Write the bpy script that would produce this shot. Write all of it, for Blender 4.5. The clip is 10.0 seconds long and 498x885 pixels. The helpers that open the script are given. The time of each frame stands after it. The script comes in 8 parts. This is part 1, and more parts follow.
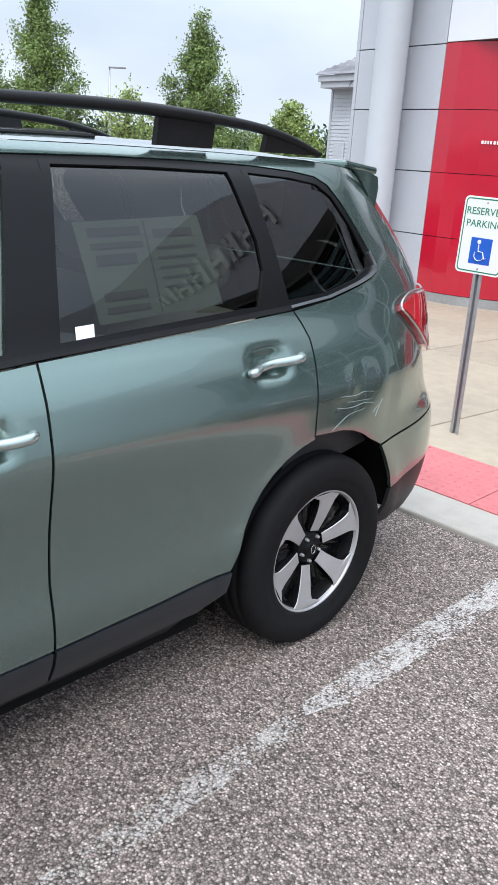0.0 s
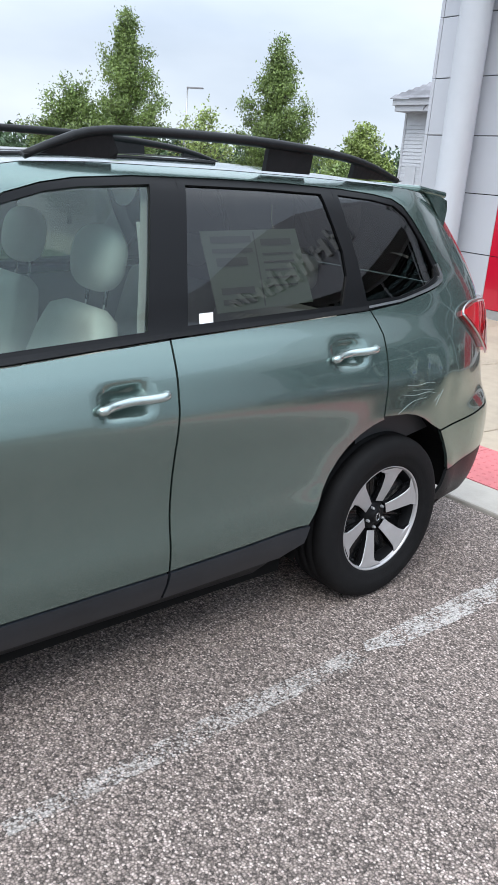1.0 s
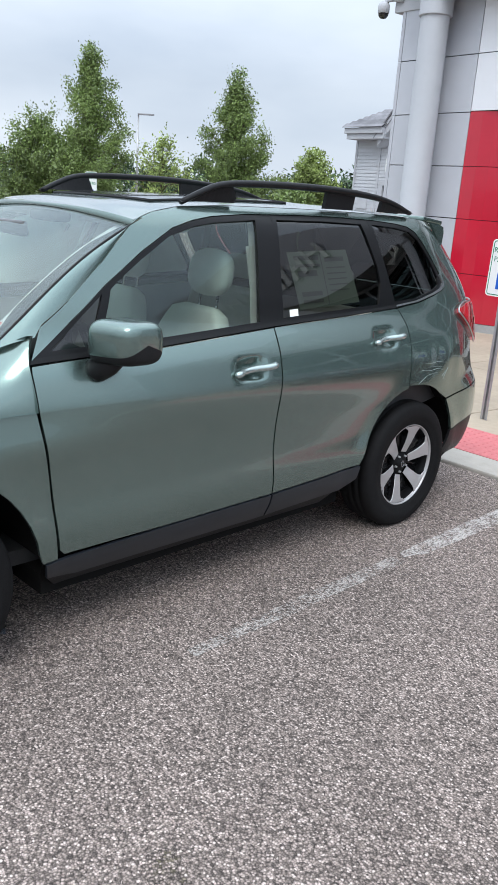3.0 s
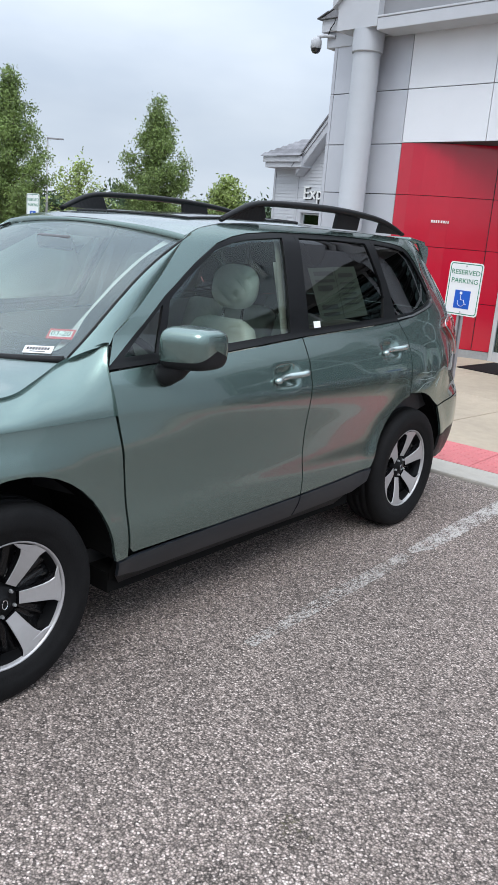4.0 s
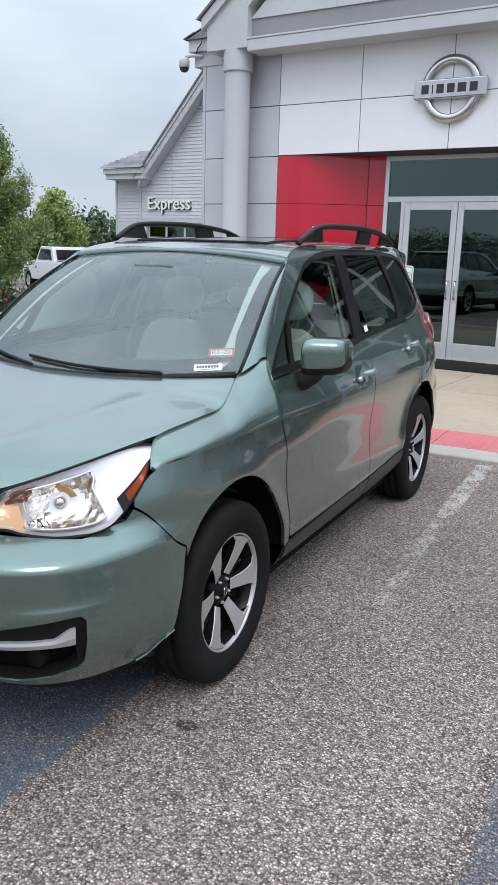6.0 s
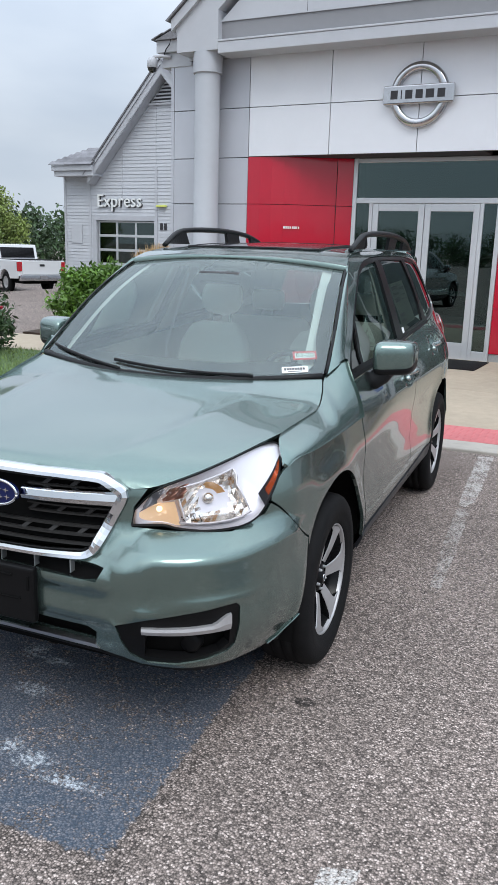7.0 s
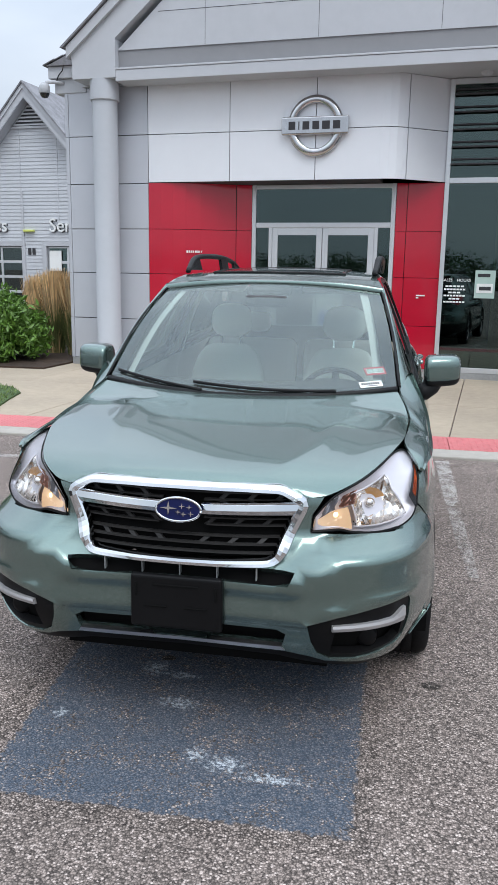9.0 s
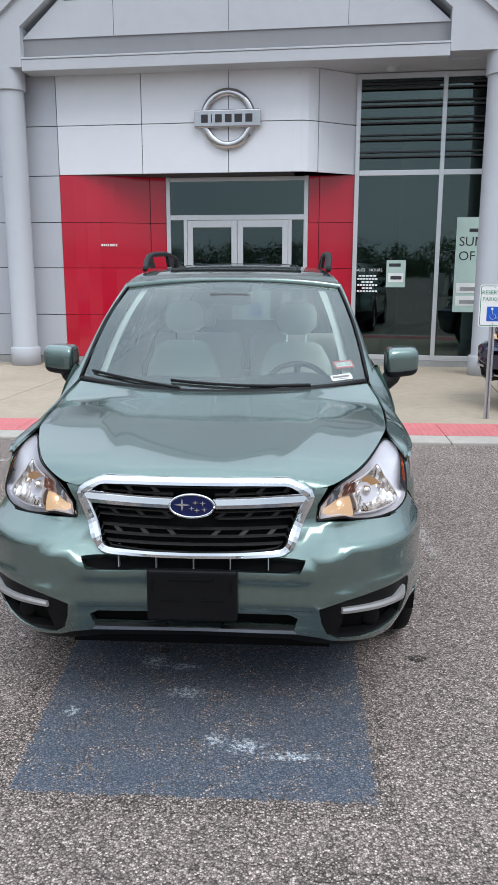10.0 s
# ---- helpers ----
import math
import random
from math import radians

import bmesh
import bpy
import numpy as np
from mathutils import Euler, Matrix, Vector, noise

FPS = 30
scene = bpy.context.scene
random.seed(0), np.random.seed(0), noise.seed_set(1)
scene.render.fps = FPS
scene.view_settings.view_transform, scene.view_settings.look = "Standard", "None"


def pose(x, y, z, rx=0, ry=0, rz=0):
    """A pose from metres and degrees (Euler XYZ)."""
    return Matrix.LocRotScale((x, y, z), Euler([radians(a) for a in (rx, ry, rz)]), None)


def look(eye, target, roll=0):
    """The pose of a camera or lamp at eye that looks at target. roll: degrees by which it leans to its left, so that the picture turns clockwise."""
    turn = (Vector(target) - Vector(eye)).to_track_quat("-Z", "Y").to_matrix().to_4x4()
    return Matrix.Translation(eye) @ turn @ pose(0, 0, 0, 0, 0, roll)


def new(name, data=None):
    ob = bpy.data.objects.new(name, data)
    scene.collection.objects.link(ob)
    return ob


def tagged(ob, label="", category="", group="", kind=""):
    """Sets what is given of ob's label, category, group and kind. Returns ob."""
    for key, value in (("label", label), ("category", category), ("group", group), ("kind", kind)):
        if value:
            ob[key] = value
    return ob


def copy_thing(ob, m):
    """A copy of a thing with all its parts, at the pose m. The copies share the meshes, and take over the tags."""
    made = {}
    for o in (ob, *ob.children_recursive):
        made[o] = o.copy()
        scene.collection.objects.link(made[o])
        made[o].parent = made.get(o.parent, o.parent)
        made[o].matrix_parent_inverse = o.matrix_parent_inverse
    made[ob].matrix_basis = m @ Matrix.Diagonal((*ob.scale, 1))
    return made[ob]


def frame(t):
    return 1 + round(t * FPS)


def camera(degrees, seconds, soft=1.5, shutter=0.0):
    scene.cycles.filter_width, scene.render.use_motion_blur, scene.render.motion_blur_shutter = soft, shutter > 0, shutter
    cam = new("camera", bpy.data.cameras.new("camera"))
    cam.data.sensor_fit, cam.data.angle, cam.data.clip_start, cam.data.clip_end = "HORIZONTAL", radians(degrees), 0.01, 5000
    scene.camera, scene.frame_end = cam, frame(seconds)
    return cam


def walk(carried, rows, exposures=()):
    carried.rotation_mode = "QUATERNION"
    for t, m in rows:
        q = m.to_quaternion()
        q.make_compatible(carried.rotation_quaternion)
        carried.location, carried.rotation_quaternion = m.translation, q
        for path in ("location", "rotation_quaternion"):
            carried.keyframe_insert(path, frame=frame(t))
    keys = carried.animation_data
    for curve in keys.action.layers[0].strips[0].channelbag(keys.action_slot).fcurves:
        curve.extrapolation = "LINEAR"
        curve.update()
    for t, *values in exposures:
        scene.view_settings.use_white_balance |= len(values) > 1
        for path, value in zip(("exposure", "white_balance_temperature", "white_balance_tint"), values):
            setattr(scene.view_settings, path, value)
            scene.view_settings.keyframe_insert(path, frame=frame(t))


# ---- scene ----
cam = camera(34.5, 10.0, soft=1.25)
PATH = [
    (0, (2.422, 0.665, 1.621), (1.109, 2.016, 0.95), 3.5),
    (0.5, (2.542, 0.433, 1.615), (1.211, 1.783, 0.978), 4.4),
    (1, (2.739, 0.245, 1.635), (1.318, 1.497, 0.994), 4.6),
    (1.5, (2.838, 0.007, 1.637), (1.374, 1.22, 1.018), 3.4),
    (2, (2.943, -0.298, 1.649), (1.533, 0.996, 1.071), 2.7),
    (2.5, (3.113, -0.56, 1.628), (1.737, 0.774, 1.054), 3.2),
    (2.7, (3.204, -0.679, 1.668), (1.825, 0.643, 1.077), 3.5),
    (3.8, (2.985, -1.328, 1.618), (1.76, 0.166, 1.1), 5.2),
    (4, (2.924, -1.403, 1.593), (1.721, 0.111, 1.083), 4.7),
    (4.5, (2.723, -1.635, 1.603), (1.605, -0.059, 1.089), 2.9),
    (5, (2.583, -2.011, 1.613), (1.596, -0.347, 1.104), 2.8),
    (5.5, (2.42, -2.279, 1.617), (1.517, -0.562, 1.13), 2.7),
    (5.7, (2.32, -2.346, 1.593), (1.423, -0.623, 1.118), 2.0),
    (6.8, (1.715, -2.876, 1.65), (1.001, -1.074, 1.157), 1.8),
    (7, (1.648, -2.929, 1.642), (0.941, -1.121, 1.164), 1.7),
    (7.5, (1.371, -2.999, 1.606), (0.683, -1.174, 1.159), 0.5),
    (8, (1.142, -3.163, 1.632), (0.576, -1.296, 1.192), 0.8),
    (8.5, (0.92, -3.376, 1.664), (0.51, -1.469, 1.223), 1.8),
    (9, (0.693, -3.429, 1.635), (0.342, -1.505, 1.217), 0.9),
    (9.5, (0.491, -3.474, 1.657), (0.242, -1.532, 1.248), -0.6),
    (10, (0.343, -3.586, 1.68), (0.237, -1.638, 1.239), 0.1),
]
walk(cam, [(t, look(eye, target, roll)) for t, eye, target, roll in PATH], exposures=[(0.0, .35), (1.0, .31), (2.5, .18), (4.0, .06), (5.5, -.01), (7.0, -.09), (8.5, -.10), (10.0, -.10)])

# ---- light: overcast afternoon ----
world = bpy.data.worlds.new("overcast_sky")
scene.world = world
world.use_nodes = True
wn, wl = world.node_tree.nodes, world.node_tree.links
wn.clear()
w_out = wn.new("ShaderNodeOutputWorld")
w_bg = wn.new("ShaderNodeBackground")
w_sky = wn.new("ShaderNodeTexSky")
w_sky.sky_type = "NISHITA"
w_sky.sun_disc = False
w_sky.sun_elevation = radians(48)
w_sky.sun_rotation = radians(200)
w_sky.air_density, w_sky.dust_density, w_sky.ozone_density = 1.0, 2.0, 1.0
# cloud cover: a soft grey layer with slow billows, over the clear sky
w_tc = wn.new("ShaderNodeTexCoord")
w_map = wn.new("ShaderNodeMapping")
w_map.inputs["Scale"].default_value = (1.0, 1.0, 2.6)
w_n1 = wn.new("ShaderNodeTexNoise")
w_n1.inputs["Scale"].default_value = 2.2
w_n1.inputs["Detail"].default_value = 5
w_n1.inputs["Roughness"].default_value = 0.48
w_ramp = wn.new("ShaderNodeValToRGB")
w_ramp.color_ramp.elements[0].position, w_ramp.color_ramp.elements[0].color = 0.32, (5.3, 6.2, 7.5, 1)
w_ramp.color_ramp.elements[1].position, w_ramp.color_ramp.elements[1].color = 0.68, (8.1, 8.9, 9.9, 1)
w_mix = wn.new("ShaderNodeMix")
w_mix.data_type = "RGBA"
w_mix.inputs["Factor"].default_value = 0.9
wl.new(w_tc.outputs["Generated"], w_map.inputs["Vector"])
wl.new(w_map.outputs["Vector"], w_n1.inputs["Vector"])
wl.new(w_n1.outputs["Fac"], w_ramp.inputs["Fac"])
wl.new(w_sky.outputs["Color"], w_mix.inputs["A"])
wl.new(w_ramp.outputs["Color"], w_mix.inputs["B"])
# an overcast sky is up to three times as bright overhead as at the horizon
w_sep = wn.new("ShaderNodeSeparateXYZ")
wl.new(w_tc.outputs["Generated"], w_sep.inputs["Vector"])
w_grad = wn.new("ShaderNodeMapRange")
w_grad.inputs["From Min"].default_value, w_grad.inputs["From Max"].default_value = 0.12, 1.0
w_grad.inputs["To Min"].default_value, w_grad.inputs["To Max"].default_value = 1.0, 3.0
wl.new(w_sep.outputs["Z"], w_grad.inputs["Value"])
w_mul = wn.new("ShaderNodeMix")
w_mul.data_type = "RGBA"
w_mul.blend_type = "MULTIPLY"
w_mul.inputs["Factor"].default_value = 1.0
wl.new(w_mix.outputs["Result"], w_mul.inputs["A"])
wl.new(w_grad.outputs["Result"], w_mul.inputs["B"])
wl.new(w_mul.outputs["Result"], w_bg.inputs["Color"])
w_bg.inputs["Strength"].default_value = 0.102
wl.new(w_bg.outputs["Background"], w_out.inputs["Surface"])

sun = new("sun", bpy.data.lights.new("sun", "SUN"))
sun.data.energy, sun.data.angle, sun.data.color = 1.5, radians(30), (1.0, 0.98, 0.95)
sun.matrix_world = look((10, -14, 22), (0, 0, 0))


# ---- materials ----
def material(name, color, rough=0.5, metal=0.0, coat=0.0, noise_scale=0.0, amount=0.0, bump=0.0, bump_scale=0.0, spec=0.5, random_amount=0.0):
    """A principled surface; noise_scale/amount vary its colour, bump/bump_scale its relief."""
    m = bpy.data.materials.new(name)
    m.use_nodes = True
    n, l = m.node_tree.nodes, m.node_tree.links
    b = n["Principled BSDF"]
    b.inputs["Base Color"].default_value = (*color, 1)
    b.inputs["Roughness"].default_value = rough
    b.inputs["Metallic"].default_value = metal
    b.inputs["Coat Weight"].default_value = coat
    b.inputs["Coat Roughness"].default_value = 0.03
    b.inputs["Specular IOR Level"].default_value = spec
    tc = n.new("ShaderNodeTexCoord")
    if amount:
        fine = n.new("ShaderNodeTexNoise")
        fine.inputs["Scale"].default_value = noise_scale
        fine.inputs["Detail"].default_value = 6
        fine.inputs["Roughness"].default_value = 0.65
        broad = n.new("ShaderNodeTexNoise")
        broad.inputs["Scale"].default_value = noise_scale / 9
        broad.inputs["Detail"].default_value = 3
        mean = n.new("ShaderNodeMix")
        mean.inputs["Factor"].default_value = 0.5
        l.new(tc.outputs["Object"], fine.inputs["Vector"])
        l.new(tc.outputs["Object"], broad.inputs["Vector"])
        l.new(fine.outputs["Fac"], mean.inputs["A"])
        l.new(broad.outputs["Fac"], mean.inputs["B"])
        ramp = n.new("ShaderNodeValToRGB")
        lo = [max(0.0, c * (1 - amount)) for c in color]
        hi = [min(1.0, c * (1 + amount)) for c in color]
        ramp.color_ramp.elements[0].position, ramp.color_ramp.elements[0].color = 0.33, (*lo, 1)
        ramp.color_ramp.elements[1].position, ramp.color_ramp.elements[1].color = 0.67, (*hi, 1)
        l.new(mean.outputs["Result"], ramp.inputs["Fac"])
        last = ramp.outputs["Color"]
        if random_amount:
            info = n.new("ShaderNodeObjectInfo")
            hsv = n.new("ShaderNodeHueSaturation")
            ma = n.new("ShaderNodeMapRange")
            ma.inputs["To Min"].default_value, ma.inputs["To Max"].default_value = 1 - random_amount, 1 + random_amount
            l.new(info.outputs["Random"], ma.inputs["Value"])
            l.new(ma.outputs["Result"], hsv.inputs["Value"])
            l.new(last, hsv.inputs["Color"])
            last = hsv.outputs["Color"]
        l.new(last, b.inputs["Base Color"])
        rr = n.new("ShaderNodeMapRange")
        rr.inputs["To Min"].default_value, rr.inputs["To Max"].default_value = max(0.02, rough - 0.07), min(1, rough + 0.07)
        l.new(mean.outputs["Result"], rr.inputs["Value"])
        l.new(rr.outputs["Result"], b.inputs["Roughness"])
    if bump:
        bn = n.new("ShaderNodeTexNoise")
        bn.inputs["Scale"].default_value = bump_scale
        bn.inputs["Detail"].default_value = 4
        bp = n.new("ShaderNodeBump")
        bp.inputs["Strength"].default_value = bump
        bp.inputs["Distance"].default_value = 0.01
        l.new(tc.outputs["Object"], bn.inputs["Vector"])
        l.new(bn.outputs["Fac"], bp.inputs["Height"])
        l.new(bp.outputs["Normal"], b.inputs["Normal"])
    return m


def glass_material(name, tint, rough=0.0, ior=1.45, sheen=(1.0, 1.0, 1.0), dust_haze=0.0):
    """A thin pane: clear through, tinted, with mirror-like gloss and a film of dust that also paints in milky sky haze.
    """
    m = bpy.data.materials.new(name)
    m.use_nodes = True
    n, l = m.node_tree.nodes, m.node_tree.links
    n.clear()
    out = n.new("ShaderNodeOutputMaterial")
    tr = n.new("ShaderNodeBsdfTransparent")
    tr.inputs["Color"].default_value = (*tint, 1)
    gl = n.new("ShaderNodeBsdfGlossy")
    gl.inputs["Roughness"].default_value = rough
    gl.inputs["Color"].default_value = (*sheen, 1)
    fr = n.new("ShaderNodeFresnel")
    fr.inputs["IOR"].default_value = ior
    mx = n.new("ShaderNodeMixShader")
    l.new(fr.outputs["Fac"], mx.inputs["Fac"])
    l.new(tr.outputs["BSDF"], mx.inputs[1])
    l.new(gl.outputs["BSDF"], mx.inputs[2])
    last = mx.outputs["Shader"]
    # pale diffuse film: the milky sky reflection is put into its colour
    if dust_haze:
        film = n.new("ShaderNodeBsdfDiffuse")
        film.inputs["Color"].default_value = (0.74, 0.78, 0.77, 1)
        spots = n.new("ShaderNodeTexNoise")
        spots.inputs["Scale"].default_value, spots.inputs["Detail"].default_value = 5.0, 8
        tc = n.new("ShaderNodeTexCoord")
        l.new(tc.outputs["Object"], spots.inputs["Vector"])
        amount = n.new("ShaderNodeMapRange")
        amount.inputs["From Min"].default_value, amount.inputs["From Max"].default_value = 0.3, 0.7
        amount.inputs["To Min"].default_value, amount.inputs["To Max"].default_value = dust_haze * .7, dust_haze * 1.3
        l.new(spots.outputs["Fac"], amount.inputs["Value"])
        mf = n.new("ShaderNodeMixShader")
        l.new(amount.outputs["Result"], mf.inputs["Fac"])
        l.new(last, mf.inputs[1])
        l.new(film.outputs["BSDF"], mf.inputs[2])
        last = mf.outputs["Shader"]
    l.new(last, out.inputs["Surface"])
    return m


def paint_material(name, color, flake):
    """Metallic car paint: flakes under a clear coat, faint dust."""
    m = material(name, color, rough=0.27, metal=0.85, coat=1.0)
    n, l = m.node_tree.nodes, m.node_tree.links
    b = n["Principled BSDF"]
    tc = n.new("ShaderNodeTexCoord")
    v = n.new("ShaderNodeTexVoronoi")
    v.inputs["Scale"].default_value = 900
    dust_haze = n.new("ShaderNodeTexNoise")
    dust_haze.inputs["Scale"].default_value = 3.5
    dust_haze.inputs["Detail"].default_value = 7
    ramp = n.new("ShaderNodeValToRGB")
    ramp.color_ramp.elements[0].color = (*[c * (1 - flake) for c in color], 1)
    ramp.color_ramp.elements[1].color = (*[min(1, c * (1 + flake)) for c in color], 1)
    l.new(tc.outputs["Object"], v.inputs["Vector"])
    l.new(tc.outputs["Object"], dust_haze.inputs["Vector"])
    l.new(v.outputs["Color"], ramp.inputs["Fac"])
    l.new(ramp.outputs["Color"], b.inputs["Base Color"])
    mr = n.new("ShaderNodeMapRange")
    mr.inputs["To Min"].default_value, mr.inputs["To Max"].default_value = 0.015, 0.07
    l.new(dust_haze.outputs["Fac"], mr.inputs["Value"])
    l.new(mr.outputs["Result"], b.inputs["Coat Roughness"])
    return m


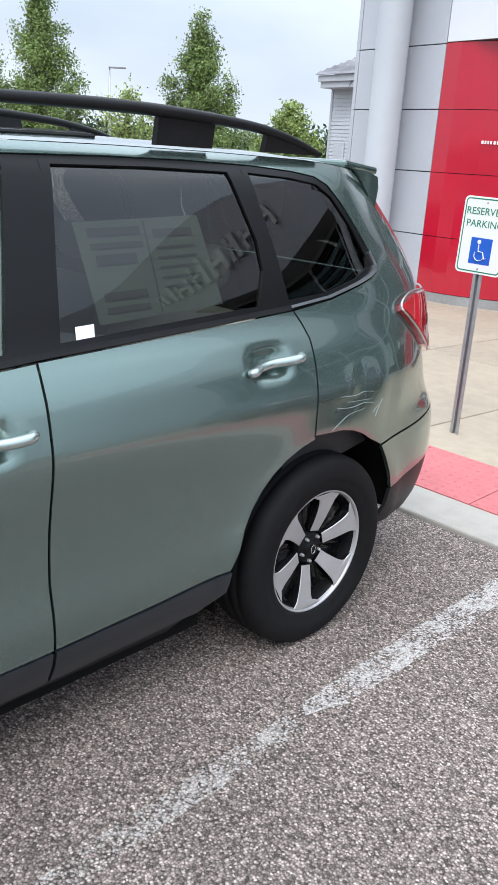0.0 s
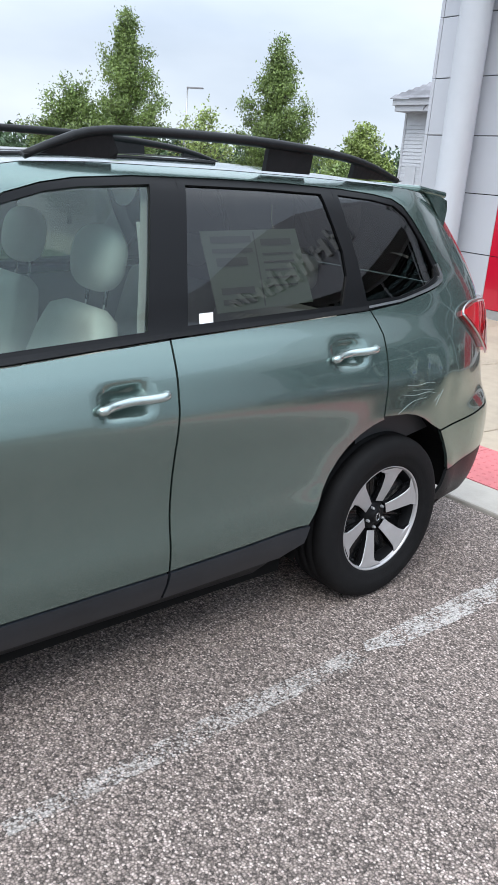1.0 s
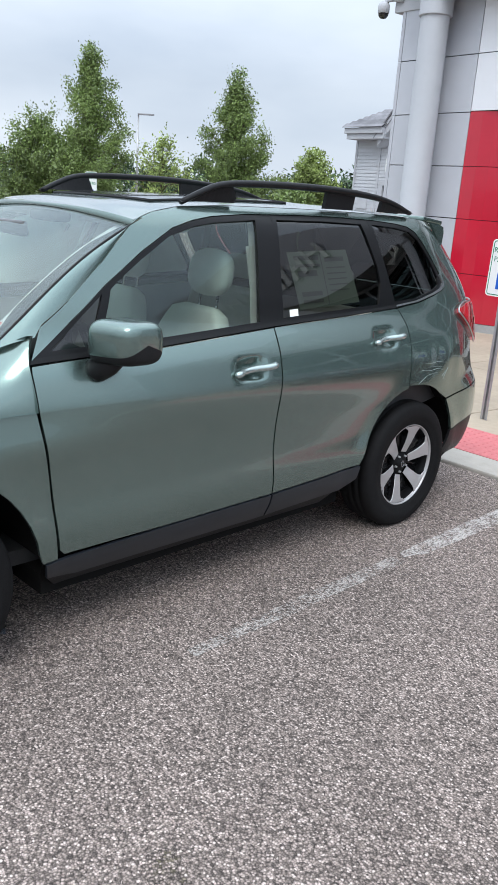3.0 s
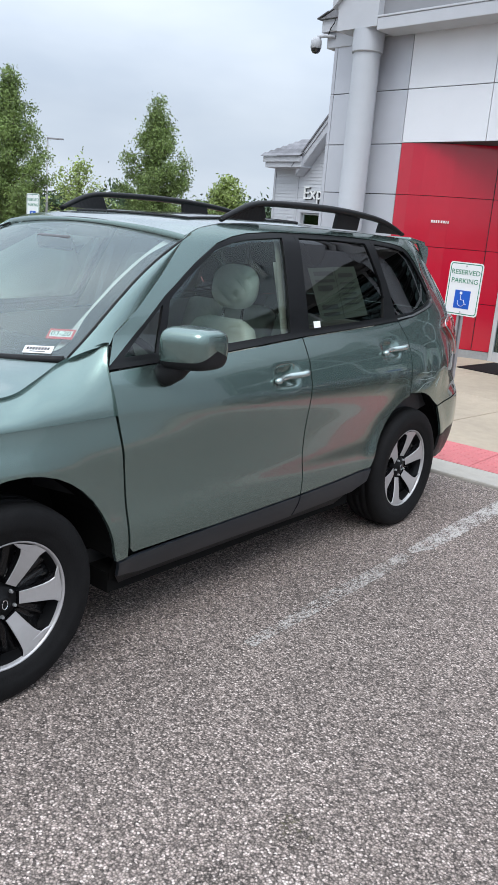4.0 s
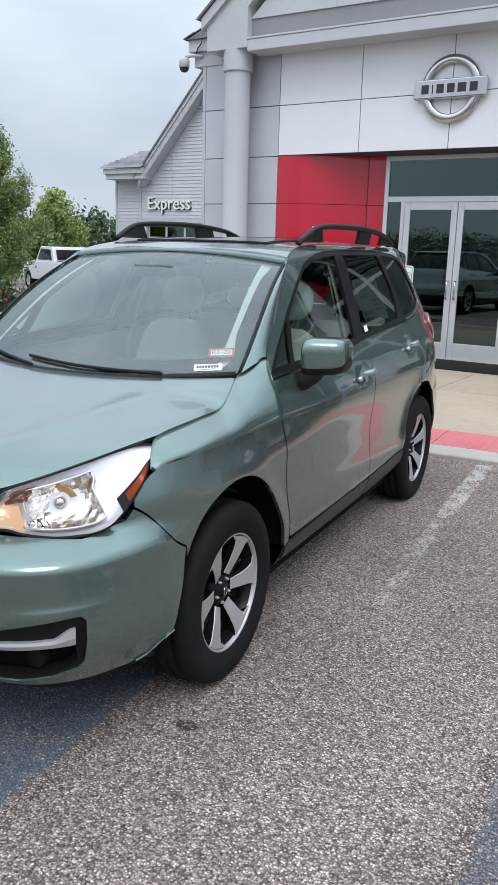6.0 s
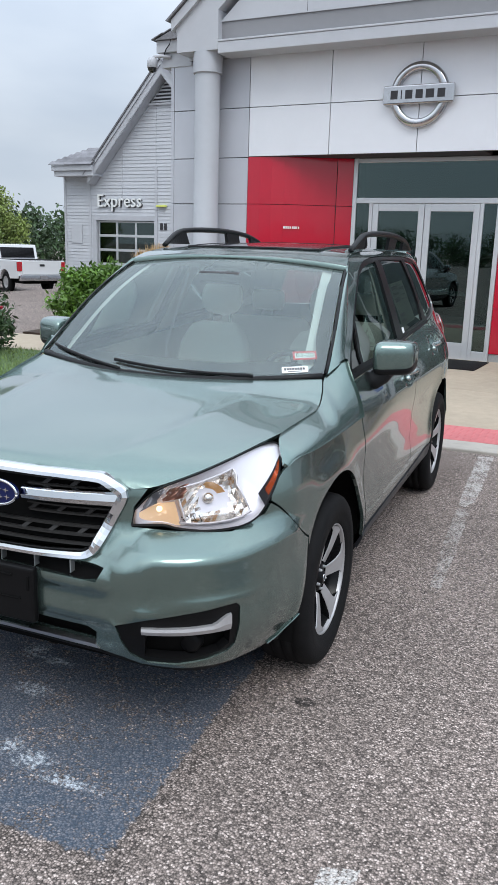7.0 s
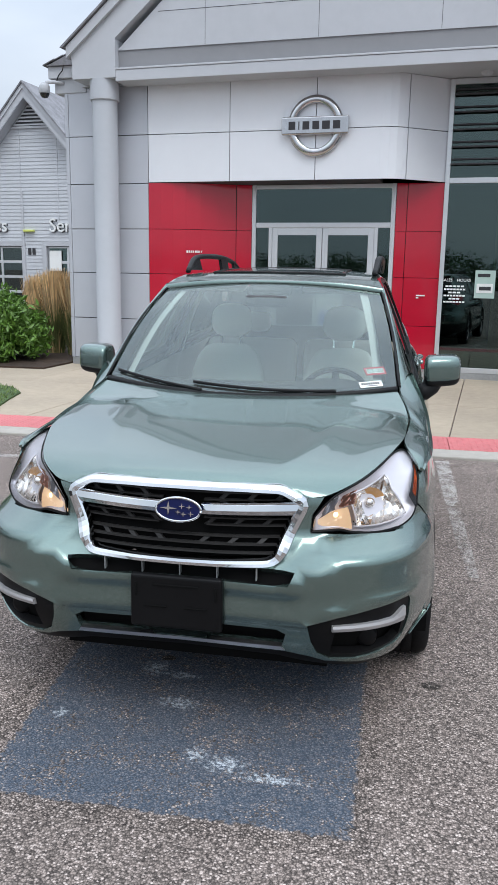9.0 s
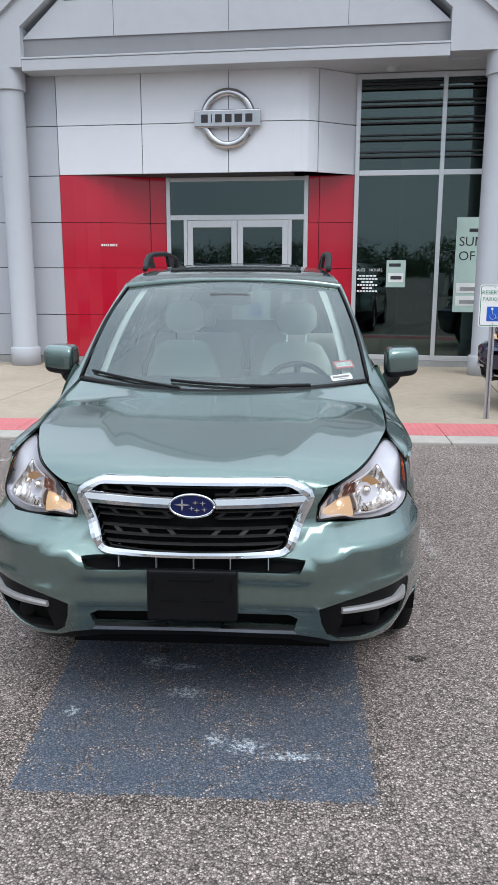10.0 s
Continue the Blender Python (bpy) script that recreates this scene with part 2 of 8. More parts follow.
MAT = {
    "paint": paint_material("sage_green_metallic_paint", (0.153, 0.218, 0.200), 0.22),
    "navy": paint_material("navy_metallic_paint", (0.018, 0.024, 0.075), 0.3),
    "silver_paint": paint_material("silver_metallic_paint", (0.42, 0.43, 0.44), 0.2),
    "plastic": material("black_textured_plastic", (0.013, 0.0135, 0.0145), 0.42, noise_scale=60, amount=0.25, bump=0.1, bump_scale=400, spec=0.16),
    "sill": material("dark_grey_sill_plastic", (0.017, 0.020, 0.025), 0.38, noise_scale=30, amount=0.2, spec=0.45),
    "gloss_black": material("gloss_black", (0.008, 0.008, 0.009), 0.12, coat=0.6),
    "frame_black": material("satin_black_frame", (0.007, 0.0072, 0.008), 0.28, spec=0.18),
    "dark_inner": material("dark_inner_shell", (0.005, 0.005, 0.005), 0.9, spec=0.1),
    "lamp_dark": material("smoked_lamp_trim", (0.05, 0.05, 0.055), 0.3, noise_scale=30, amount=0.1, spec=0.3),
    "amber_red": material("red_amber_lens", (0.55, 0.10, 0.03), 0.2, coat=0.5, noise_scale=40, amount=0.1),
    "matt_black": material("matt_black_plastic", (0.006, 0.006, 0.0065), 0.45, noise_scale=40, amount=0.2, spec=0.13),
    "grille_grey": material("dark_grey_grille_plastic", (0.022, 0.0215, 0.021), 0.45, noise_scale=40, amount=0.1, spec=0.2),
    "lamp_grey": material("grey_lamp_trim", (0.30, 0.30, 0.32), 0.35, metal=0.4, noise_scale=30, amount=0.1),
    "amber_dull": material("dull_amber_lens", (0.34, 0.15, 0.10), 0.3, coat=0.4, noise_scale=20, amount=0.06),
    "chrome": material("chrome", (0.68, 0.70, 0.72), 0.09, metal=1.0),
    # body paint made paler, so the sky's reflection sits in the colour
    "handle": material("sky_lightened_handle", (0.40, 0.47, 0.455), 0.22, metal=0.8, coat=0.6, noise_scale=30, amount=0.08),
    "satin": material("satin_silver", (0.62, 0.63, 0.64), 0.28, metal=1.0),
    "rubber": material("tyre_rubber", (0.009, 0.009, 0.0095), 0.75, noise_scale=25, amount=0.35, bump=0.15, bump_scale=150, spec=0.14),
    "alloy": material("machined_alloy", (0.47, 0.465, 0.47), 0.46, metal=0.6, noise_scale=40, amount=0.06),
    "glass_clear": glass_material("clear_window_glass", (0.68, 0.83, 0.77), ior=1.65, sheen=(0.88, 0.98, 0.96)),
    "glass_wind": glass_material("windshield_glass", (0.74, 0.88, 0.85), ior=1.90, sheen=(0.88, 0.99, 0.98), dust_haze=0.035),
    "glass_dark": glass_material("privacy_glass", (0.16, 0.185, 0.175), ior=1.55),
    "glass_shop": glass_material("shop_glass", (0.30, 0.42, 0.40), ior=1.9, sheen=(0.78, 0.97, 0.95)),
    "glass_lens": glass_material("lamp_lens", (0.95, 0.95, 0.96), ior=1.16),
    "seat": material("grey_leather", (0.64, 0.64, 0.60), 0.55, noise_scale=18, amount=0.08, bump=0.12, bump_scale=220),
    "trim_grey": material("warm_grey_trim", (0.40, 0.39, 0.36), 0.7, noise_scale=40, amount=0.06),
    "dash": material("charcoal_dash", (0.030, 0.031, 0.033), 0.65, noise_scale=50, amount=0.2, bump=0.1, bump_scale=300),
    "red_lens": material("red_lamp_lens", (0.45, 0.006, 0.012), 0.08, coat=1.0),
    "amber": material("amber_lamp_lens", (0.75, 0.16, 0.02), 0.12, coat=1.0),
    "paper": material("white_paper", (0.78, 0.79, 0.77), 0.7, noise_scale=30, amount=0.04),
    "ink": material("dark_ink", (0.03, 0.03, 0.035), 0.7),
    "red_ink": material("red_sticker", (0.62, 0.06, 0.07), 0.5),
    "fascia": material("pale_composite_panel", (0.74, 0.755, 0.79), 0.38, metal=0.15, noise_scale=2.5, amount=0.03, random_amount=0.02),
    "panel": material("silver_composite_panel", (0.475, 0.49, 0.53), 0.42, metal=0.25, noise_scale=2.5, amount=0.04, random_amount=0.03),
    "white_trim": material("painted_white_trim", (0.455, 0.47, 0.50), 0.55, noise_scale=5, amount=0.05, bump=0.05, bump_scale=60),
    "column": material("painted_column", (0.44, 0.46, 0.495), 0.5, noise_scale=4, amount=0.05),
    "red_panel": material("gloss_red_panel", (0.47, 0.006, 0.028), 0.16, coat=0.4, noise_scale=2, amount=0.08, random_amount=0.05),
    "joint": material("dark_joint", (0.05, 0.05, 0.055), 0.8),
    "alu": material("anodised_aluminium", (0.62, 0.64, 0.66), 0.38, metal=0.6, noise_scale=12, amount=0.05),
    "siding": material("grey_vinyl_siding", (0.50, 0.52, 0.55), 0.6, noise_scale=14, amount=0.06, random_amount=0.04),
    "shingle": material("asphalt_shingle", (0.19, 0.19, 0.205), 0.9, noise_scale=30, amount=0.4, bump=0.4, bump_scale=90, random_amount=0.25),
    "concrete": material("pale_concrete", (0.40, 0.335, 0.255), 0.85, noise_scale=9, amount=0.14, bump=0.25, bump_scale=160, random_amount=0.03),
    "kerb": material("kerb_concrete", (0.40, 0.375, 0.335), 0.85, noise_scale=9, amount=0.16, bump=0.3, bump_scale=140),
    "tactile": material("red_tactile_paving", (0.55, 0.165, 0.17), 0.7, noise_scale=14, amount=0.14, bump=0.15, bump_scale=120, random_amount=0.05),
    "steel": material("galvanised_steel", (0.42, 0.43, 0.44), 0.45, metal=0.7, noise_scale=25, amount=0.15),
    "sign_white": material("reflective_white_sheeting", (0.78, 0.80, 0.79), 0.35, noise_scale=20, amount=0.03),
    "sign_green": material("sign_green", (0.01, 0.20, 0.10), 0.4),
    "sign_blue": material("sign_blue", (0.01, 0.10, 0.50), 0.4),
    "poster_green": material("printed_poster", (0.42, 0.55, 0.50), 0.5, noise_scale=4, amount=0.12),
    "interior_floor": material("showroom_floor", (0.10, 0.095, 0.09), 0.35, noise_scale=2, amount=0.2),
    "yellow_wall": material("pale_yellow_wall", (0.45, 0.38, 0.16), 0.8, noise_scale=3, amount=0.1),
    "band_grey": material("grey_painted_band", (0.235, 0.238, 0.25), 0.6, noise_scale=5, amount=0.06),
    "emblem_chrome": material("brushed_emblem_chrome", (0.52, 0.52, 0.53), 0.16, metal=1.0, noise_scale=9, amount=0.12),
    "lamp_yellow": material("yellow_lamp_cover", (0.62, 0.68, 0.16), 0.35),
    "seat_belt": material("seat_belt_webbing", (0.50, 0.50, 0.48), 0.7),
    "trim_light": material("pale_headliner_cloth", (0.62, 0.62, 0.60), 0.85, noise_scale=60, amount=0.05),
    "sheet_paper": material("pale_printed_sheet", (0.42, 0.48, 0.43), 0.7, noise_scale=12, amount=0.05),
    "sign_green_dark": material("dark_green_ink", (0.02, 0.09, 0.07), 0.6),
    "scratch": material("bare_scratch", (0.30, 0.345, 0.335), 0.6),
    "leaf_shrub": material("shrub_leaf", (0.095, 0.190, 0.027), 0.5, noise_scale=3, amount=0.35),
    "leaf_grass": material("grass_leaf", (0.13, 0.15, 0.05), 0.6, noise_scale=3, amount=0.3),
    "sign_navy": material("badge_blue", (0.006, 0.010, 0.060), 0.3, coat=0.15, spec=0.2),
    # the warm bulb glow is tinted into this chrome
    "lamp_chrome": material("glow_tinted_chrome", (0.80, 0.755, 0.70), 0.20, metal=1.0, noise_scale=40, amount=0.1),
    "lamp_silver": material("reflector_silver", (0.70, 0.68, 0.71), 0.30, metal=0.35, noise_scale=30, amount=0.06),
    "amber_pale": material("pale_amber_glint", (0.62, 0.33, 0.12), 0.2, coat=0.6),
    "letter": material("brushed_letter_face", (0.70, 0.71, 0.72), 0.35, metal=0.4),
    "letter_side": material("letter_return", (0.03, 0.03, 0.035), 0.5),
    "soil": material("dark_mulch", (0.045, 0.028, 0.018), 0.95, noise_scale=30, amount=0.5, bump=0.6, bump_scale=60),
    "grass": material("lawn", (0.055, 0.10, 0.028), 0.8, noise_scale=12, amount=0.35),
    "bark": material("bark", (0.10, 0.075, 0.055), 0.9, noise_scale=18, amount=0.35, bump=0.5, bump_scale=40),
    "leaf": material("green_leaf", (0.150, 0.215, 0.060), 0.5, noise_scale=3, amount=0.35),
    "leaf_light": material("light_green_leaf", (0.24, 0.31, 0.085), 0.5, noise_scale=3, amount=0.35),
    "leaf_dark": material("dark_green_leaf", (0.040, 0.078, 0.028), 0.55, noise_scale=3, amount=0.35),
    "straw": material("straw_grass", (0.60, 0.41, 0.21), 0.8, noise_scale=6, amount=0.3),
    "petal": material("red_petal", (0.50, 0.03, 0.06), 0.6),
    "white_paint": material("white_vehicle_paint", (0.72, 0.73, 0.74), 0.25, coat=0.8),
    # near black, so that the unlit room's shade is in the colour
    "interior_dark": material("showroom_inside_shaded", (0.06, 0.06, 0.062), 0.85, noise_scale=3, amount=0.3),
}
warm = bpy.data.materials.new("warm_glow")
warm.use_nodes = True
warm.node_tree.nodes["Principled BSDF"].inputs["Emission Color"].default_value = (1.0, 0.62, 0.26, 1)
warm.node_tree.nodes["Principled BSDF"].inputs["Emission Strength"].default_value = 3.0
MAT["warm_glow"] = warm
dim = bpy.data.materials.new("warm_park_light")
dim.use_nodes = True
dim.node_tree.nodes["Principled BSDF"].inputs["Base Color"].default_value = (0.70, 0.58, 0.44, 1)
dim.node_tree.nodes["Principled BSDF"].inputs["Emission Color"].default_value = (1.0, 0.64, 0.36, 1)
dim.node_tree.nodes["Principled BSDF"].inputs["Emission Strength"].default_value = 0.62
MAT["warm_dim"] = dim
for key in ("leaf", "leaf_light", "leaf_dark", "leaf_shrub", "leaf_grass", "straw"):
    nodes, links = MAT[key].node_tree.nodes, MAT[key].node_tree.links
    bs = nodes["Principled BSDF"]
    geo = nodes.new("ShaderNodeNewGeometry")
    hue = nodes.new("ShaderNodeHueSaturation")
    rng = nodes.new("ShaderNodeMapRange")
    rng.inputs["To Min"].default_value, rng.inputs["To Max"].default_value = 0.55, 1.5
    links.new(geo.outputs["Random Per Island"], rng.inputs["Value"])
    links.new(rng.outputs["Result"], hue.inputs["Value"])
    src = bs.inputs["Base Color"].links[0].from_socket
    links.new(src, hue.inputs["Color"])
    links.new(hue.outputs["Color"], bs.inputs["Base Color"])
    bs.inputs["Subsurface Weight"].default_value = 0.0


# ---- building helpers ----
def finish(name, bm, mat, parent=None, label="", smooth=False, normals=None):
    """Link a bmesh as one mesh object."""
    me = bpy.data.meshes.new(name)
    bm.to_mesh(me)
    bm.free()
    me.materials.append(MAT[mat] if isinstance(mat, str) else mat)
    if smooth:
        me.polygons.foreach_set("use_smooth", [True] * len(me.polygons))
    if normals is not None:
        me.normals_split_custom_set_from_vertices(normals)
    ob = new(name, me)
    if parent is not None:
        ob.parent = parent
        ob.matrix_parent_inverse = parent.matrix_basis.inverted()
    if label:
        tagged(ob, label)
    return ob


def part(name, bm, mat, parent, label="", smooth=False):
    return finish(name, bm, mat, parent, label, smooth)


def empty(name, at, label, category, group="", kind=""):
    e = new(name)
    e.matrix_basis = at if isinstance(at, Matrix) else Matrix.Translation(at)
    e.empty_display_size = 0.2
    return tagged(e, label, category, group, kind)


def box(bm, lo, hi, m=None, bevel=0.0, seg=2):
    """A box between two corners, optionally bevelled and placed by m, added to bm."""
    c = [(a + b) / 2 for a, b in zip(lo, hi)]
    d = [abs(b - a) for a, b in zip(lo, hi)]
    r = bmesh.ops.create_cube(bm, size=1.0, matrix=Matrix.Translation(c) @ Matrix.Diagonal((*d, 1)))
    vs = r["verts"]
    if bevel:
        es = list({e for v in vs for e in v.link_edges})
        out = bmesh.ops.bevel(bm, geom=es, offset=bevel, segments=seg, affect="EDGES", profile=0.5)
        vs = list({v for f in out["faces"] for v in f.verts} | {v for v in vs if v.is_valid})
    if m is not None:
        bmesh.ops.transform(bm, matrix=m, verts=vs)
    return vs


def boxed(lo, hi, m=None, bevel=0.0, seg=2):
    bm = bmesh.new()
    box(bm, lo, hi, m, bevel, seg)
    return bm


def tube(bm, pts, radius, sides=10, flat=1.0, caps=True):
    """A tube along points; radius a number or one per point; flat squashes it in z."""
    pts = [Vector(p) for p in pts]
    rings = []
    for i, p in enumerate(pts):
        d = (pts[min(i + 1, len(pts) - 1)] - pts[max(i - 1, 0)]).normalized()
        a = d.cross(Vector((0, 0, 1)) if abs(d.z) < 0.95 else Vector((1, 0, 0))).normalized()
        b = a.cross(d).normalized()
        r = radius[i] if isinstance(radius, (list, tuple)) else radius
        rings.append([bm.verts.new(p + (a * math.cos(k * 2 * math.pi / sides) + b * math.sin(k * 2 * math.pi / sides) * flat) * r) for k in range(sides)])
    for r0, r1 in zip(rings, rings[1:]):
        for k in range(sides):
            bm.faces.new((r0[k], r0[(k + 1) % sides], r1[(k + 1) % sides], r1[k]))
    if caps:
        bm.faces.new(rings[0][::-1])
        bm.faces.new(rings[-1])
    bmesh.ops.recalc_face_normals(bm, faces=bm.faces[:])


def lathe(bm, profile, axis_m, sides=48, closed=False):
    """Spin (radius, height) pairs about the z axis of axis_m."""
    rings = []
    for r, h in profile:
        rings.append([bm.verts.new(axis_m @ Vector((r * math.cos(2 * math.pi * k / sides), r * math.sin(2 * math.pi * k / sides), h))) for k in range(sides)])
    pairs = list(zip(rings, rings[1:])) + ([(rings[-1], rings[0])] if closed else [])
    for a, b in pairs:
        for k in range(sides):
            bm.faces.new((a[k], a[(k + 1) % sides], b[(k + 1) % sides], b[k]))
    bmesh.ops.recalc_face_normals(bm, faces=bm.faces[:])


def prism(bm, outline, depth, m=None, bevel=0.0):
    """An outline in the xy plane raised by depth along z, placed by m."""
    lo = [bm.verts.new((x, y, 0)) for x, y in outline]
    hi = [bm.verts.new((x, y, depth)) for x, y in outline]
    n = len(lo)
    fs = [bm.faces.new(lo[::-1]), bm.faces.new(hi)]
    for i in range(n):
        fs.append(bm.faces.new((lo[i], lo[(i + 1) % n], hi[(i + 1) % n], hi[i])))
    bmesh.ops.recalc_face_normals(bm, faces=fs)
    vs = lo + hi
    if bevel:
        out = bmesh.ops.bevel(bm, geom=[e for e in fs[1].edges], offset=bevel, segments=2, affect="EDGES", profile=0.5)
        vs = list({v for v in vs if v.is_valid} | {v for f in out["faces"] for v in f.verts})
    if m is not None:
        bmesh.ops.transform(bm, matrix=m, verts=vs)
    return vs


def lettering(name, body, size, m, mat, parent=None, depth=0.004, label="", align="CENTER"):
    """Words in the built-in font as a mesh; m maps the text plane (x right, y up, z out)."""
    cu = bpy.data.curves.new(name, "FONT")
    cu.body, cu.size, cu.extrude, cu.align_x, cu.align_y = body, size, depth / 2, align, "CENTER"
    cu.resolution_u = 3
    tmp = bpy.data.objects.new(name, cu)
    scene.collection.objects.link(tmp)
    bpy.context.view_layer.update()
    me = bpy.data.meshes.new_from_object(tmp.evaluated_get(bpy.context.evaluated_depsgraph_get()))
    bpy.data.objects.remove(tmp)
    bpy.data.curves.remove(cu)
    me.transform(m)
    me.materials.clear()
    me.materials.append(MAT[mat])
    ob = new(name, me)
    if parent is not None:
        ob.parent = parent
        ob.matrix_parent_inverse = parent.matrix_basis.inverted()
    if label:
        tagged(ob, label)
    return ob


def wall_plane(origin, right, up):
    """A matrix whose x is right, y is up and z faces out of a wall."""
    r, u = Vector(right).normalized(), Vector(up).normalized()
    o = r.cross(u)
    return Matrix.Translation(origin) @ Matrix((r, u, o)).transposed().to_4x4()

# ---- asphalt: one procedural aggregate, shared by bare and painted ground ----
def asphalt_material(name, paint=None, cover=0.0, wear=6.0, strength=1.0, bounds=None, flecks=()):
    """Chip-and-binder asphalt; paint lies on the stones and is worn off by noise."""
    m = bpy.data.materials.new(name)
    m.use_nodes = True
    n, l = m.node_tree.nodes, m.node_tree.links
    b = n["Principled BSDF"]
    b.inputs["Roughness"].default_value = 0.92
    b.inputs["Specular IOR Level"].default_value = 0.25
    tc = n.new("ShaderNodeTexCoord")
    wob = n.new("ShaderNodeTexNoise")
    wob.inputs["Scale"].default_value = 60
    stretch = n.new("ShaderNodeMix")
    stretch.data_type = "RGBA"
    stretch.blend_type = "ADD"
    stretch.inputs["Factor"].default_value = 0.008
    l.new(tc.outputs["Object"], stretch.inputs["A"])
    l.new(tc.outputs["Object"], wob.inputs["Vector"])
    l.new(wob.outputs["Color"], stretch.inputs["B"])
    stones = n.new("ShaderNodeTexVoronoi")
    stones.inputs["Scale"].default_value = 138
    stones.inputs["Randomness"].default_value = 1.0
    l.new(stretch.outputs["Result"], stones.inputs["Vector"])
    sep = n.new("ShaderNodeSeparateColor")
    l.new(stones.outputs["Color"], sep.inputs["Color"])
    tone = n.new("ShaderNodeValToRGB")
    e = tone.color_ramp.elements
    e[0].position, e[0].color = 0.0, (0.080, 0.067, 0.061, 1)
    e[1].position, e[1].color = 1.0, (0.60, 0.51, 0.465, 1)
    for pos, col in ((0.35, (0.196, 0.163, 0.145, 1)), (0.62, (0.285, 0.234, 0.208, 1)), (0.84, (0.38, 0.312, 0.28, 1))):
        k = tone.color_ramp.elements.new(pos)
        k.color = col
    l.new(sep.outputs["Red"], tone.inputs["Fac"])
    edge = n.new("ShaderNodeMapRange")
    edge.inputs["From Min"].default_value, edge.inputs["From Max"].default_value = 0.30, 0.66
    edge.inputs["To Min"].default_value, edge.inputs["To Max"].default_value = 1.0, 0.42
    l.new(stones.outputs["Distance"], edge.inputs["Value"])
    mul = n.new("ShaderNodeMix")
    mul.data_type = "RGBA"
    mul.blend_type = "MULTIPLY"
    mul.inputs["Factor"].default_value = 1.0
    l.new(tone.outputs["Color"], mul.inputs["A"])
    l.new(edge.outputs["Result"], mul.inputs["B"])
    # broad wear and stains
    broad = n.new("ShaderNodeTexNoise")
    broad.inputs["Scale"].default_value = 0.9
    broad.inputs["Detail"].default_value = 6
    broad.inputs["Roughness"].default_value = 0.6
    l.new(tc.outputs["Object"], broad.inputs["Vector"])
    bt = n.new("ShaderNodeMapRange")
    bt.inputs["From Min"].default_value, bt.inputs["From Max"].default_value = 0.3, 0.7
    bt.inputs["To Min"].default_value, bt.inputs["To Max"].default_value = 1.0, 1.34
    l.new(broad.outputs["Fac"], bt.inputs["Value"])
    mul2 = n.new("ShaderNodeMix")
    mul2.data_type = "RGBA"
    mul2.blend_type = "MULTIPLY"
    mul2.inputs["Factor"].default_value = 1.0
    l.new(mul.outputs["Result"], mul2.inputs["A"])
    l.new(bt.outputs["Result"], mul2.inputs["B"])
    last = mul2.outputs["Result"]
    if paint:
        worn = n.new("ShaderNodeTexNoise")
        worn.inputs["Scale"].default_value = wear
        worn.inputs["Detail"].default_value = 8
        worn.inputs["Roughness"].default_value = 0.7
        l.new(tc.outputs["Object"], worn.inputs["Vector"])
        add = n.new("ShaderNodeMath")
        add.operation = "MULTIPLY_ADD"
        l.new(sep.outputs["Green"], add.inputs[0])
        add.inputs[1].default_value = 0.35
        l.new(worn.outputs["Fac"], add.inputs[2])
        cut = n.new("ShaderNodeMapRange")
        cut.inputs["From Min"].default_value, cut.inputs["From Max"].default_value = 0.98 - cover, 1.14 - cover
        l.new(add.outputs["Value"], cut.inputs["Value"])
        mixp = n.new("ShaderNodeMix")
        mixp.data_type = "RGBA"
        mixp.inputs["B"].default_value = (*paint, 1)
        part_cover = n.new("ShaderNodeMath")
        part_cover.operation = "MULTIPLY"
        part_cover.inputs[1].default_value = strength
        l.new(cut.outputs["Result"], part_cover.inputs[0])

        def calc(op, a, c, clamp=False):
            q = n.new("ShaderNodeMath")
            q.operation, q.use_clamp = op, clamp
            for slot, v in ((0, a), (1, c)):
                if isinstance(v, (int, float)):
                    q.inputs[slot].default_value = v
                else:
                    l.new(v, q.inputs[slot])
            return q.outputs["Value"]
        if bounds:
            # the painted square ends in a ragged, worn edge
            x0, x1, y0, y1, lean = bounds
            place = n.new("ShaderNodeSeparateXYZ")
            l.new(tc.outputs["Object"], place.inputs["Vector"])
            px, py = place.outputs["X"], place.outputs["Y"]
            near = calc("MINIMUM", calc("SUBTRACT", calc("ADD", px, calc("MULTIPLY", py, lean)), x0), calc("SUBTRACT", x1, px))
            near = calc("MINIMUM", near, calc("MINIMUM", calc("SUBTRACT", py, y0), calc("SUBTRACT", y1, py)))
            rag = n.new("ShaderNodeTexNoise")
            rag.inputs["Scale"].default_value, rag.inputs["Detail"].default_value = 34, 5
            l.new(tc.outputs["Object"], rag.inputs["Vector"])
            near = calc("ADD", near, calc("MULTIPLY", calc("SUBTRACT", rag.outputs["Fac"], 0.55), 0.07))
            part_cover_out = calc("MULTIPLY", part_cover.outputs["Value"], calc("MULTIPLY", near, 90.0, True))
        else:
            part_cover_out = part_cover.outputs["Value"]
        l.new(part_cover_out, mixp.inputs["Factor"])
        l.new(last, mixp.inputs["A"])
        white = mixp.outputs["Result"]
        if flecks:
            # scattered white crumbs of an old symbol
            total = None
            for cx, cy, rx, ry in flecks:
                ex, ey = calc("DIVIDE", calc("SUBTRACT", px, cx), rx), calc("DIVIDE", calc("SUBTRACT", py, cy), ry)
                fall = calc("SUBTRACT", 1.0, calc("ADD", calc("MULTIPLY", ex, ex), calc("MULTIPLY", ey, ey)), True)
                total = fall if total is None else calc("MAXIMUM", total, fall)
            crumb = n.new("ShaderNodeTexNoise")
            crumb.inputs["Scale"].default_value, crumb.inputs["Detail"].default_value, crumb.inputs["Roughness"].default_value = 48, 8, 0.82
            l.new(tc.outputs["Object"], crumb.inputs["Vector"])
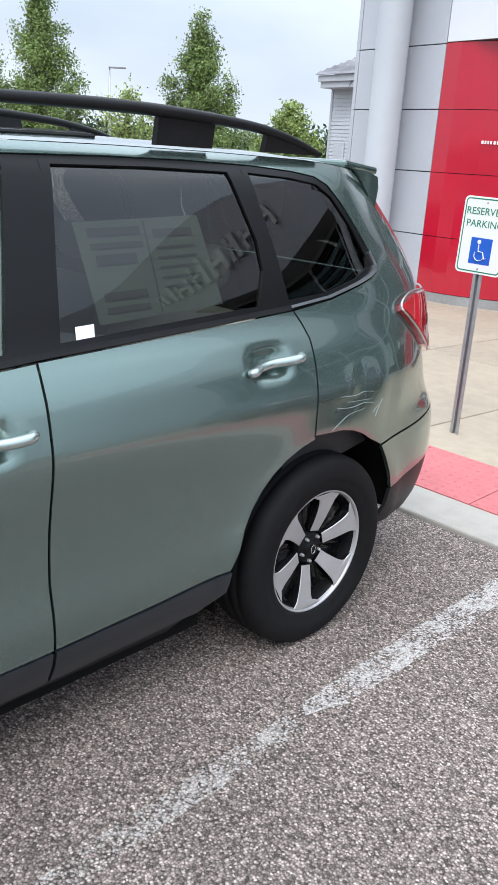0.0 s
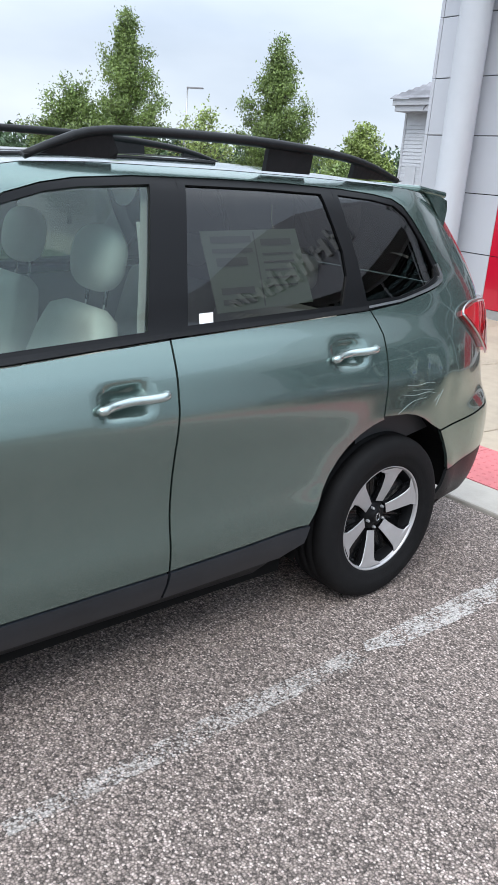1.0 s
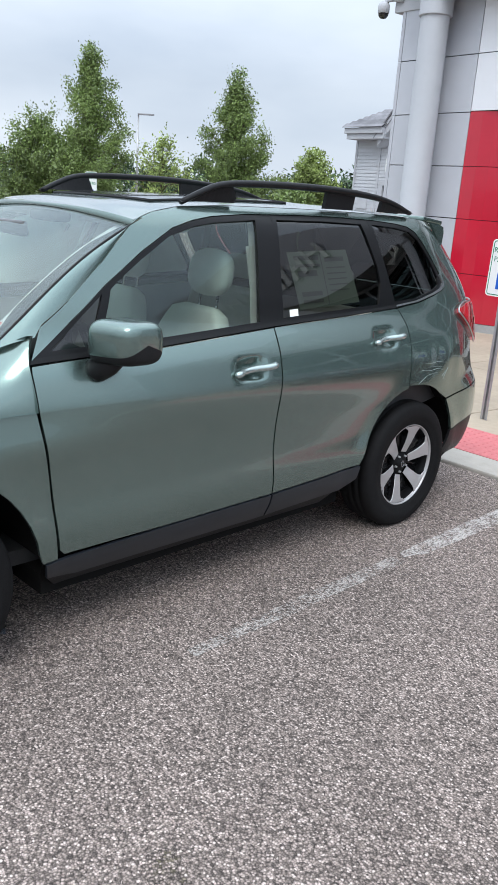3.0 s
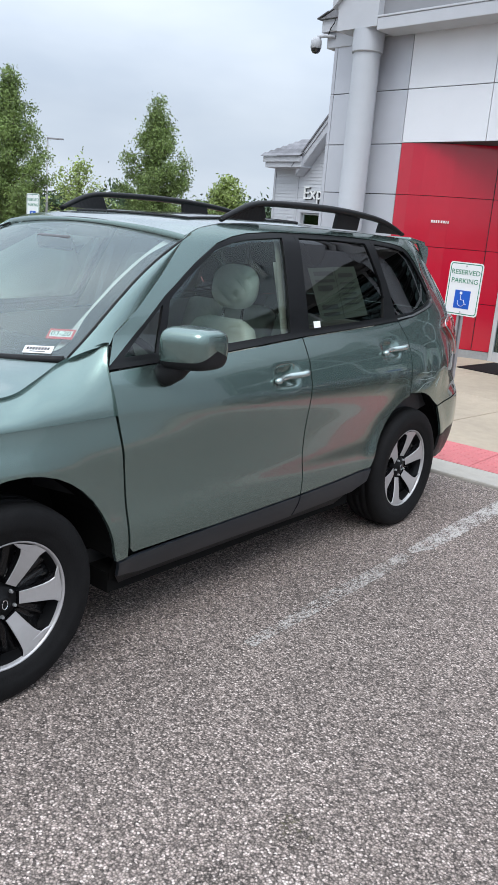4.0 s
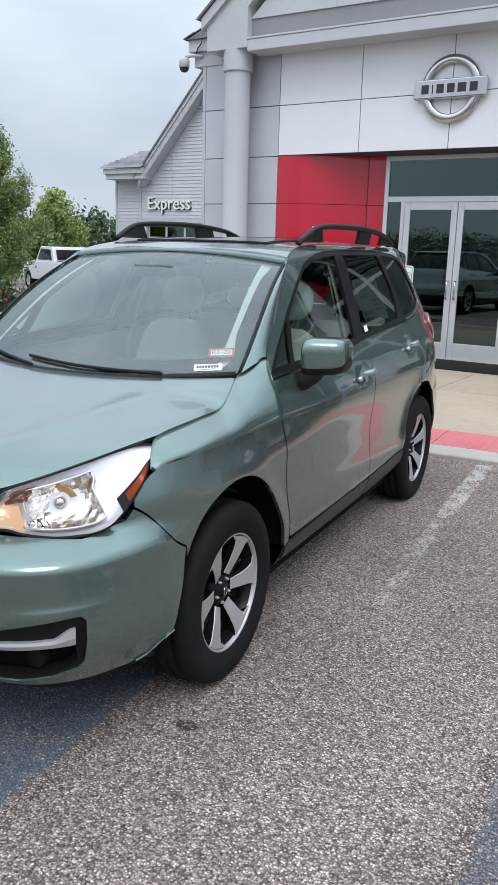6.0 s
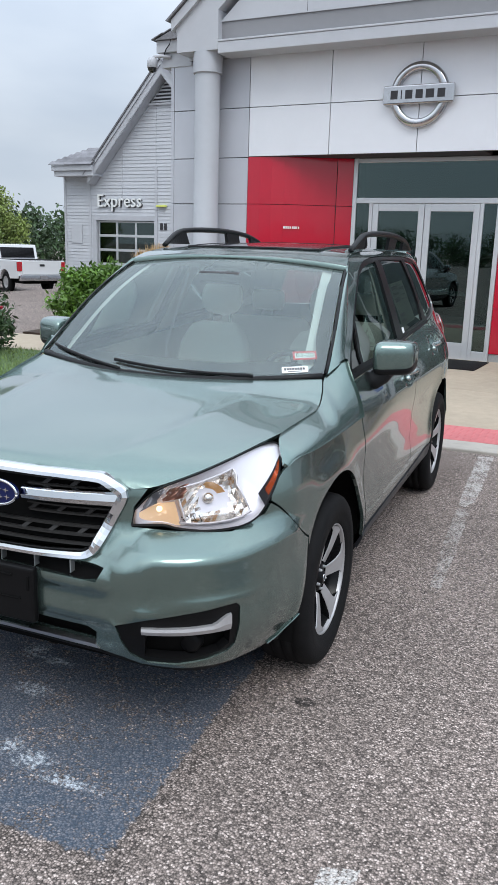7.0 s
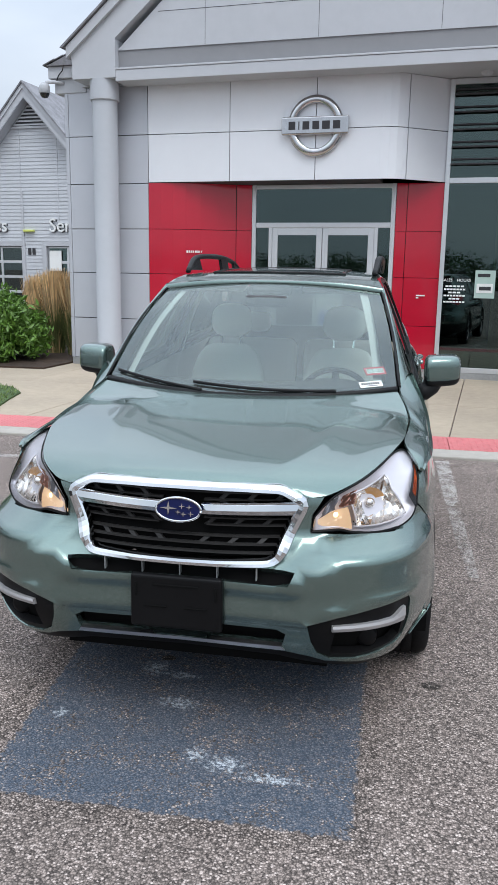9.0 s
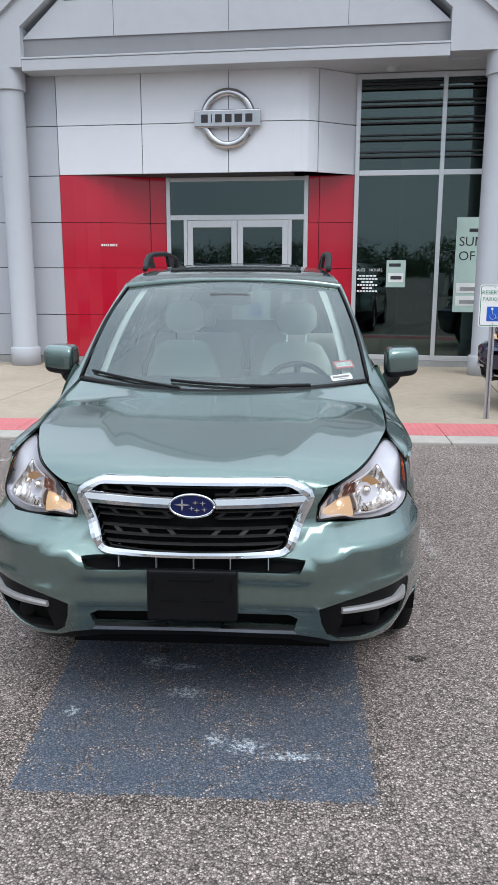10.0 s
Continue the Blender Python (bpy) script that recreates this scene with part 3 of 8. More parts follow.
            much = calc("MULTIPLY", calc("SUBTRACT", calc("ADD", crumb.outputs["Fac"], calc("MULTIPLY", total, 0.20)), 0.66), 11.0, True)
            much = calc("MULTIPLY", calc("MULTIPLY", much, total), 1.15, True)
            mixw = n.new("ShaderNodeMix")
            mixw.data_type = "RGBA"
            mixw.inputs["B"].default_value = (0.56, 0.61, 0.66, 1)
            l.new(much, mixw.inputs["Factor"])
            l.new(white, mixw.inputs["A"])
            white = mixw.outputs["Result"]
        dark = n.new("ShaderNodeMix")
        dark.data_type = "RGBA"
        dark.blend_type = "MULTIPLY"
        dark.inputs["Factor"].default_value = 0.55
        l.new(white, dark.inputs["A"])
        l.new(edge.outputs["Result"], dark.inputs["B"])
        last = dark.outputs["Result"]
    l.new(last, b.inputs["Base Color"])
    bp = n.new("ShaderNodeBump")
    bp.inputs["Strength"].default_value = 0.55
    bp.inputs["Distance"].default_value = 0.006
    inv = n.new("ShaderNodeMath")
    inv.operation = "SUBTRACT"
    inv.inputs[0].default_value = 1.0
    l.new(stones.outputs["Distance"], inv.inputs[1])
    l.new(inv.outputs["Value"], bp.inputs["Height"])
    l.new(bp.outputs["Normal"], b.inputs["Normal"])
    return m


MAT["asphalt"] = asphalt_material("grey_aggregate_asphalt")
MAT["blue_paint"] = asphalt_material("worn_blue_paint", (0.072, 0.108, 0.155), 0.52, 7.0, 0.74, (-.6375, .642, -1.345, .44, .0506),
                                     ((-.23, -.45, .10, .11), (-.10, -.49, .14, .05), (-.06, -.70, .14, .07), (-.48, -.86, .055, .06), (.08, -1.02, .075, .08), (.19, -1.05, .13, .09), (.36, -1.10, .20, .05)))
MAT["blue_paint_far"] = asphalt_material("worn_blue_paint_next_bay", (0.085, 0.112, 0.148), 0.50, 7.0, 0.55, (1.885, 2.96, -1.40, -.115, 0.0), ((2.2, -.55, .10, .20), (2.2, -1.0, .10, .30)))
MAT["line_paint"] = asphalt_material("worn_white_line", (0.62, 0.59, 0.56), 0.40, 9.0, 0.88)
MAT["symbol_paint"] = asphalt_material("white_symbol_paint", (0.62, 0.62, 0.62), 0.47, 12.0, 0.9)
MAT["line_faint"] = asphalt_material("faint_white_line", (0.56, 0.53, 0.50), 0.375, 9.0, 0.70)
MAT["oil"] = asphalt_material("oil_stain", (0.030, 0.027, 0.025), 0.50, 30.0, 0.75)
MAT["moss"] = asphalt_material("moss_stain", (0.12, 0.11, 0.06), 0.22, 16.0, 0.6)


def ground_height(x, y):
    """Level round the building, falling away past the service wing."""
    t = min(1.0, max(0.0, (-14.6 - x) / 4.0)) * min(1.0, max(0.0, (y - 8.0) / 6.0))
    return -0.52 * t * t * (3 - 2 * t)


bm = bmesh.new()
gx = [-400, -200, -100, -60, -40, -30] + [-26 + i for i in range(14)] + [-12, -6, -.72, .70, 1.84, 3.02, 6, 12, 20, 40, 100, 200, 400]
gy = [-400, -200, -80, -40, -20, -10, -1.48, -1.42, -.02, .46, 4] + [6 + i for i in range(12)] + [20, 24, 30, 40, 60, 100, 200, 400]
rows = [[bm.verts.new((x, y, ground_height(x, y))) for y in gy] for x in gx]
for a, b in zip(rows, rows[1:]):
    for j in range(len(gy) - 1):
        u, v = (a[j].co.x + b[j].co.x) / 2, (a[j].co.y + a[j + 1].co.y) / 2
        if not (-.72 < u < .70 and -1.42 < v < .46) and not (1.84 < u < 3.02 and -1.48 < v < -.02):
            bm.faces.new((a[j], b[j], b[j + 1], a[j + 1]))
ground = finish("ground", bm, "asphalt", smooth=True)
tagged(ground, "coarse grey asphalt car park with pale stone chips", "ground", kind="structure")


def decal(name, outline, z, mat, label, category, jitter=0.0, seed=1, spoke=False):
    """Thin paint on the ground with a slightly uneven edge."""
    rnd = random.Random(seed)
    pts = []
    for (x0, y0), (x1, y1) in zip(outline, outline[1:] + outline[:1]):
        n = max(1, int(math.hypot(x1 - x0, y1 - y0) / 0.06)) if jitter else 1
        for i in range(n):
            pts.append((x0 + (x1 - x0) * i / n + rnd.uniform(-jitter, jitter), y0 + (y1 - y0) * i / n + rnd.uniform(-jitter, jitter)))
    bm = bmesh.new()
    vs = [bm.verts.new((x, y, z)) for x, y in pts]
    if spoke:
        hub = bm.verts.new((sum(p[0] for p in pts) / len(pts), sum(p[1] for p in pts) / len(pts), z))
        for i in range(len(vs)):
            bm.faces.new((hub, vs[i], vs[(i + 1) % len(vs)]))
    else:
        # fill the simple outline with flat triangles
        fill = bm.faces.new(vs)
        bmesh.ops.triangulate(bm, faces=[fill], ngon_method="EAR_CLIP", quad_method="BEAUTY")
    for f in bm.faces:
        f.normal_update()
        if f.normal.z < 0:
            f.normal_flip()
    return tagged(finish(name, bm, mat), label, category, kind="structure")


decal("blue_marking", [(-.72, -1.42), (.70, -1.42), (.70, .46), (-.72, .46)], 0.0, "blue_paint", "faded blue painted square on the asphalt", "road marking")
decal("parking_line", [(1.078, 3.74), (1.196, 3.78), (1.200, 2.9), (1.196, 2.46), (1.150, 2.30), (1.098, 2.34), (1.087, 2.9)], .0015, "line_paint", "worn white parking line on the asphalt", "road marking", .006, 4)
decal("parking_line", [(1.106, 2.26), (1.189, 2.26), (1.20, 1.6), (1.205, .9), (1.15, .9), (1.115, 1.6)], .0015, "line_faint", "almost worn away white parking line", "road marking", .004, 14)
decal("parking_line", [(-1.62, 3.76), (-1.48, 3.76), (-1.45, -.2), (-1.57, -.2)], .0015, "line_paint", "worn white parking line on the asphalt", "road marking", .006, 5)
decal("parking_line", [(-4.02, 2.9), (-2.1, 2.98), (-2.1, 3.08), (-4.02, 3.0)], .0015, "line_paint", "worn white parking line on the asphalt", "road marking", .006, 6)
decal("blue_marking", [(1.84, -1.48), (3.02, -1.48), (3.02, -.02), (1.84, -.02)], 0.0, "blue_paint_far", "faded blue painted square on the asphalt", "road marking")
decal("symbol_marking", [(2.225 + .108 * math.cos(a) + .02 * math.sin(a), -.248 + .105 * math.sin(a)) for a in [radians(24 * i) for i in range(15)]], .0015, "symbol_paint", "rounded white paint left of a symbol on blue", "road marking", .007, 8)
decal("parking_line", [(1.190, -1.12), (1.300, -1.10), (1.305, -1.36), (1.205, -1.33)], .0015, "line_paint", "worn scrap of a white parking line", "road marking", .010, 9)


def blot(cx, cy, rx, ry, rnd, n=18, turn=0.0):
    """A rounded, uneven outline about a centre."""
    w = [rnd.uniform(.72, 1.12) for _ in range(n)]
    w = [(w[i - 1] + 2 * w[i] + w[(i + 1) % n]) / 4 for i in range(n)]
    out = []
    for k in range(n):
        a = 2 * math.pi * k / n
        x, y = rx * w[k] * math.cos(a), ry * w[k] * math.sin(a)
        out.append((cx + x * math.cos(turn) - y * math.sin(turn), cy + x * math.sin(turn) + y * math.cos(turn)))
    return out


for i, (cx, cy, rx, mat, label) in enumerate(((.90, -.365, .045, "oil", "dark oil spot on the asphalt"), (-.20, -.36, .035, "oil", "dark oil spot on the asphalt"), (1.92, .19, .09, "moss", "faint mossy stain on the asphalt"), (.46, -1.62, .09, "moss", "faint mossy stain on the asphalt"))):
    decal("ground_stain", blot(cx, cy, rx, .7 * rx, random.Random(40 + i)), .0022, mat, label, "stain", spoke=True)
# cracks
for i, pts in enumerate(([(1.5, 1.0), (1.75, 1.13), (1.99, 1.23), (2.2, 1.29), (2.5, 1.45)], [(.24, -1.28), (.33, -1.36), (.40, -1.43), (.47, -1.50)], [(.10, -1.605), (.4, -1.63), (.7, -1.66), (1.3, -1.63)])):
    rnd = random.Random(60 + i)
    left, right = [], []
    for (x0, y0), (x1, y1) in zip(pts, pts[1:]):
        for k in range(14):
            t = k / 14
            x, y = x0 + (x1 - x0) * t + rnd.uniform(-.003, .003), y0 + (y1 - y0) * t + rnd.uniform(-.008, .008)
            w = rnd.uniform(.0006, .0016)
            left.append((x, y + w))
            right.append((x, y - w))
    decal("crack", left + right[::-1], .0028, "oil", "fine crack in the asphalt", "crack")

# ---- kerb, red tactile strip, slabs ----
EAVE_ROT = -6.0
LOT = Matrix.Translation((-3.38, 9.53, 0)) @ Matrix.Rotation(radians(EAVE_ROT), 4, "Z")   # the building's own frame: x along the front, y into it
TURN_IN = LOT.inverted()
kerb = empty("kerb", (0, 3.95, 0), "pale concrete kerb flush with the walk", "kerb", kind="structure")
for i in range(8):
    x0 = -3.65 + i * 1.83
    part("kerb_stone", boxed((x0 + .003, 3.83, -.1), (x0 + 1.827, 4.14, .028), None, .012), "kerb", kerb)
strip = empty("tactile_strip", (0, 4.45, 0), "red tactile paving strip along the kerb", "tactile paving", kind="structure")
tile = None
for i in range(16):
    for j in range(1):
        x0 = -3.65 + i * .61
        bm = bmesh.new()
        box(bm, (.003, .003, -.06), (.607, .607, .026))
        for a in range(10):
            for c in range(10):
                u, v = .03 + a * .0605, .03 + c * .0605
                base = [bm.verts.new((u + .013 * math.cos(k * math.pi / 3), v + .013 * math.sin(k * math.pi / 3), .026)) for k in range(6)]
                topv = [bm.verts.new((u + .007 * math.cos(k * math.pi / 3), v + .007 * math.sin(k * math.pi / 3), .031)) for k in range(6)]
                bm.faces.new(topv)
                for k in range(6):
                    bm.faces.new((base[k], base[(k + 1) % 6], topv[(k + 1) % 6], topv[k]))
        if tile is None:
            tile = bpy.data.meshes.new("tactile_tile")
            bm.to_mesh(tile)
            tile.materials.append(MAT["tactile"])
        bm.free()
        o = new("tactile_tile", tile)
        o.parent = strip
        o.matrix_parent_inverse = strip.matrix_basis.inverted()
        o.matrix_basis = Matrix.Translation((x0, 4.145, 0))
walkway = empty("pavement", (0, 7, 0), "pale buff concrete slab walk before the building", "pavement", kind="structure")


def slab(corners, z=.022):
    bm = bmesh.new()
    up = [bm.verts.new((x, y, z)) for x, y in corners]
    dn = [bm.verts.new((x, y, z - .12)) for x, y in corners]
    bm.faces.new(up)
    for k in range(len(up)):
        bm.faces.new((up[k], dn[k], dn[(k + 1) % len(up)], up[(k + 1) % len(up)]))
    bmesh.ops.recalc_face_normals(bm, faces=bm.faces[:])
    bmesh.ops.bevel(bm, geom=[e for e in bm.edges if e.verts[0].co.z > z - .01 and e.verts[1].co.z > z - .01], offset=.006, segments=2, affect="EDGES", profile=0.5)
    part("slab", bm, "concrete", walkway)


def lot(u, v):
    p = LOT @ Vector((u, v, 0))
    return p.x, p.y


def slab_line(u, y):
    """Where the joint at u (in the building's frame) meets world y."""
    v = (y - lot(u, 0)[1]) / math.cos(radians(EAVE_ROT))
    return lot(u, v)


g = .006
for i in range(-1, 8):
    u0, u1 = -1.0 + 1.52 * i + .03, -1.0 + 1.52 * (i + 1) + .03
    far0, far1 = lot(u0 + g, 1.0), lot(u1 - g, 1.0)
    mid0, mid1 = lot(u0 + g, -2.2), lot(u1 - g, -2.2)
    slab([slab_line(u0 + g, 4.765), slab_line(u1 - g, 4.765), (mid1[0], mid1[1] - g), (mid0[0], mid0[1] - g)])
    slab([(mid0[0], mid0[1] + g), (mid1[0], mid1[1] + g), far1, far0])
# the walk goes on past the lawn
for i in range(6):
    x0 = -4.05 - 1.6 * i
    slab([(x0 - 1.6 + g, 7.0 + .0 * i), (x0 - g, 7.0), (x0 - g, 8.72), (x0 - 1.6 + g, 8.72)], .020)
slab([(-4.04, 4.765), (-3.46, 4.765), (-3.30, 6.98), (-3.72, 6.98)], .020)
slab([(-4.04, 7.0), (-3.31, 7.0), (-3.2, 8.7), (-4.04, 8.7)], .020)

# ---- lawn and beds ----
lawn_edge = [(-3.72, 3.55), (-3.70, 4.3), (-3.86, 5.1), (-4.02, 5.75), (-4.12, 6.25), (-4.45, 6.68), (-5.0, 6.88), (-6.2, 6.93), (-13.2, 6.95), (-13.2, 3.55)]
bm = bmesh.new()
lo = [bm.verts.new((x, y, -.02)) for x, y in lawn_edge]
hi = [bm.verts.new((x, y, .045)) for x, y in lawn_edge]
bm.faces.new(hi)
for k in range(len(lo)):
    bm.faces.new((lo[k], lo[(k + 1) % len(lo)], hi[(k + 1) % len(lo)], hi[k]))
bmesh.ops.recalc_face_normals(bm, faces=bm.faces[:])
tagged(finish("lawn", bm, "grass"), "short green lawn beside the walk", "lawn", kind="structure")
kerb2 = empty("kerb", (-8, 3.4, 0), "pale concrete kerb before the lawn", "kerb", kind="structure")
for i in range(5):
    x0 = -13.2 + i * 1.9
    part("kerb_stone", boxed((x0 + .003, 3.38, -.1), (x0 + 1.897, 3.55, .10), None, .015), "kerb", kerb2)


def inside_flat(x, y, poly):
    odd, j = False, len(poly) - 1
    for i in range(len(poly)):
        if (poly[i][1] > y) != (poly[j][1] > y) and x < (poly[j][0] - poly[i][0]) * (y - poly[i][1]) / (poly[j][1] - poly[i][1]) + poly[i][0]:
            odd = not odd
        j = i
    return odd


rnd = random.Random(11)
co, fs = [], []
while len(fs) < 16000:
    x, y = rnd.uniform(-10.5, -3.7), rnd.uniform(3.6, 6.95)
    if not inside_flat(x, y, lawn_edge):
        continue
    a, h, w = rnd.uniform(0, 2 * math.pi), rnd.uniform(.025, .06), rnd.uniform(.003, .006)
    k = len(co)
    lx, ly = rnd.uniform(-.02, .02), rnd.uniform(-.02, .02)
    co += [(x - w * math.cos(a), y - w * math.sin(a), .044), (x + w * math.cos(a), y + w * math.sin(a), .044), (x + lx, y + ly, .044 + h)]
    fs.append((k, k + 1, k + 2))
me = bpy.data.meshes.new("lawn_blades")
me.from_pydata(co, [], fs)
me.materials.append(MAT["leaf"])
tagged(new("lawn_blades", me), "short mown grass blades", "grass", kind="stuff")
bed = [(-7.25, 8.75), (-4.95, 8.75), (-4.86, 9.62), (-4.9, 12.5), (-6.0, 12.6), (-6.9, 11.0), (-7.3, 9.6)]
bm = bmesh.new()
lo = [bm.verts.new((x, y, -.02)) for x, y in bed]
hi = [bm.verts.new((x, y, .05)) for x, y in bed]
bm.faces.new(hi)
for k in range(len(lo)):
    bm.faces.new((lo[k], lo[(k + 1) % len(lo)], hi[(k + 1) % len(lo)], hi[k]))
bmesh.ops.recalc_face_normals(bm, faces=bm.faces[:])
tagged(finish("planting_bed", bm, "soil"), "dark mulch planting bed", "planting bed", kind="structure")

# ---- the dealership front, in its own frame: x along the front, y into the building ----
def lot_part(name, bm, mat, parent, label="", smooth=False):
    for v in bm.verts:
        v.co.x *= BAY if v.co.x > 0 else 1
    bmesh.ops.transform(bm, matrix=LOT, verts=bm.verts[:])
    return part(name, bm, mat, parent, label, smooth)


BAY = .968                                # the entrance bays against the panel module
ROWS_Z = [.14, .82, 1.57, 2.28, 2.99, 3.73, 4.47]
J = .006


def curved_panel(path, z0, z1, thick=.03):
    """A panel that follows a path in plan, with its returns."""
    bm = bmesh.new()
    pts = [Vector((x, y, 0)) for x, y in path]
    rows = []
    for i, p in enumerate(pts):
        d = (pts[min(i + 1, len(pts) - 1)] - pts[max(i - 1, 0)]).normalized()
        nrm = Vector((-d.y, d.x, 0))
        rows.append([bm.verts.new((q.x, q.y, z)) for q, z in ((p, z0), (p, z1), (p + nrm * thick, z1), (p + nrm * thick, z0))])
    for a, b in zip(rows, rows[1:]):
        for k in range(4):
            bm.faces.new((a[k], b[k], b[(k + 1) % 4], a[(k + 1) % 4]))
    bm.faces.new(rows[0][::-1])
    bm.faces.new(rows[-1])
    bmesh.ops.recalc_face_normals(bm, faces=bm.faces[:])
    return bm


front = empty("wall_front", LOT @ Matrix.Translation((2, 0, 0)), "silver grey composite panel wall with dark joints", "wall", kind="structure")
lot_part("backing", boxed((-1.44, .034, .0), (.02, .30, 4.48)), "joint", front, "dark wall behind the panel joints")
for z0, z1 in zip(ROWS_Z, ROWS_Z[1:]):
    lot_part("wall_panel", boxed((-1.395, 0, z0 + J), (-J, .03, z1 - J), None, .003), "panel", front)
    lot_part("corner_panel", boxed((-1.46, -.004, z0 + .002), (-1.40, .34, z1 - .002), None, .004), "panel", front)
lot_part("plinth", boxed((-1.45, -.004, -.05), (.0, .30, .138)), "steel", front, "grey base course")
# fascia above the entrance, with a rounded end turning in to the showroom glass
ARC = [(3.82, 0), (3.95, .012), (4.06, .045), (4.15, .105), (4.23, .17)]
for z0, z1 in ((3.0, 3.73), (3.73, 4.47)):
    for path in ([(0, 0), (1.41 - J, 0)], [(1.41 + J, 0), (2.81 - J, 0)], [(2.81 + J, 0), (3.5, 0)] + ARC[:-1] + [(4.20, .145)], [(4.21, .155), (4.77, .62)]):
        path = [(path[0][0] + (J if path[0][0] == 0 else 0), path[0][1])] + path[1:]
        lot_part("fascia_panel", curved_panel(path, z0 + J, z1 - J), "fascia", front, smooth=False)
lot_part("fascia_backing", curved_panel([(0, .032), (3.82, .032)] + [(x - .02, y + .035) for x, y in ARC[1:]] + [(4.75, .65)], 3.01, 4.47, .02), "joint", front, "dark backing of the fascia joints")
# shade under the fascia is painted in with the joints' near-black
lot_part("soffit", boxed((0.0, .03, 3.0), (3.8, .60, 3.05)), "joint", front, "soffit over the entrance, its shade put in as dark colour")
# red entrance walls
red = empty("wall_entrance", LOT @ Matrix.Translation((1, .3, 0)), "glossy red panel walls beside the entrance doors", "wall", kind="structure")
RED = [(.0, .004), (.22, .010), (.42, .04), (.62, .10), (.85, .20), (1.10, .335), (1.37, .49)]
for z0, z1 in zip([.14, .82, 1.57, 2.28], [.82, 1.57, 2.28, 3.0]):
    lot_part("red_panel", curved_panel(RED, z0 + .004, z1 - .004), "red_panel", red, smooth=False)
    lot_part("red_panel", curved_panel([(1.38, .495), (1.62, .585)], z0 + .004, z1 - .004), "red_panel", red)
    lot_part("red_panel", curved_panel([(4.03, .585), (4.20, .59)], z0 + .004, z1 - .004), "red_panel", red)
    lot_part("red_panel", curved_panel([(4.21, .59), (4.765, .62)], z0 + .004, z1 - .004), "red_panel", red)
lot_part("red_plinth", curved_panel([(x, y + .006) for x, y in RED] + [(1.62, .60)], -.05, .136), "steel", red, "grey base course")
lot_part("red_plinth", curved_panel([(4.03, .60), (4.765, .635)], -.05, .136), "steel", red, "grey base course")
lot_part("red_backing", curved_panel([(x, y + .035) for x, y in RED] + [(1.63, .63)], .0, 3.0, .02), "joint", red)
lot_part("red_backing", curved_panel([(4.02, .625), (4.77, .66)], .0, 3.0, .02), "joint", red)
for x, y, z, wd in ((.64, .085, 1.93, .028), (.675, .10, 1.93, .02), (.705, .113, 1.93, .02), (.735, .128, 1.93, .02), (.77, .145, 1.93, .026), (.805, .16, 1.93, .022), (.835, .175, 1.93, .012), (.86, .19, 1.93, .016)):
    lot_part("small_name_bar", boxed((x, y - .006, z - .018), (x + wd, y + .004, z + .018)), "sign_white", red, "tiny white bar of a plain name sign")
for z, wd in ((1.30, .14), (1.265, .04)):
    lot_part("small_name_bar", boxed((4.42, .585, z - .010), (4.42 + wd, .605, z + .010)), "sign_white", red, "tiny white bar of a plain name sign")

# entrance: aluminium frame, transom, side lights, two doors
glz = empty("door_1", LOT @ Matrix.Translation((2.84, .58, 0)), "aluminium framed double glass entrance doors with transom", "door", kind="structure")
V0, V1 = .565, .625


def bar(u0, u1, z0, z1, name="door_frame", parent=None, mat="alu", v0=V0, v1=V1, bev=.006):
    lot_part(name, boxed((u0, v0, z0), (u1, v1, z1), None, bev), mat, parent or glz)


bar(1.63, 1.70, 0, 3.0)
bar(3.955, 4.025, 0, 3.0)
bar(1.70, 3.955, 2.93, 2.995)
bar(1.70, 3.955, 2.33, 2.41)
bar(1.925, 1.985, .02, 2.33)
bar(3.70, 3.76, .02, 2.33)
bar(1.70, 1.925, .02, .16)
bar(3.76, 3.955, .02, .16)
for u0, u1, z0, z1 in ((1.70, 3.955, 2.41, 2.93), (1.70, 1.925, .16, 2.33), (3.76, 3.955, .16, 2.33)):
    lot_part("pane", boxed((u0 - .01, .592, z0 - .01), (u1 + .01, .598, z1 + .01)), "glass_shop", glz, "dark reflecting glass pane")
for u0, u1, hx in ((1.988, 2.838, 2.78), (2.846, 3.697, 2.905)):
    leaf = lot_part("door_leaf", boxed((u0, .57, .02), (u0 + .095, .615, 2.325), None, .005), "alu", glz, "white aluminium glazed door leaf")
    lot_part("stile", boxed((u1 - .095, .57, .02), (u1, .615, 2.325), None, .005), "alu", leaf)
    lot_part("top_rail", boxed((u0 + .095, .571, 2.215), (u1 - .095, .614, 2.325), None, .005), "alu", leaf)
    lot_part("bottom_rail", boxed((u0 + .095, .571, .02), (u1 - .095, .614, .27), None, .005), "alu", leaf)
    lot_part("push_bar", boxed((u0 + .09, .60, .98), (u1 - .09, .66, 1.05), None, .01), "alu", leaf, "push bar behind the glass")
    lot_part("door_glass", boxed((u0 + .09, .592, .26), (u1 - .09, .598, 2.22)), "glass_shop", leaf, "dark reflecting door glass")
    bm = bmesh.new()
    tube(bm, [(hx, .575, .92), (hx, .525, .93), (hx, .515, 1.0), (hx, .515, 1.12), (hx, .525, 1.19), (hx, .575, 1.20)], .013, 8)
    lot_part("pull_handle", bm, "chrome", leaf, "chrome pull handle", smooth=True)
bm = boxed((1.75, -.55, .022), (3.95, .45, .034), None, .004)
bmesh.ops.transform(bm, matrix=LOT, verts=bm.verts[:])
tagged(finish("door_mat", bm, "rubber"), "black rubber entrance mat on the concrete", "door mat")

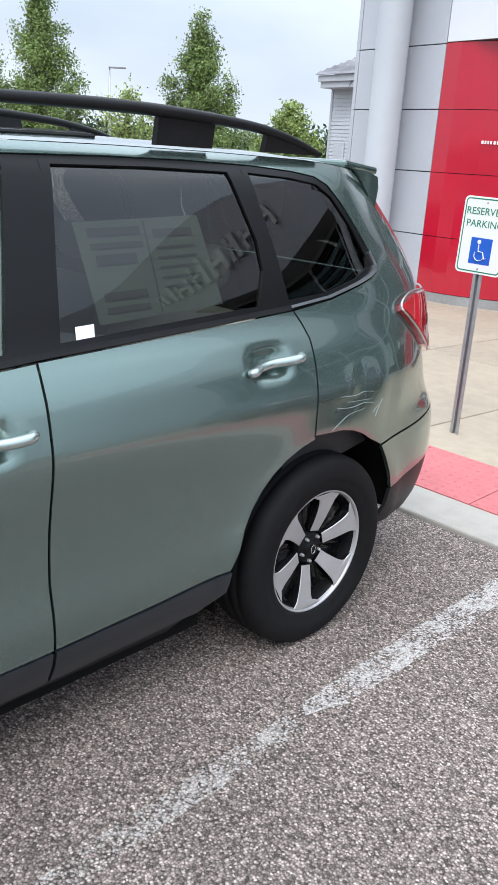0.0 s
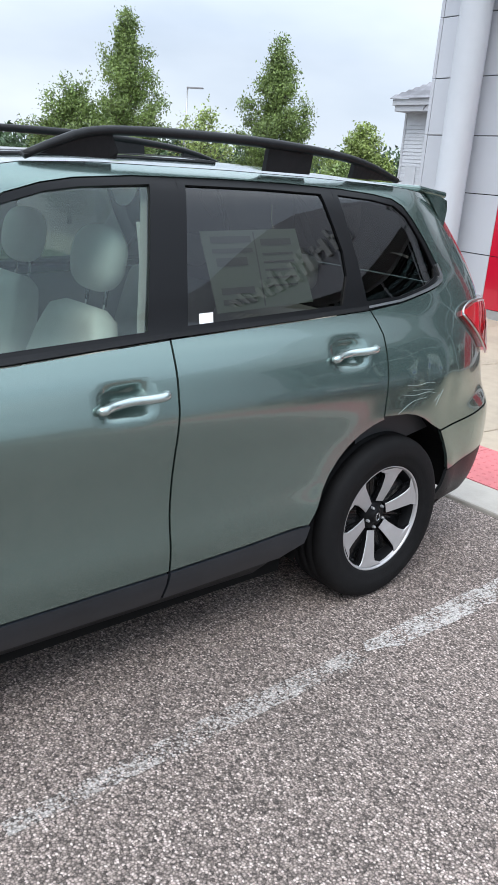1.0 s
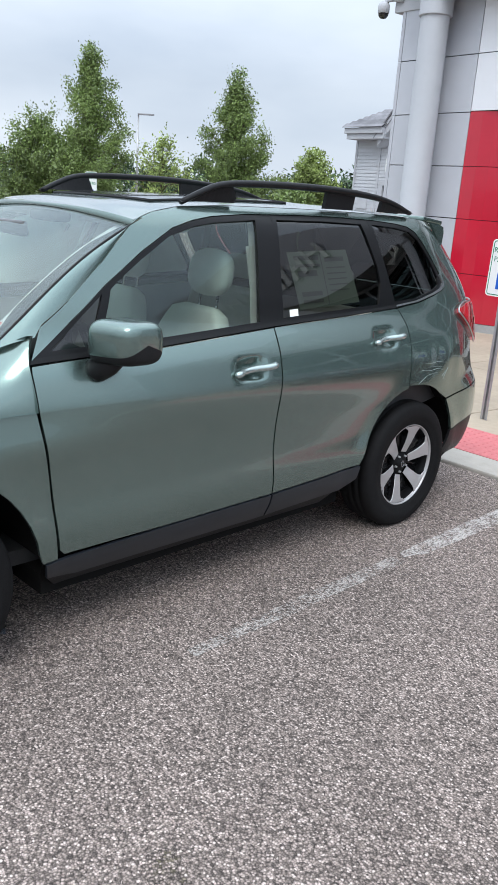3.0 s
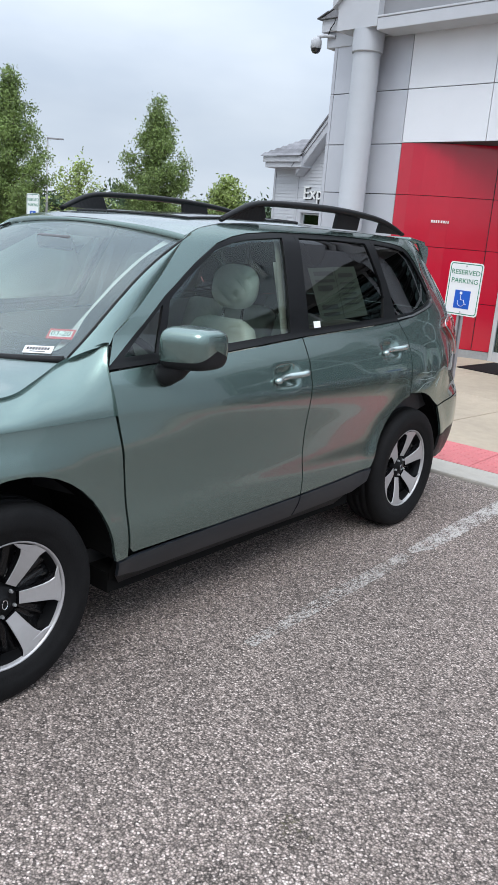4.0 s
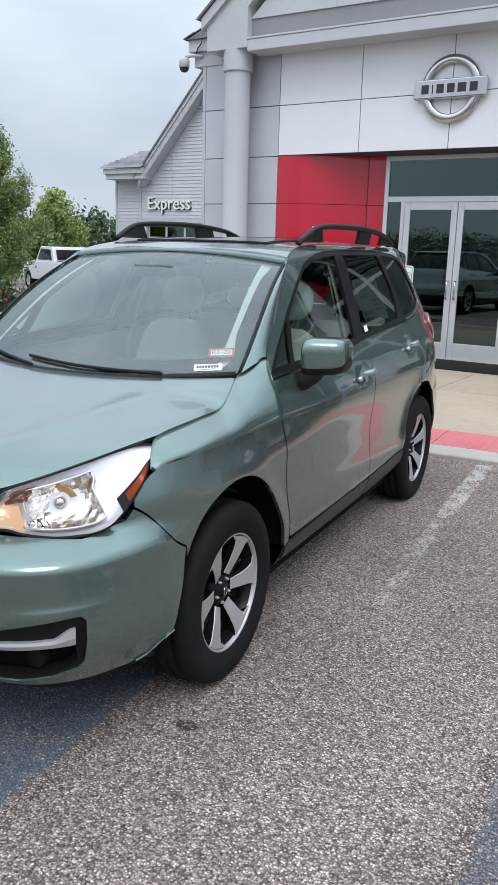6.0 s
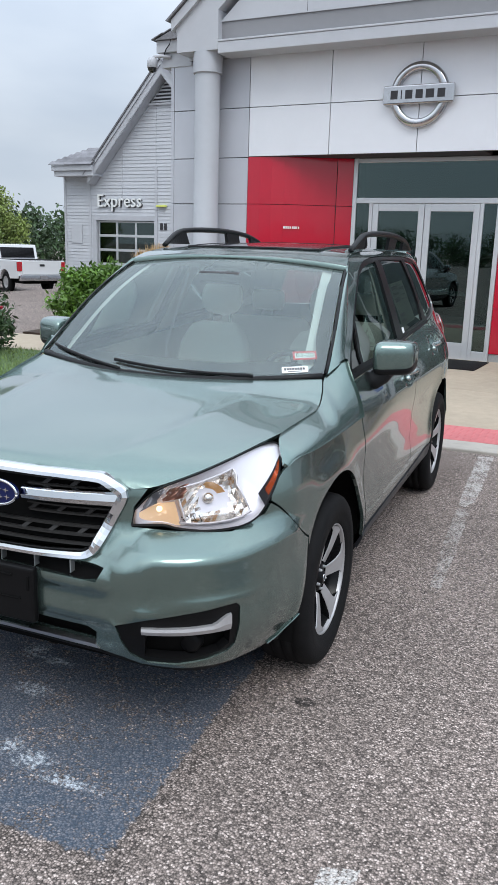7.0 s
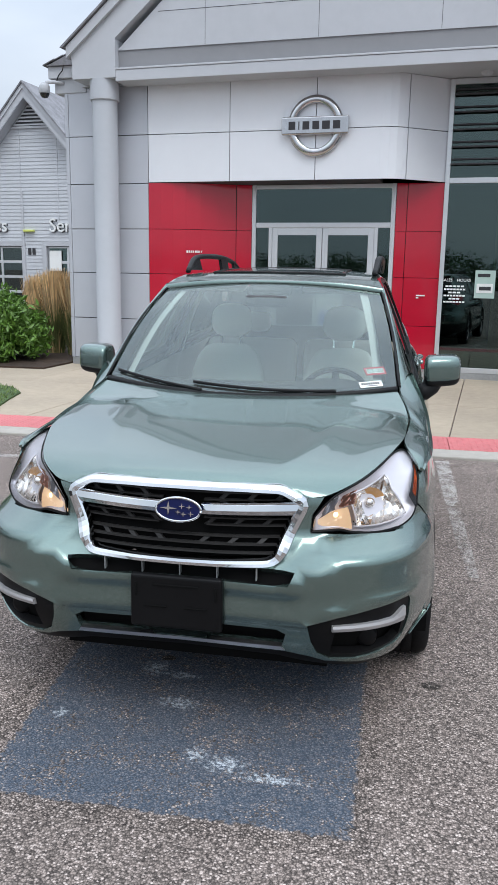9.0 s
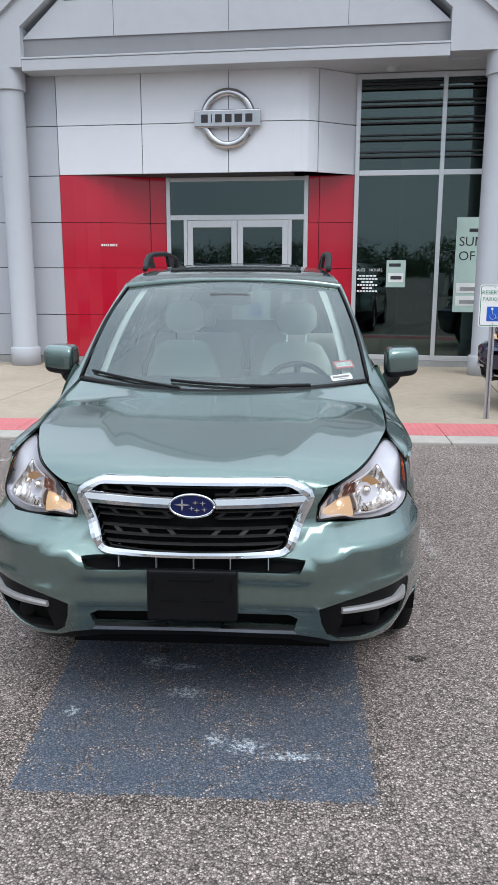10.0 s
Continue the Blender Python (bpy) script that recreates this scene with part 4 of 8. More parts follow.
# showroom glazing with louvres
win = empty("window_1", LOT @ Matrix.Translation((7, .6, 0)), "tall aluminium framed showroom glazing with horizontal louvres", "window", kind="structure")
MULL = [4.77, 6.10, 7.45, 8.80, 10.15, 11.5]
for u in MULL:
    bar(u, u + .07, .12, 4.46, "mullion", win)
for u0, u1 in zip(MULL, MULL[1:]):
    for z0, z1 in ((.12, .20), (2.98, 3.06), (4.38, 4.46)):
        bar(u0 + .07, u1, z0, z1, "transom", win)
    for z0, z1 in ((.20, 2.98), (3.06, 4.38)):
        lot_part("pane", boxed((u0 + .06, .592, z0 - .01), (u1 + .01, .598, z1 + .01)), "glass_shop", win, "dark reflecting glass pane")
    for k in range(5):
        z = 3.24 + k * .245
        if u0 < 8.5:
            for dz, dv in ((0, 0), (.075, .045)):
                bm = bmesh.new()
                box(bm, (u0 + .07, .50 + dv, z + dz), (u1, .56 + dv, z + dz + .022), None, .004)
                lot_part("louvre", bm, "letter_side", win, "dark horizontal louvre slat")
lot_part("sill_wall", boxed((4.77, .56, -.05), (11.6, .68, .118)), "steel", win, "grey base under the glazing")
# writing and posters on the glass
hours = empty("opening_hours", LOT @ Matrix.Translation((5.03, .585, 1.38)), "white opening hours lettering on the glass", "lettering")
m = LOT @ wall_plane((4.87, .588, 1.545), (1, 0, 0), (0, 0, 1))
lettering("heading", "SALES", .062, m @ Matrix.Translation((-.125, 0, 0)), "sign_white", hours, .002)
lettering("heading", "HOURS", .062, m @ Matrix.Translation((.125, 0, 0)), "sign_white", hours, .002)
for k in range(6):
    z = 1.455 - k * .048
    wd = (.30, .34, .20, .34, .18, .34)[k]
    n = (5, 7, 3, 7, 3, 7)[k]
    for i in range(n):
        u = 5.03 - wd / 2 + wd * i / n
        lot_part("text_bar", boxed((u, .584, z - .012), (u + wd / n * .78, .587, z + .012)), "sign_white", hours)


def poster(u0, u1, z0, z1, label):
    p = empty("poster", LOT @ Matrix.Translation(((u0 + u1) / 2, .585, z0)), label, "poster")
    lot_part("sheet", boxed((u0, .582, z0), (u1, .588, z1)), "poster_green", p, "pale green printed sheet")
    return p


p1 = poster(5.33, 5.64, 1.28, 1.70, "small pale poster with a car picture on the glass")
lot_part("picture", boxed((5.36, .578, 1.36), (5.61, .5815, 1.50), None), "paper", p1, "pale car shaped picture")
lot_part("picture", boxed((5.40, .5745, 1.40), (5.58, .5775, 1.455), None), "ink", p1)
lot_part("text_bar", boxed((5.37, .578, 1.60), (5.56, .5815, 1.65)), "ink", p1)
p2 = poster(6.42, 7.10, .90, 2.35, "large pale green sales poster on the glass")
m = LOT @ wall_plane((6.26, .580, 1.98), (1, 0, 0), (0, 0, 1))
lettering("headline", "SUM", .20, m, "ink", p2, .002, align="LEFT")
m = LOT @ wall_plane((6.26, .580, 1.76), (1, 0, 0), (0, 0, 1))
lettering("headline", "OF S", .20, m, "ink", p2, .002, align="LEFT")
lot_part("text_bar", boxed((6.62, .577, 2.13), (6.95, .5815, 2.18)), "ink", p2)
for z0 in (1.20, 1.00):
    lot_part("picture", boxed((6.46, .577, z0), (6.98, .5815, z0 + .15)), "paper", p2, "pale car shaped picture")
    lot_part("picture", boxed((6.52, .573, z0 + .03), (6.94, .5765, z0 + .09)), "steel", p2)

# showroom inside: its dimness is put into near-black walls and ceiling
room = empty("wall_showroom", LOT @ Matrix.Translation((5, 4, 0)), "showroom interior behind the glass, dimness painted into its walls", "wall", kind="structure")
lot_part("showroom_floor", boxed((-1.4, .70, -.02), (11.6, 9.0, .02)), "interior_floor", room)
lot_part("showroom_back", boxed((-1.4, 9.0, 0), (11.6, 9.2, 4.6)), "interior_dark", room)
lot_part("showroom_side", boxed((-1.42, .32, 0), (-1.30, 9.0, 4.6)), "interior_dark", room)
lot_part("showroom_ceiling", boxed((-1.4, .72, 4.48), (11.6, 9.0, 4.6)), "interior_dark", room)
lot_part("partition", boxed((5.6, 5.6, .02), (8.6, 5.7, 4.4)), "yellow_wall", room, "pale yellow partition")

# columns
for u in (-.62, 6.86):
    col = empty("column", LOT @ Matrix.Translation((u, -.25, 0)), "round white painted column with a plain capital", "column", group="entrance columns", kind="structure")
    m = Matrix.Translation((u, -.25, 0))
    bm = bmesh.new()
    lathe(bm, [(.0, .0), (.235, .0), (.235, .30), (.225, .31), (.205, .315), (.198, .33), (.198, 4.20)], m, 48)
    lot_part("shaft", bm, "column", col, smooth=False)
    bm = bmesh.new()
    lathe(bm, [(.198, 4.20), (.222, 4.202), (.228, 4.21), (.228, 4.50), (.0, 4.50)], m, 48)
    lot_part("capital", bm, "column", col)
    for ob in col.children:
        for f in ob.data.polygons:
            f.use_smooth = ob.name.startswith("shaft") and abs(f.normal.z) < .5 and len(f.vertices) == 4

# pediment: beam, recess, tympanum, rakes with returns, shingles
ped = empty("pediment", LOT @ Matrix.Translation((2.885, -.2, 4.45)), "white painted gable over the entrance with deep trim", "gable", kind="structure")
MID, HALF = 2.885, 3.95
lot_part("beam", boxed((-.33, -.46, 4.44), (6.10, -.06, 4.60), None, .008), "white_trim", ped)
lot_part("beam_lip", boxed((-.33, -.47, 4.602), (6.10, -.06, 4.63), None, .006), "white_trim", ped)
lot_part("recess_band", boxed((-.33, -.34, 4.632), (6.10, -.06, 4.90)), "band_grey", ped, "grey recessed band")
SL = .80
ty = bmesh.new()
prism(ty, [(-.34, 4.90), (6.11, 4.90), (MID, 4.90 + (MID + .34) * SL + .15)], .10, Matrix(((1, 0, 0, 0), (0, 0, 1, -.36), (0, 1, 0, 0), (0, 0, 0, 1))))
lot_part("tympanum", ty, "white_trim", ped)
for u in (1.12, 2.885, 4.65):
    top = 4.90 + (min(u, 2 * MID - u) + .34) * SL
    lot_part("joint_strip", boxed((u - .003, -.3615, 4.91), (u + .003, -.355, top)), "joint", ped)
lot_part("joint_strip", boxed((.35, -.3625, 5.40), (5.42, -.355, 5.407)), "joint", ped)
for k in (1, -1):
    mx = lambda u: u if k > 0 else 2 * MID - u
    for v0, v1, z_in, z_out, nm in ((-.46, -.06, 0, .46, "rake"), (-.52, -.06, .30, .50, "rake_moulding")):
        bm = bmesh.new()
        low_in, low_out = 4.50, 4.94
        ou = [(mx(-1.06), 4.50), (mx(-.33), 4.50), (mx(-.33), 5.05), (mx(MID), 5.05 + (MID + .33) * SL), (mx(MID), 4.95 + (MID + 1.10) * SL), (mx(-1.10), 4.93), (mx(-1.06), 4.74)] if nm == "rake" else \
             [(mx(-1.13), 4.80), (mx(MID), 4.80 + (MID + 1.13) * SL), (mx(MID), 4.98 + (MID + 1.13) * SL), (mx(-1.13), 4.96)]
        prism(bm, ou, v1 - v0, Matrix(((1, 0, 0, 0), (0, 0, 1, v0), (0, 1, 0, 0), (0, 0, 0, 1))))
        lot_part(nm, bm, "white_trim", ped)
    bm = bmesh.new()
    prism(bm, [(mx(-1.17), 4.945), (mx(MID), 4.995 + (MID + 1.13) * SL), (mx(MID), 5.02 + (MID + 1.13) * SL), (mx(-1.215), 4.945)], 6.0, Matrix(((1, 0, 0, 0), (0, 0, 1, -.56), (0, 1, 0, 0), (0, 0, 0, 1))))
    lot_part("roof_slope", bm, "shingle", ped, "dark asphalt shingle roof edge")
lot_part("ceiling_soffit", boxed((-1.1, -.06, 4.47), (11.6, .62, 4.52)), "white_trim", ped, "white soffit behind the beam")
bm = bmesh.new()
lathe(bm, [(.0, 4.40), (.05, 4.41), (.085, 4.44), (.09, 4.47)], Matrix.Translation((5.3, .25, 0)), 20)
lot_part("soffit_lamp", bm, "white_trim", ped, "small round soffit lamp", smooth=True)
# main block behind and to the right, closing the building
blk = empty("wall_main", LOT @ Matrix.Translation((5, 5, 0)), "plain grey body of the dealership", "wall", kind="structure")
lot_part("upper_wall", boxed((6.9, .0, 4.53), (16.0, .30, 6.4)), "panel", blk)
lot_part("side_wall", boxed((-1.455, .345, 0), (-1.43, 9.2, 4.40)), "siding", blk)
lot_part("right_wall", boxed((11.6, .0, 0), (16.0, .30, 4.52)), "panel", blk)
lot_part("flat_roof", boxed((-1.44, .35, 4.61), (16.0, 9.3, 4.75)), "shingle", blk)
lot_part("rear_wall", boxed((-1.44, 9.21, 0), (16, 9.4, 4.6)), "siding", blk)
lot_part("end_wall", boxed((15.9, .31, 0), (16.0, 9.2, 4.6)), "siding", blk)
# plain white letter shapes of a name sign on the right wing
nm = empty("name_sign", LOT @ Matrix.Translation((10.5, -.03, 5.4)), "row of plain white letter shapes on the wall", "sign")
for i, (u, wd, h) in enumerate(((8.6, .42, .52), (9.12, .30, .38), (9.52, .22, .46), (9.84, .34, .38), (10.28, .32, .52), (10.70, .34, .38), (11.12, .12, .50), (11.34, .22, .38))):
    bm = bmesh.new()
    box(bm, (u, -.06, 5.15), (u + .09, -.003, 5.15 + h))
    box(bm, (u + .09, -.06, 5.15 + h * .45), (u + wd, -.003, 5.15 + h * .45 + .08))
    box(bm, (u + wd - .07, -.06, 5.15), (u + wd, -.003, 5.15 + h * .95)) if wd > .2 else None
    lot_part("letter_shape", bm, "sign_white", nm)
# side eave with shingles and the dome camera at the left corner
eave = empty("eave", LOT @ Matrix.Translation((-1.5, .6, 4.4)), "white side eave with grey shingles", "eave", kind="structure")
lot_part("eave_box", boxed((-1.62, -.02, 4.40), (-1.06, 8.0, 4.62), None, .008), "white_trim", eave)
lot_part("eave_trim", boxed((-1.70, -.08, 4.62), (-1.06, 8.0, 4.80), None, .008), "white_trim", eave)
bm = bmesh.new()
prism(bm, [(-1.70, 4.802), (-1.04, 4.802), (-1.04, 5.06), (-1.66, 4.815)], 8.0, Matrix(((1, 0, 0, 0), (0, 0, 1, -.13), (0, 1, 0, 0), (0, 0, 0, 1))))
lot_part("eave_slope", bm, "shingle", eave, "grey shingle slope under the courses")
for i in range(5):
    bm = bmesh.new()
    z = 4.805 + i * .055
    prism(bm, [(-1.76 + .14 * i, z), (-1.55 + .14 * i, z + .085), (-1.55 + .14 * i, z + .10), (-1.76 + .14 * i, z + .016)], 8.0, Matrix(((1, 0, 0, 0), (0, 0, 1, -.14 + .02 * i), (0, 1, 0, 0), (0, 0, 0, 1))))
    lot_part("shingle_course", bm, "shingle", eave)
cctv = empty("dome_camera", LOT @ Matrix.Translation((-1.72, -.02, 4.5)), "white dome security camera with a dark globe on the eave", "camera")
bm = bmesh.new()
tube(bm, [(-1.45, -.03, 4.55), (-1.60, -.08, 4.57), (-1.72, -.12, 4.56), (-1.74, -.12, 4.50)], .028, 10)
lot_part("bracket", bm, "white_trim", cctv, "white bracket", smooth=True)
bm = bmesh.new()
lathe(bm, [(.0, 4.56), (.06, 4.55), (.085, 4.50), (.085, 4.40), (.078, 4.395)], Matrix.Translation((-1.75, -.12, 0)), 24)
lot_part("housing", bm, "white_trim", cctv, "white camera housing", smooth=True)
bm = bmesh.new()
lathe(bm, [(.078, 4.395), (.070, 4.36), (.045, 4.33), (.0, 4.32)], Matrix.Translation((-1.75, -.12, 0)), 24)
lot_part("globe", bm, "gloss_black", cctv, "dark camera globe", smooth=True)
bm = bmesh.new()
tube(bm, [(-1.40, -.09, 4.85), (-1.42, -.12, 4.72), (-1.50, -.10, 4.66), (-1.55, -.08, 4.58)], .008, 6)
lot_part("cable", bm, "rubber", cctv, "black cable", smooth=True)

# emblem on the fascia: ring and bar, plain
emb = empty("emblem", LOT @ Matrix.Translation((2.81, -.08, 3.76)), "chrome ring emblem with a plain crossbar on the fascia", "emblem")
face = wall_plane((2.81, -.002, 3.765), (1, 0, 0), (0, 0, 1))
bm = bmesh.new()
lathe(bm, [(.318, .0), (.318, .06), (.330, .085), (.385, .090), (.428, .070), (.438, .05), (.438, .0)], face, 72)
lot_part("ring", bm, "emblem_chrome", emb, "brushed chrome ring", smooth=True)
bm = bmesh.new()
box(bm, (-.525, -.128, .04), (.525, .128, .115), face, .022, 3)
lot_part("crossbar", bm, "emblem_chrome", emb, "chrome crossbar")
for i, (x0, x1) in enumerate(((-.42, -.29), (-.265, -.225), (-.20, -.07), (-.045, .085), (.105, .25), (.275, .41))):
    bm = bmesh.new()
    box(bm, (x0 + .012, -.058, .112), (x1 - .012, .058, .122), face, .004)
    lot_part("dark_bar", bm, "ink", emb, "plain dark bar in place of a letter")

# ---- service wing behind ----
WING = Matrix.Translation((-13.06, 20.4, 0)) @ Matrix.Rotation(radians(-6), 4, "Z")


def wing_part(name, bm, mat, parent, label="", smooth=False):
    bmesh.ops.transform(bm, matrix=WING, verts=bm.verts[:])
    return part(name, bm, mat, parent, label, smooth)


svc = empty("service_wing", WING @ Matrix.Translation((1.5, 0, 0)), "grey sided service building with a steep gable and garage doors", "building")
GA, GZ = 2.80, 6.45                       # apex
E0 = -1.25                                # left corner
def gable_z(u):
    return 3.70 + max(0.0, (min(u, 2 * GA - u) - .30)) * (GZ - 3.70) / (GA - .30) if .30 < u < 2 * GA - .30 else 3.70
course, shared = .105, {}
OPEN = [(-.02, 2.36, 0, 2.30), (3.10, 5.2, 0, 2.32)]
bm0 = bmesh.new()
n_course = 0
z = .12
while z < 6.25:
    # each siding course, broken at the openings and trimmed to the gable
    left, right = E0, 6.85
    if z > 3.62:
        left = .30 + (z - 3.70) * (GA - .30) / (GZ - 3.70)
        right = 2 * GA - left
    spans = [(left, right)]
    for a, b, c, d in OPEN:
        if c <= z < d:
            spans = [(s0, min(s1, a)) for s0, s1 in spans if s0 < a] + [(max(s0, b), s1) for s0, s1 in spans if s1 > b]
    for s0, s1 in spans:
        if s1 - s0 < .05:
            continue
        bm = bmesh.new()
        vs = [bm.verts.new(WING @ Vector(p)) for p in ((s0, -.022, z), (s1, -.022, z), (s1, -.006, z + course), (s0, -.006, z + course), (s0, .0, z), (s1, .0, z))]
        bm.faces.new((vs[0], vs[1], vs[2], vs[3]))
        bm.faces.new((vs[4], vs[5], vs[1], vs[0]))
        part("siding_course", bm, "siding", svc)
    z += course
body = bmesh.new()
for lo, hi in (((E0 + .002, .002, 0), (-.16, .25, 3.9)), ((2.46, .002, 0), (3.0, .25, 3.9)), ((-.161, .003, 2.42), (2.461, .25, 3.9)), ((2.999, .003, 2.42), (6.9, .25, 3.9)), ((5.3, .002, 0), (6.9, .25, 2.42))):
    box(body, lo, hi)
prism(body, [(.25, 3.88), (2 * GA - .25, 3.88), (GA, GZ + .05)], .22, Matrix(((1, 0, 0, 0), (0, 0, 1, .003), (0, 1, 0, 0), (0, 0, 0, 1))))
wing_part("wall_body", body, "siding", svc)
wing_part("side_wall", boxed((E0, .26, 0), (E0 + .2, 14, 3.8)), "siding", svc)
wing_part("back_wall", boxed((E0, 14, 0), (9, 14.2, 3.8)), "siding", svc)
wing_part("base_course", boxed((E0 - .01, -.03, -.1), (-.16, .0, .12)), "kerb", svc)
for u in (E0, -.22, 2.36, 6.80):
    wing_part("corner_trim", boxed((u - .03, -.035, .12), (u + .05, .0, 3.65 if u < 1 else 3.9)), "white_trim", svc)
for u in (1.07, 2.35, 3.6):
    wing_part("vertical_trim", boxed((u - .015, -.028, 3.0), (u + .015, -.002, gable_z(u) - .05)), "siding", svc)
# garage doors
for u0, u1, rows_n in ((.06, 2.28, 5), (3.17, 5.15, 5)):
    gd = wing_part("garage_door", boxed((u0, .10, 0), (u1, .14, 2.26)), "letter_side", svc, "glazed sectional garage door with white rails")
    cols = 3
    for i in range(cols + 1):
        u = u0 + (u1 - u0) * i / cols
        wing_part("stile", boxed((max(u0, u - .035), .055, 0), (min(u1, u + .035), .099, 2.26), None, .004), "alu", gd)
    for j in range(rows_n + 1):
        z = 2.26 * j / rows_n
        wing_part("rail", boxed((u0, .050, max(0, z - .04)), (u1, .098, min(2.26, z + .04)), None, .004), "alu", gd)
    wing_part("door_panes", boxed((u0 + .01, .080, .02), (u1 - .01, .086, 2.24)), "glass_shop", gd, "dark glazing")
    wing_part("door_casing", boxed((u0 - .16, -.04, 0), (u0 - .02, .10, 2.36), None, .006), "white_trim", svc)
    wing_part("door_casing", boxed((u1 + .02, -.04, 0), (u1 + .14, .10, 2.36), None, .006), "white_trim", svc)
    wing_part("door_casing", boxed((u0 - .16, -.045, 2.28), (u1 + .14, .10, 2.42), None, .006), "white_trim", svc)
wing_part("paper_notice", boxed((3.22, .03, 1.55), (3.62, .045, 2.15)), "paper", svc, "white notice in the doorway")
# lettering
for word, u, size in (("Express", .98, .56), ("Service", 4.1, .56)):
    m = WING @ wall_plane((u, -.06, 2.87), (1, 0, 0), (0, 0, 1))
    lettering("letters", word, size, m, "sign_white", svc, .06, "pale raised letters with dark sides")
    m = WING @ wall_plane((u + .03, -.035, 2.855), (1, 0, 0), (0, 0, 1))
    lettering("letter_shadow_edge", word, size, m, "letter_side", svc, .02, "dark returns behind the letters")
for u in (2.53, 2.68):
    wing_part("number_bar", boxed((u, -.045, 2.02), (u + .10, -.03, 2.22)), "letter_side", svc, "plain dark bar")
wing_part("notice_board", boxed((-.98, -.045, 1.55), (-.55, -.024, 2.15)), "siding", svc, "pale notice board")
bm = boxed((2.42, -.12, 2.70), (2.78, -.02, 2.76), None, .01)
wing_part("wall_lamp", bm, "lamp_yellow", svc, "small yellowish wall lamp")
bm = boxed((-.42, -.55, 0), (-.30, -.43, .75), None, .01)
wing_part("bollard", bm, "steel", svc, "grey post beside the garage door")
# gable trim, vent, eaves, roof
for k in (1, -1):
    mx = lambda u: u if k > 0 else 2 * GA - u
    for d0, d1, v0, v1, nm in ((-.05, .28, -.42, -.30, "rake_board"), (.20, .34, -.46, -.30, "rake_crown"), (-.06, -.02, -.42, .0, "rake_soffit")):
        bm = bmesh.new()
        s = (GZ - 3.70) / (GA - .30)
        prism(bm, [(mx(.02), 3.70 + d0 - .28 * s + .05), (mx(GA), GZ + d0 + .05), (mx(GA), GZ + d1 + .05), (mx(.02), 3.70 + d1 - .28 * s + .05)], v1 - v0, Matrix(((1, 0, 0, 0), (0, 0, 1, v0), (0, 1, 0, 0), (0, 0, 0, 1))))
        wing_part(nm, bm, "white_trim", svc)
    bm = bmesh.new()
    prism(bm, [(mx(-.10), 3.62), (mx(GA), GZ + .39), (mx(GA), GZ + .45), (mx(-.12), 3.67)], 9.0, Matrix(((1, 0, 0, 0), (0, 0, 1, -.50), (0, 1, 0, 0), (0, 0, 0, 1))))
    wing_part("gable_roof", bm, "shingle", svc, "dark shingle roof slope")
wing_part("eave_return", boxed((-1.28, -.50, 3.62), (.30, .0, 3.78), None, .008), "white_trim", svc)
wing_part("eave_fascia", boxed((-1.34, -.56, 3.78), (.28, .0, 3.95), None, .008), "white_trim", svc)
wing_part("eave_fascia", boxed((5.3, -.56, 3.78), (9.0, .0, 3.95), None, .008), "white_trim", svc)
for i in range(7):
    bm = bmesh.new()
    z = 3.955 + i * .075
    prism(bm, [(-.62 + .11 * i, z), (-.44 + .11 * i, z + .12), (-.44 + .11 * i, z + .14), (-.62 + .11 * i, z + .018)], 9.0, Matrix(((0, 0, 1, -1.40 + .16 * i), (1, 0, 0, 0), (0, 1, 0, 0), (0, 0, 0, 1))) @ Matrix.Diagonal((1, 1, .19 - .012 * i, 1)))
    wing_part("shingle_course", bm, "shingle", svc)
wing_part("low_roof", boxed((-1.36, .1, 3.955), (9.0, 14.0, 4.1)), "shingle", svc)
bm = bmesh.new()
prism(bm, [(2.18, 5.72), (3.42, 5.72), (2.80, 6.36)], .03, Matrix(((1, 0, 0, 0), (0, 0, 1, -.04), (0, 1, 0, 0), (0, 0, 0, 1))))
vent = wing_part("gable_vent", bm, "letter_side", svc, "triangular louvred vent")
for j in range(6):
    z = 5.74 + j * .10
    w2 = .60 * (1 - (z - 5.72) / .66)
    wing_part("vent_slat", boxed((2.80 - w2, -.075, z), (2.80 + w2, -.035, z + .045)), "siding", vent)
wing_part("vent_sill", boxed((2.10, -.08, 5.66), (3.50, -.02, 5.72)), "white_trim", vent)

# ---- the parked car: a body skin laid on a plan curve, with panels cut out of it ----
def spline(pts, n=24):
    """Catmull-Rom through 2D or 3D points."""
    p = np.array(pts, float)
    e = np.vstack([2 * p[0] - p[1], p, 2 * p[-1] - p[-2]])
    out = []
    for i in range(1, len(e) - 2):
        a, b, c, d = e[i - 1:i + 3]
        for k in range(n):
            t = k / n
            out.append(0.5 * (2 * b + (c - a) * t + (2 * a - 5 * b + 4 * c - d) * t * t + (-a + 3 * b - 3 * c + d) * t ** 3))
    out.append(p[-1])
    return np.array(out)


def resample(pts, count):
    """count points at even steps along a spline through pts."""
    c = spline(pts)
    d = np.concatenate([[0], np.cumsum(np.linalg.norm(np.diff(c, axis=0), axis=1))])
    at = np.linspace(0, d[-1], count)
    return np.stack([np.interp(at, d, c[:, i]) for i in range(c.shape[1])], 1)


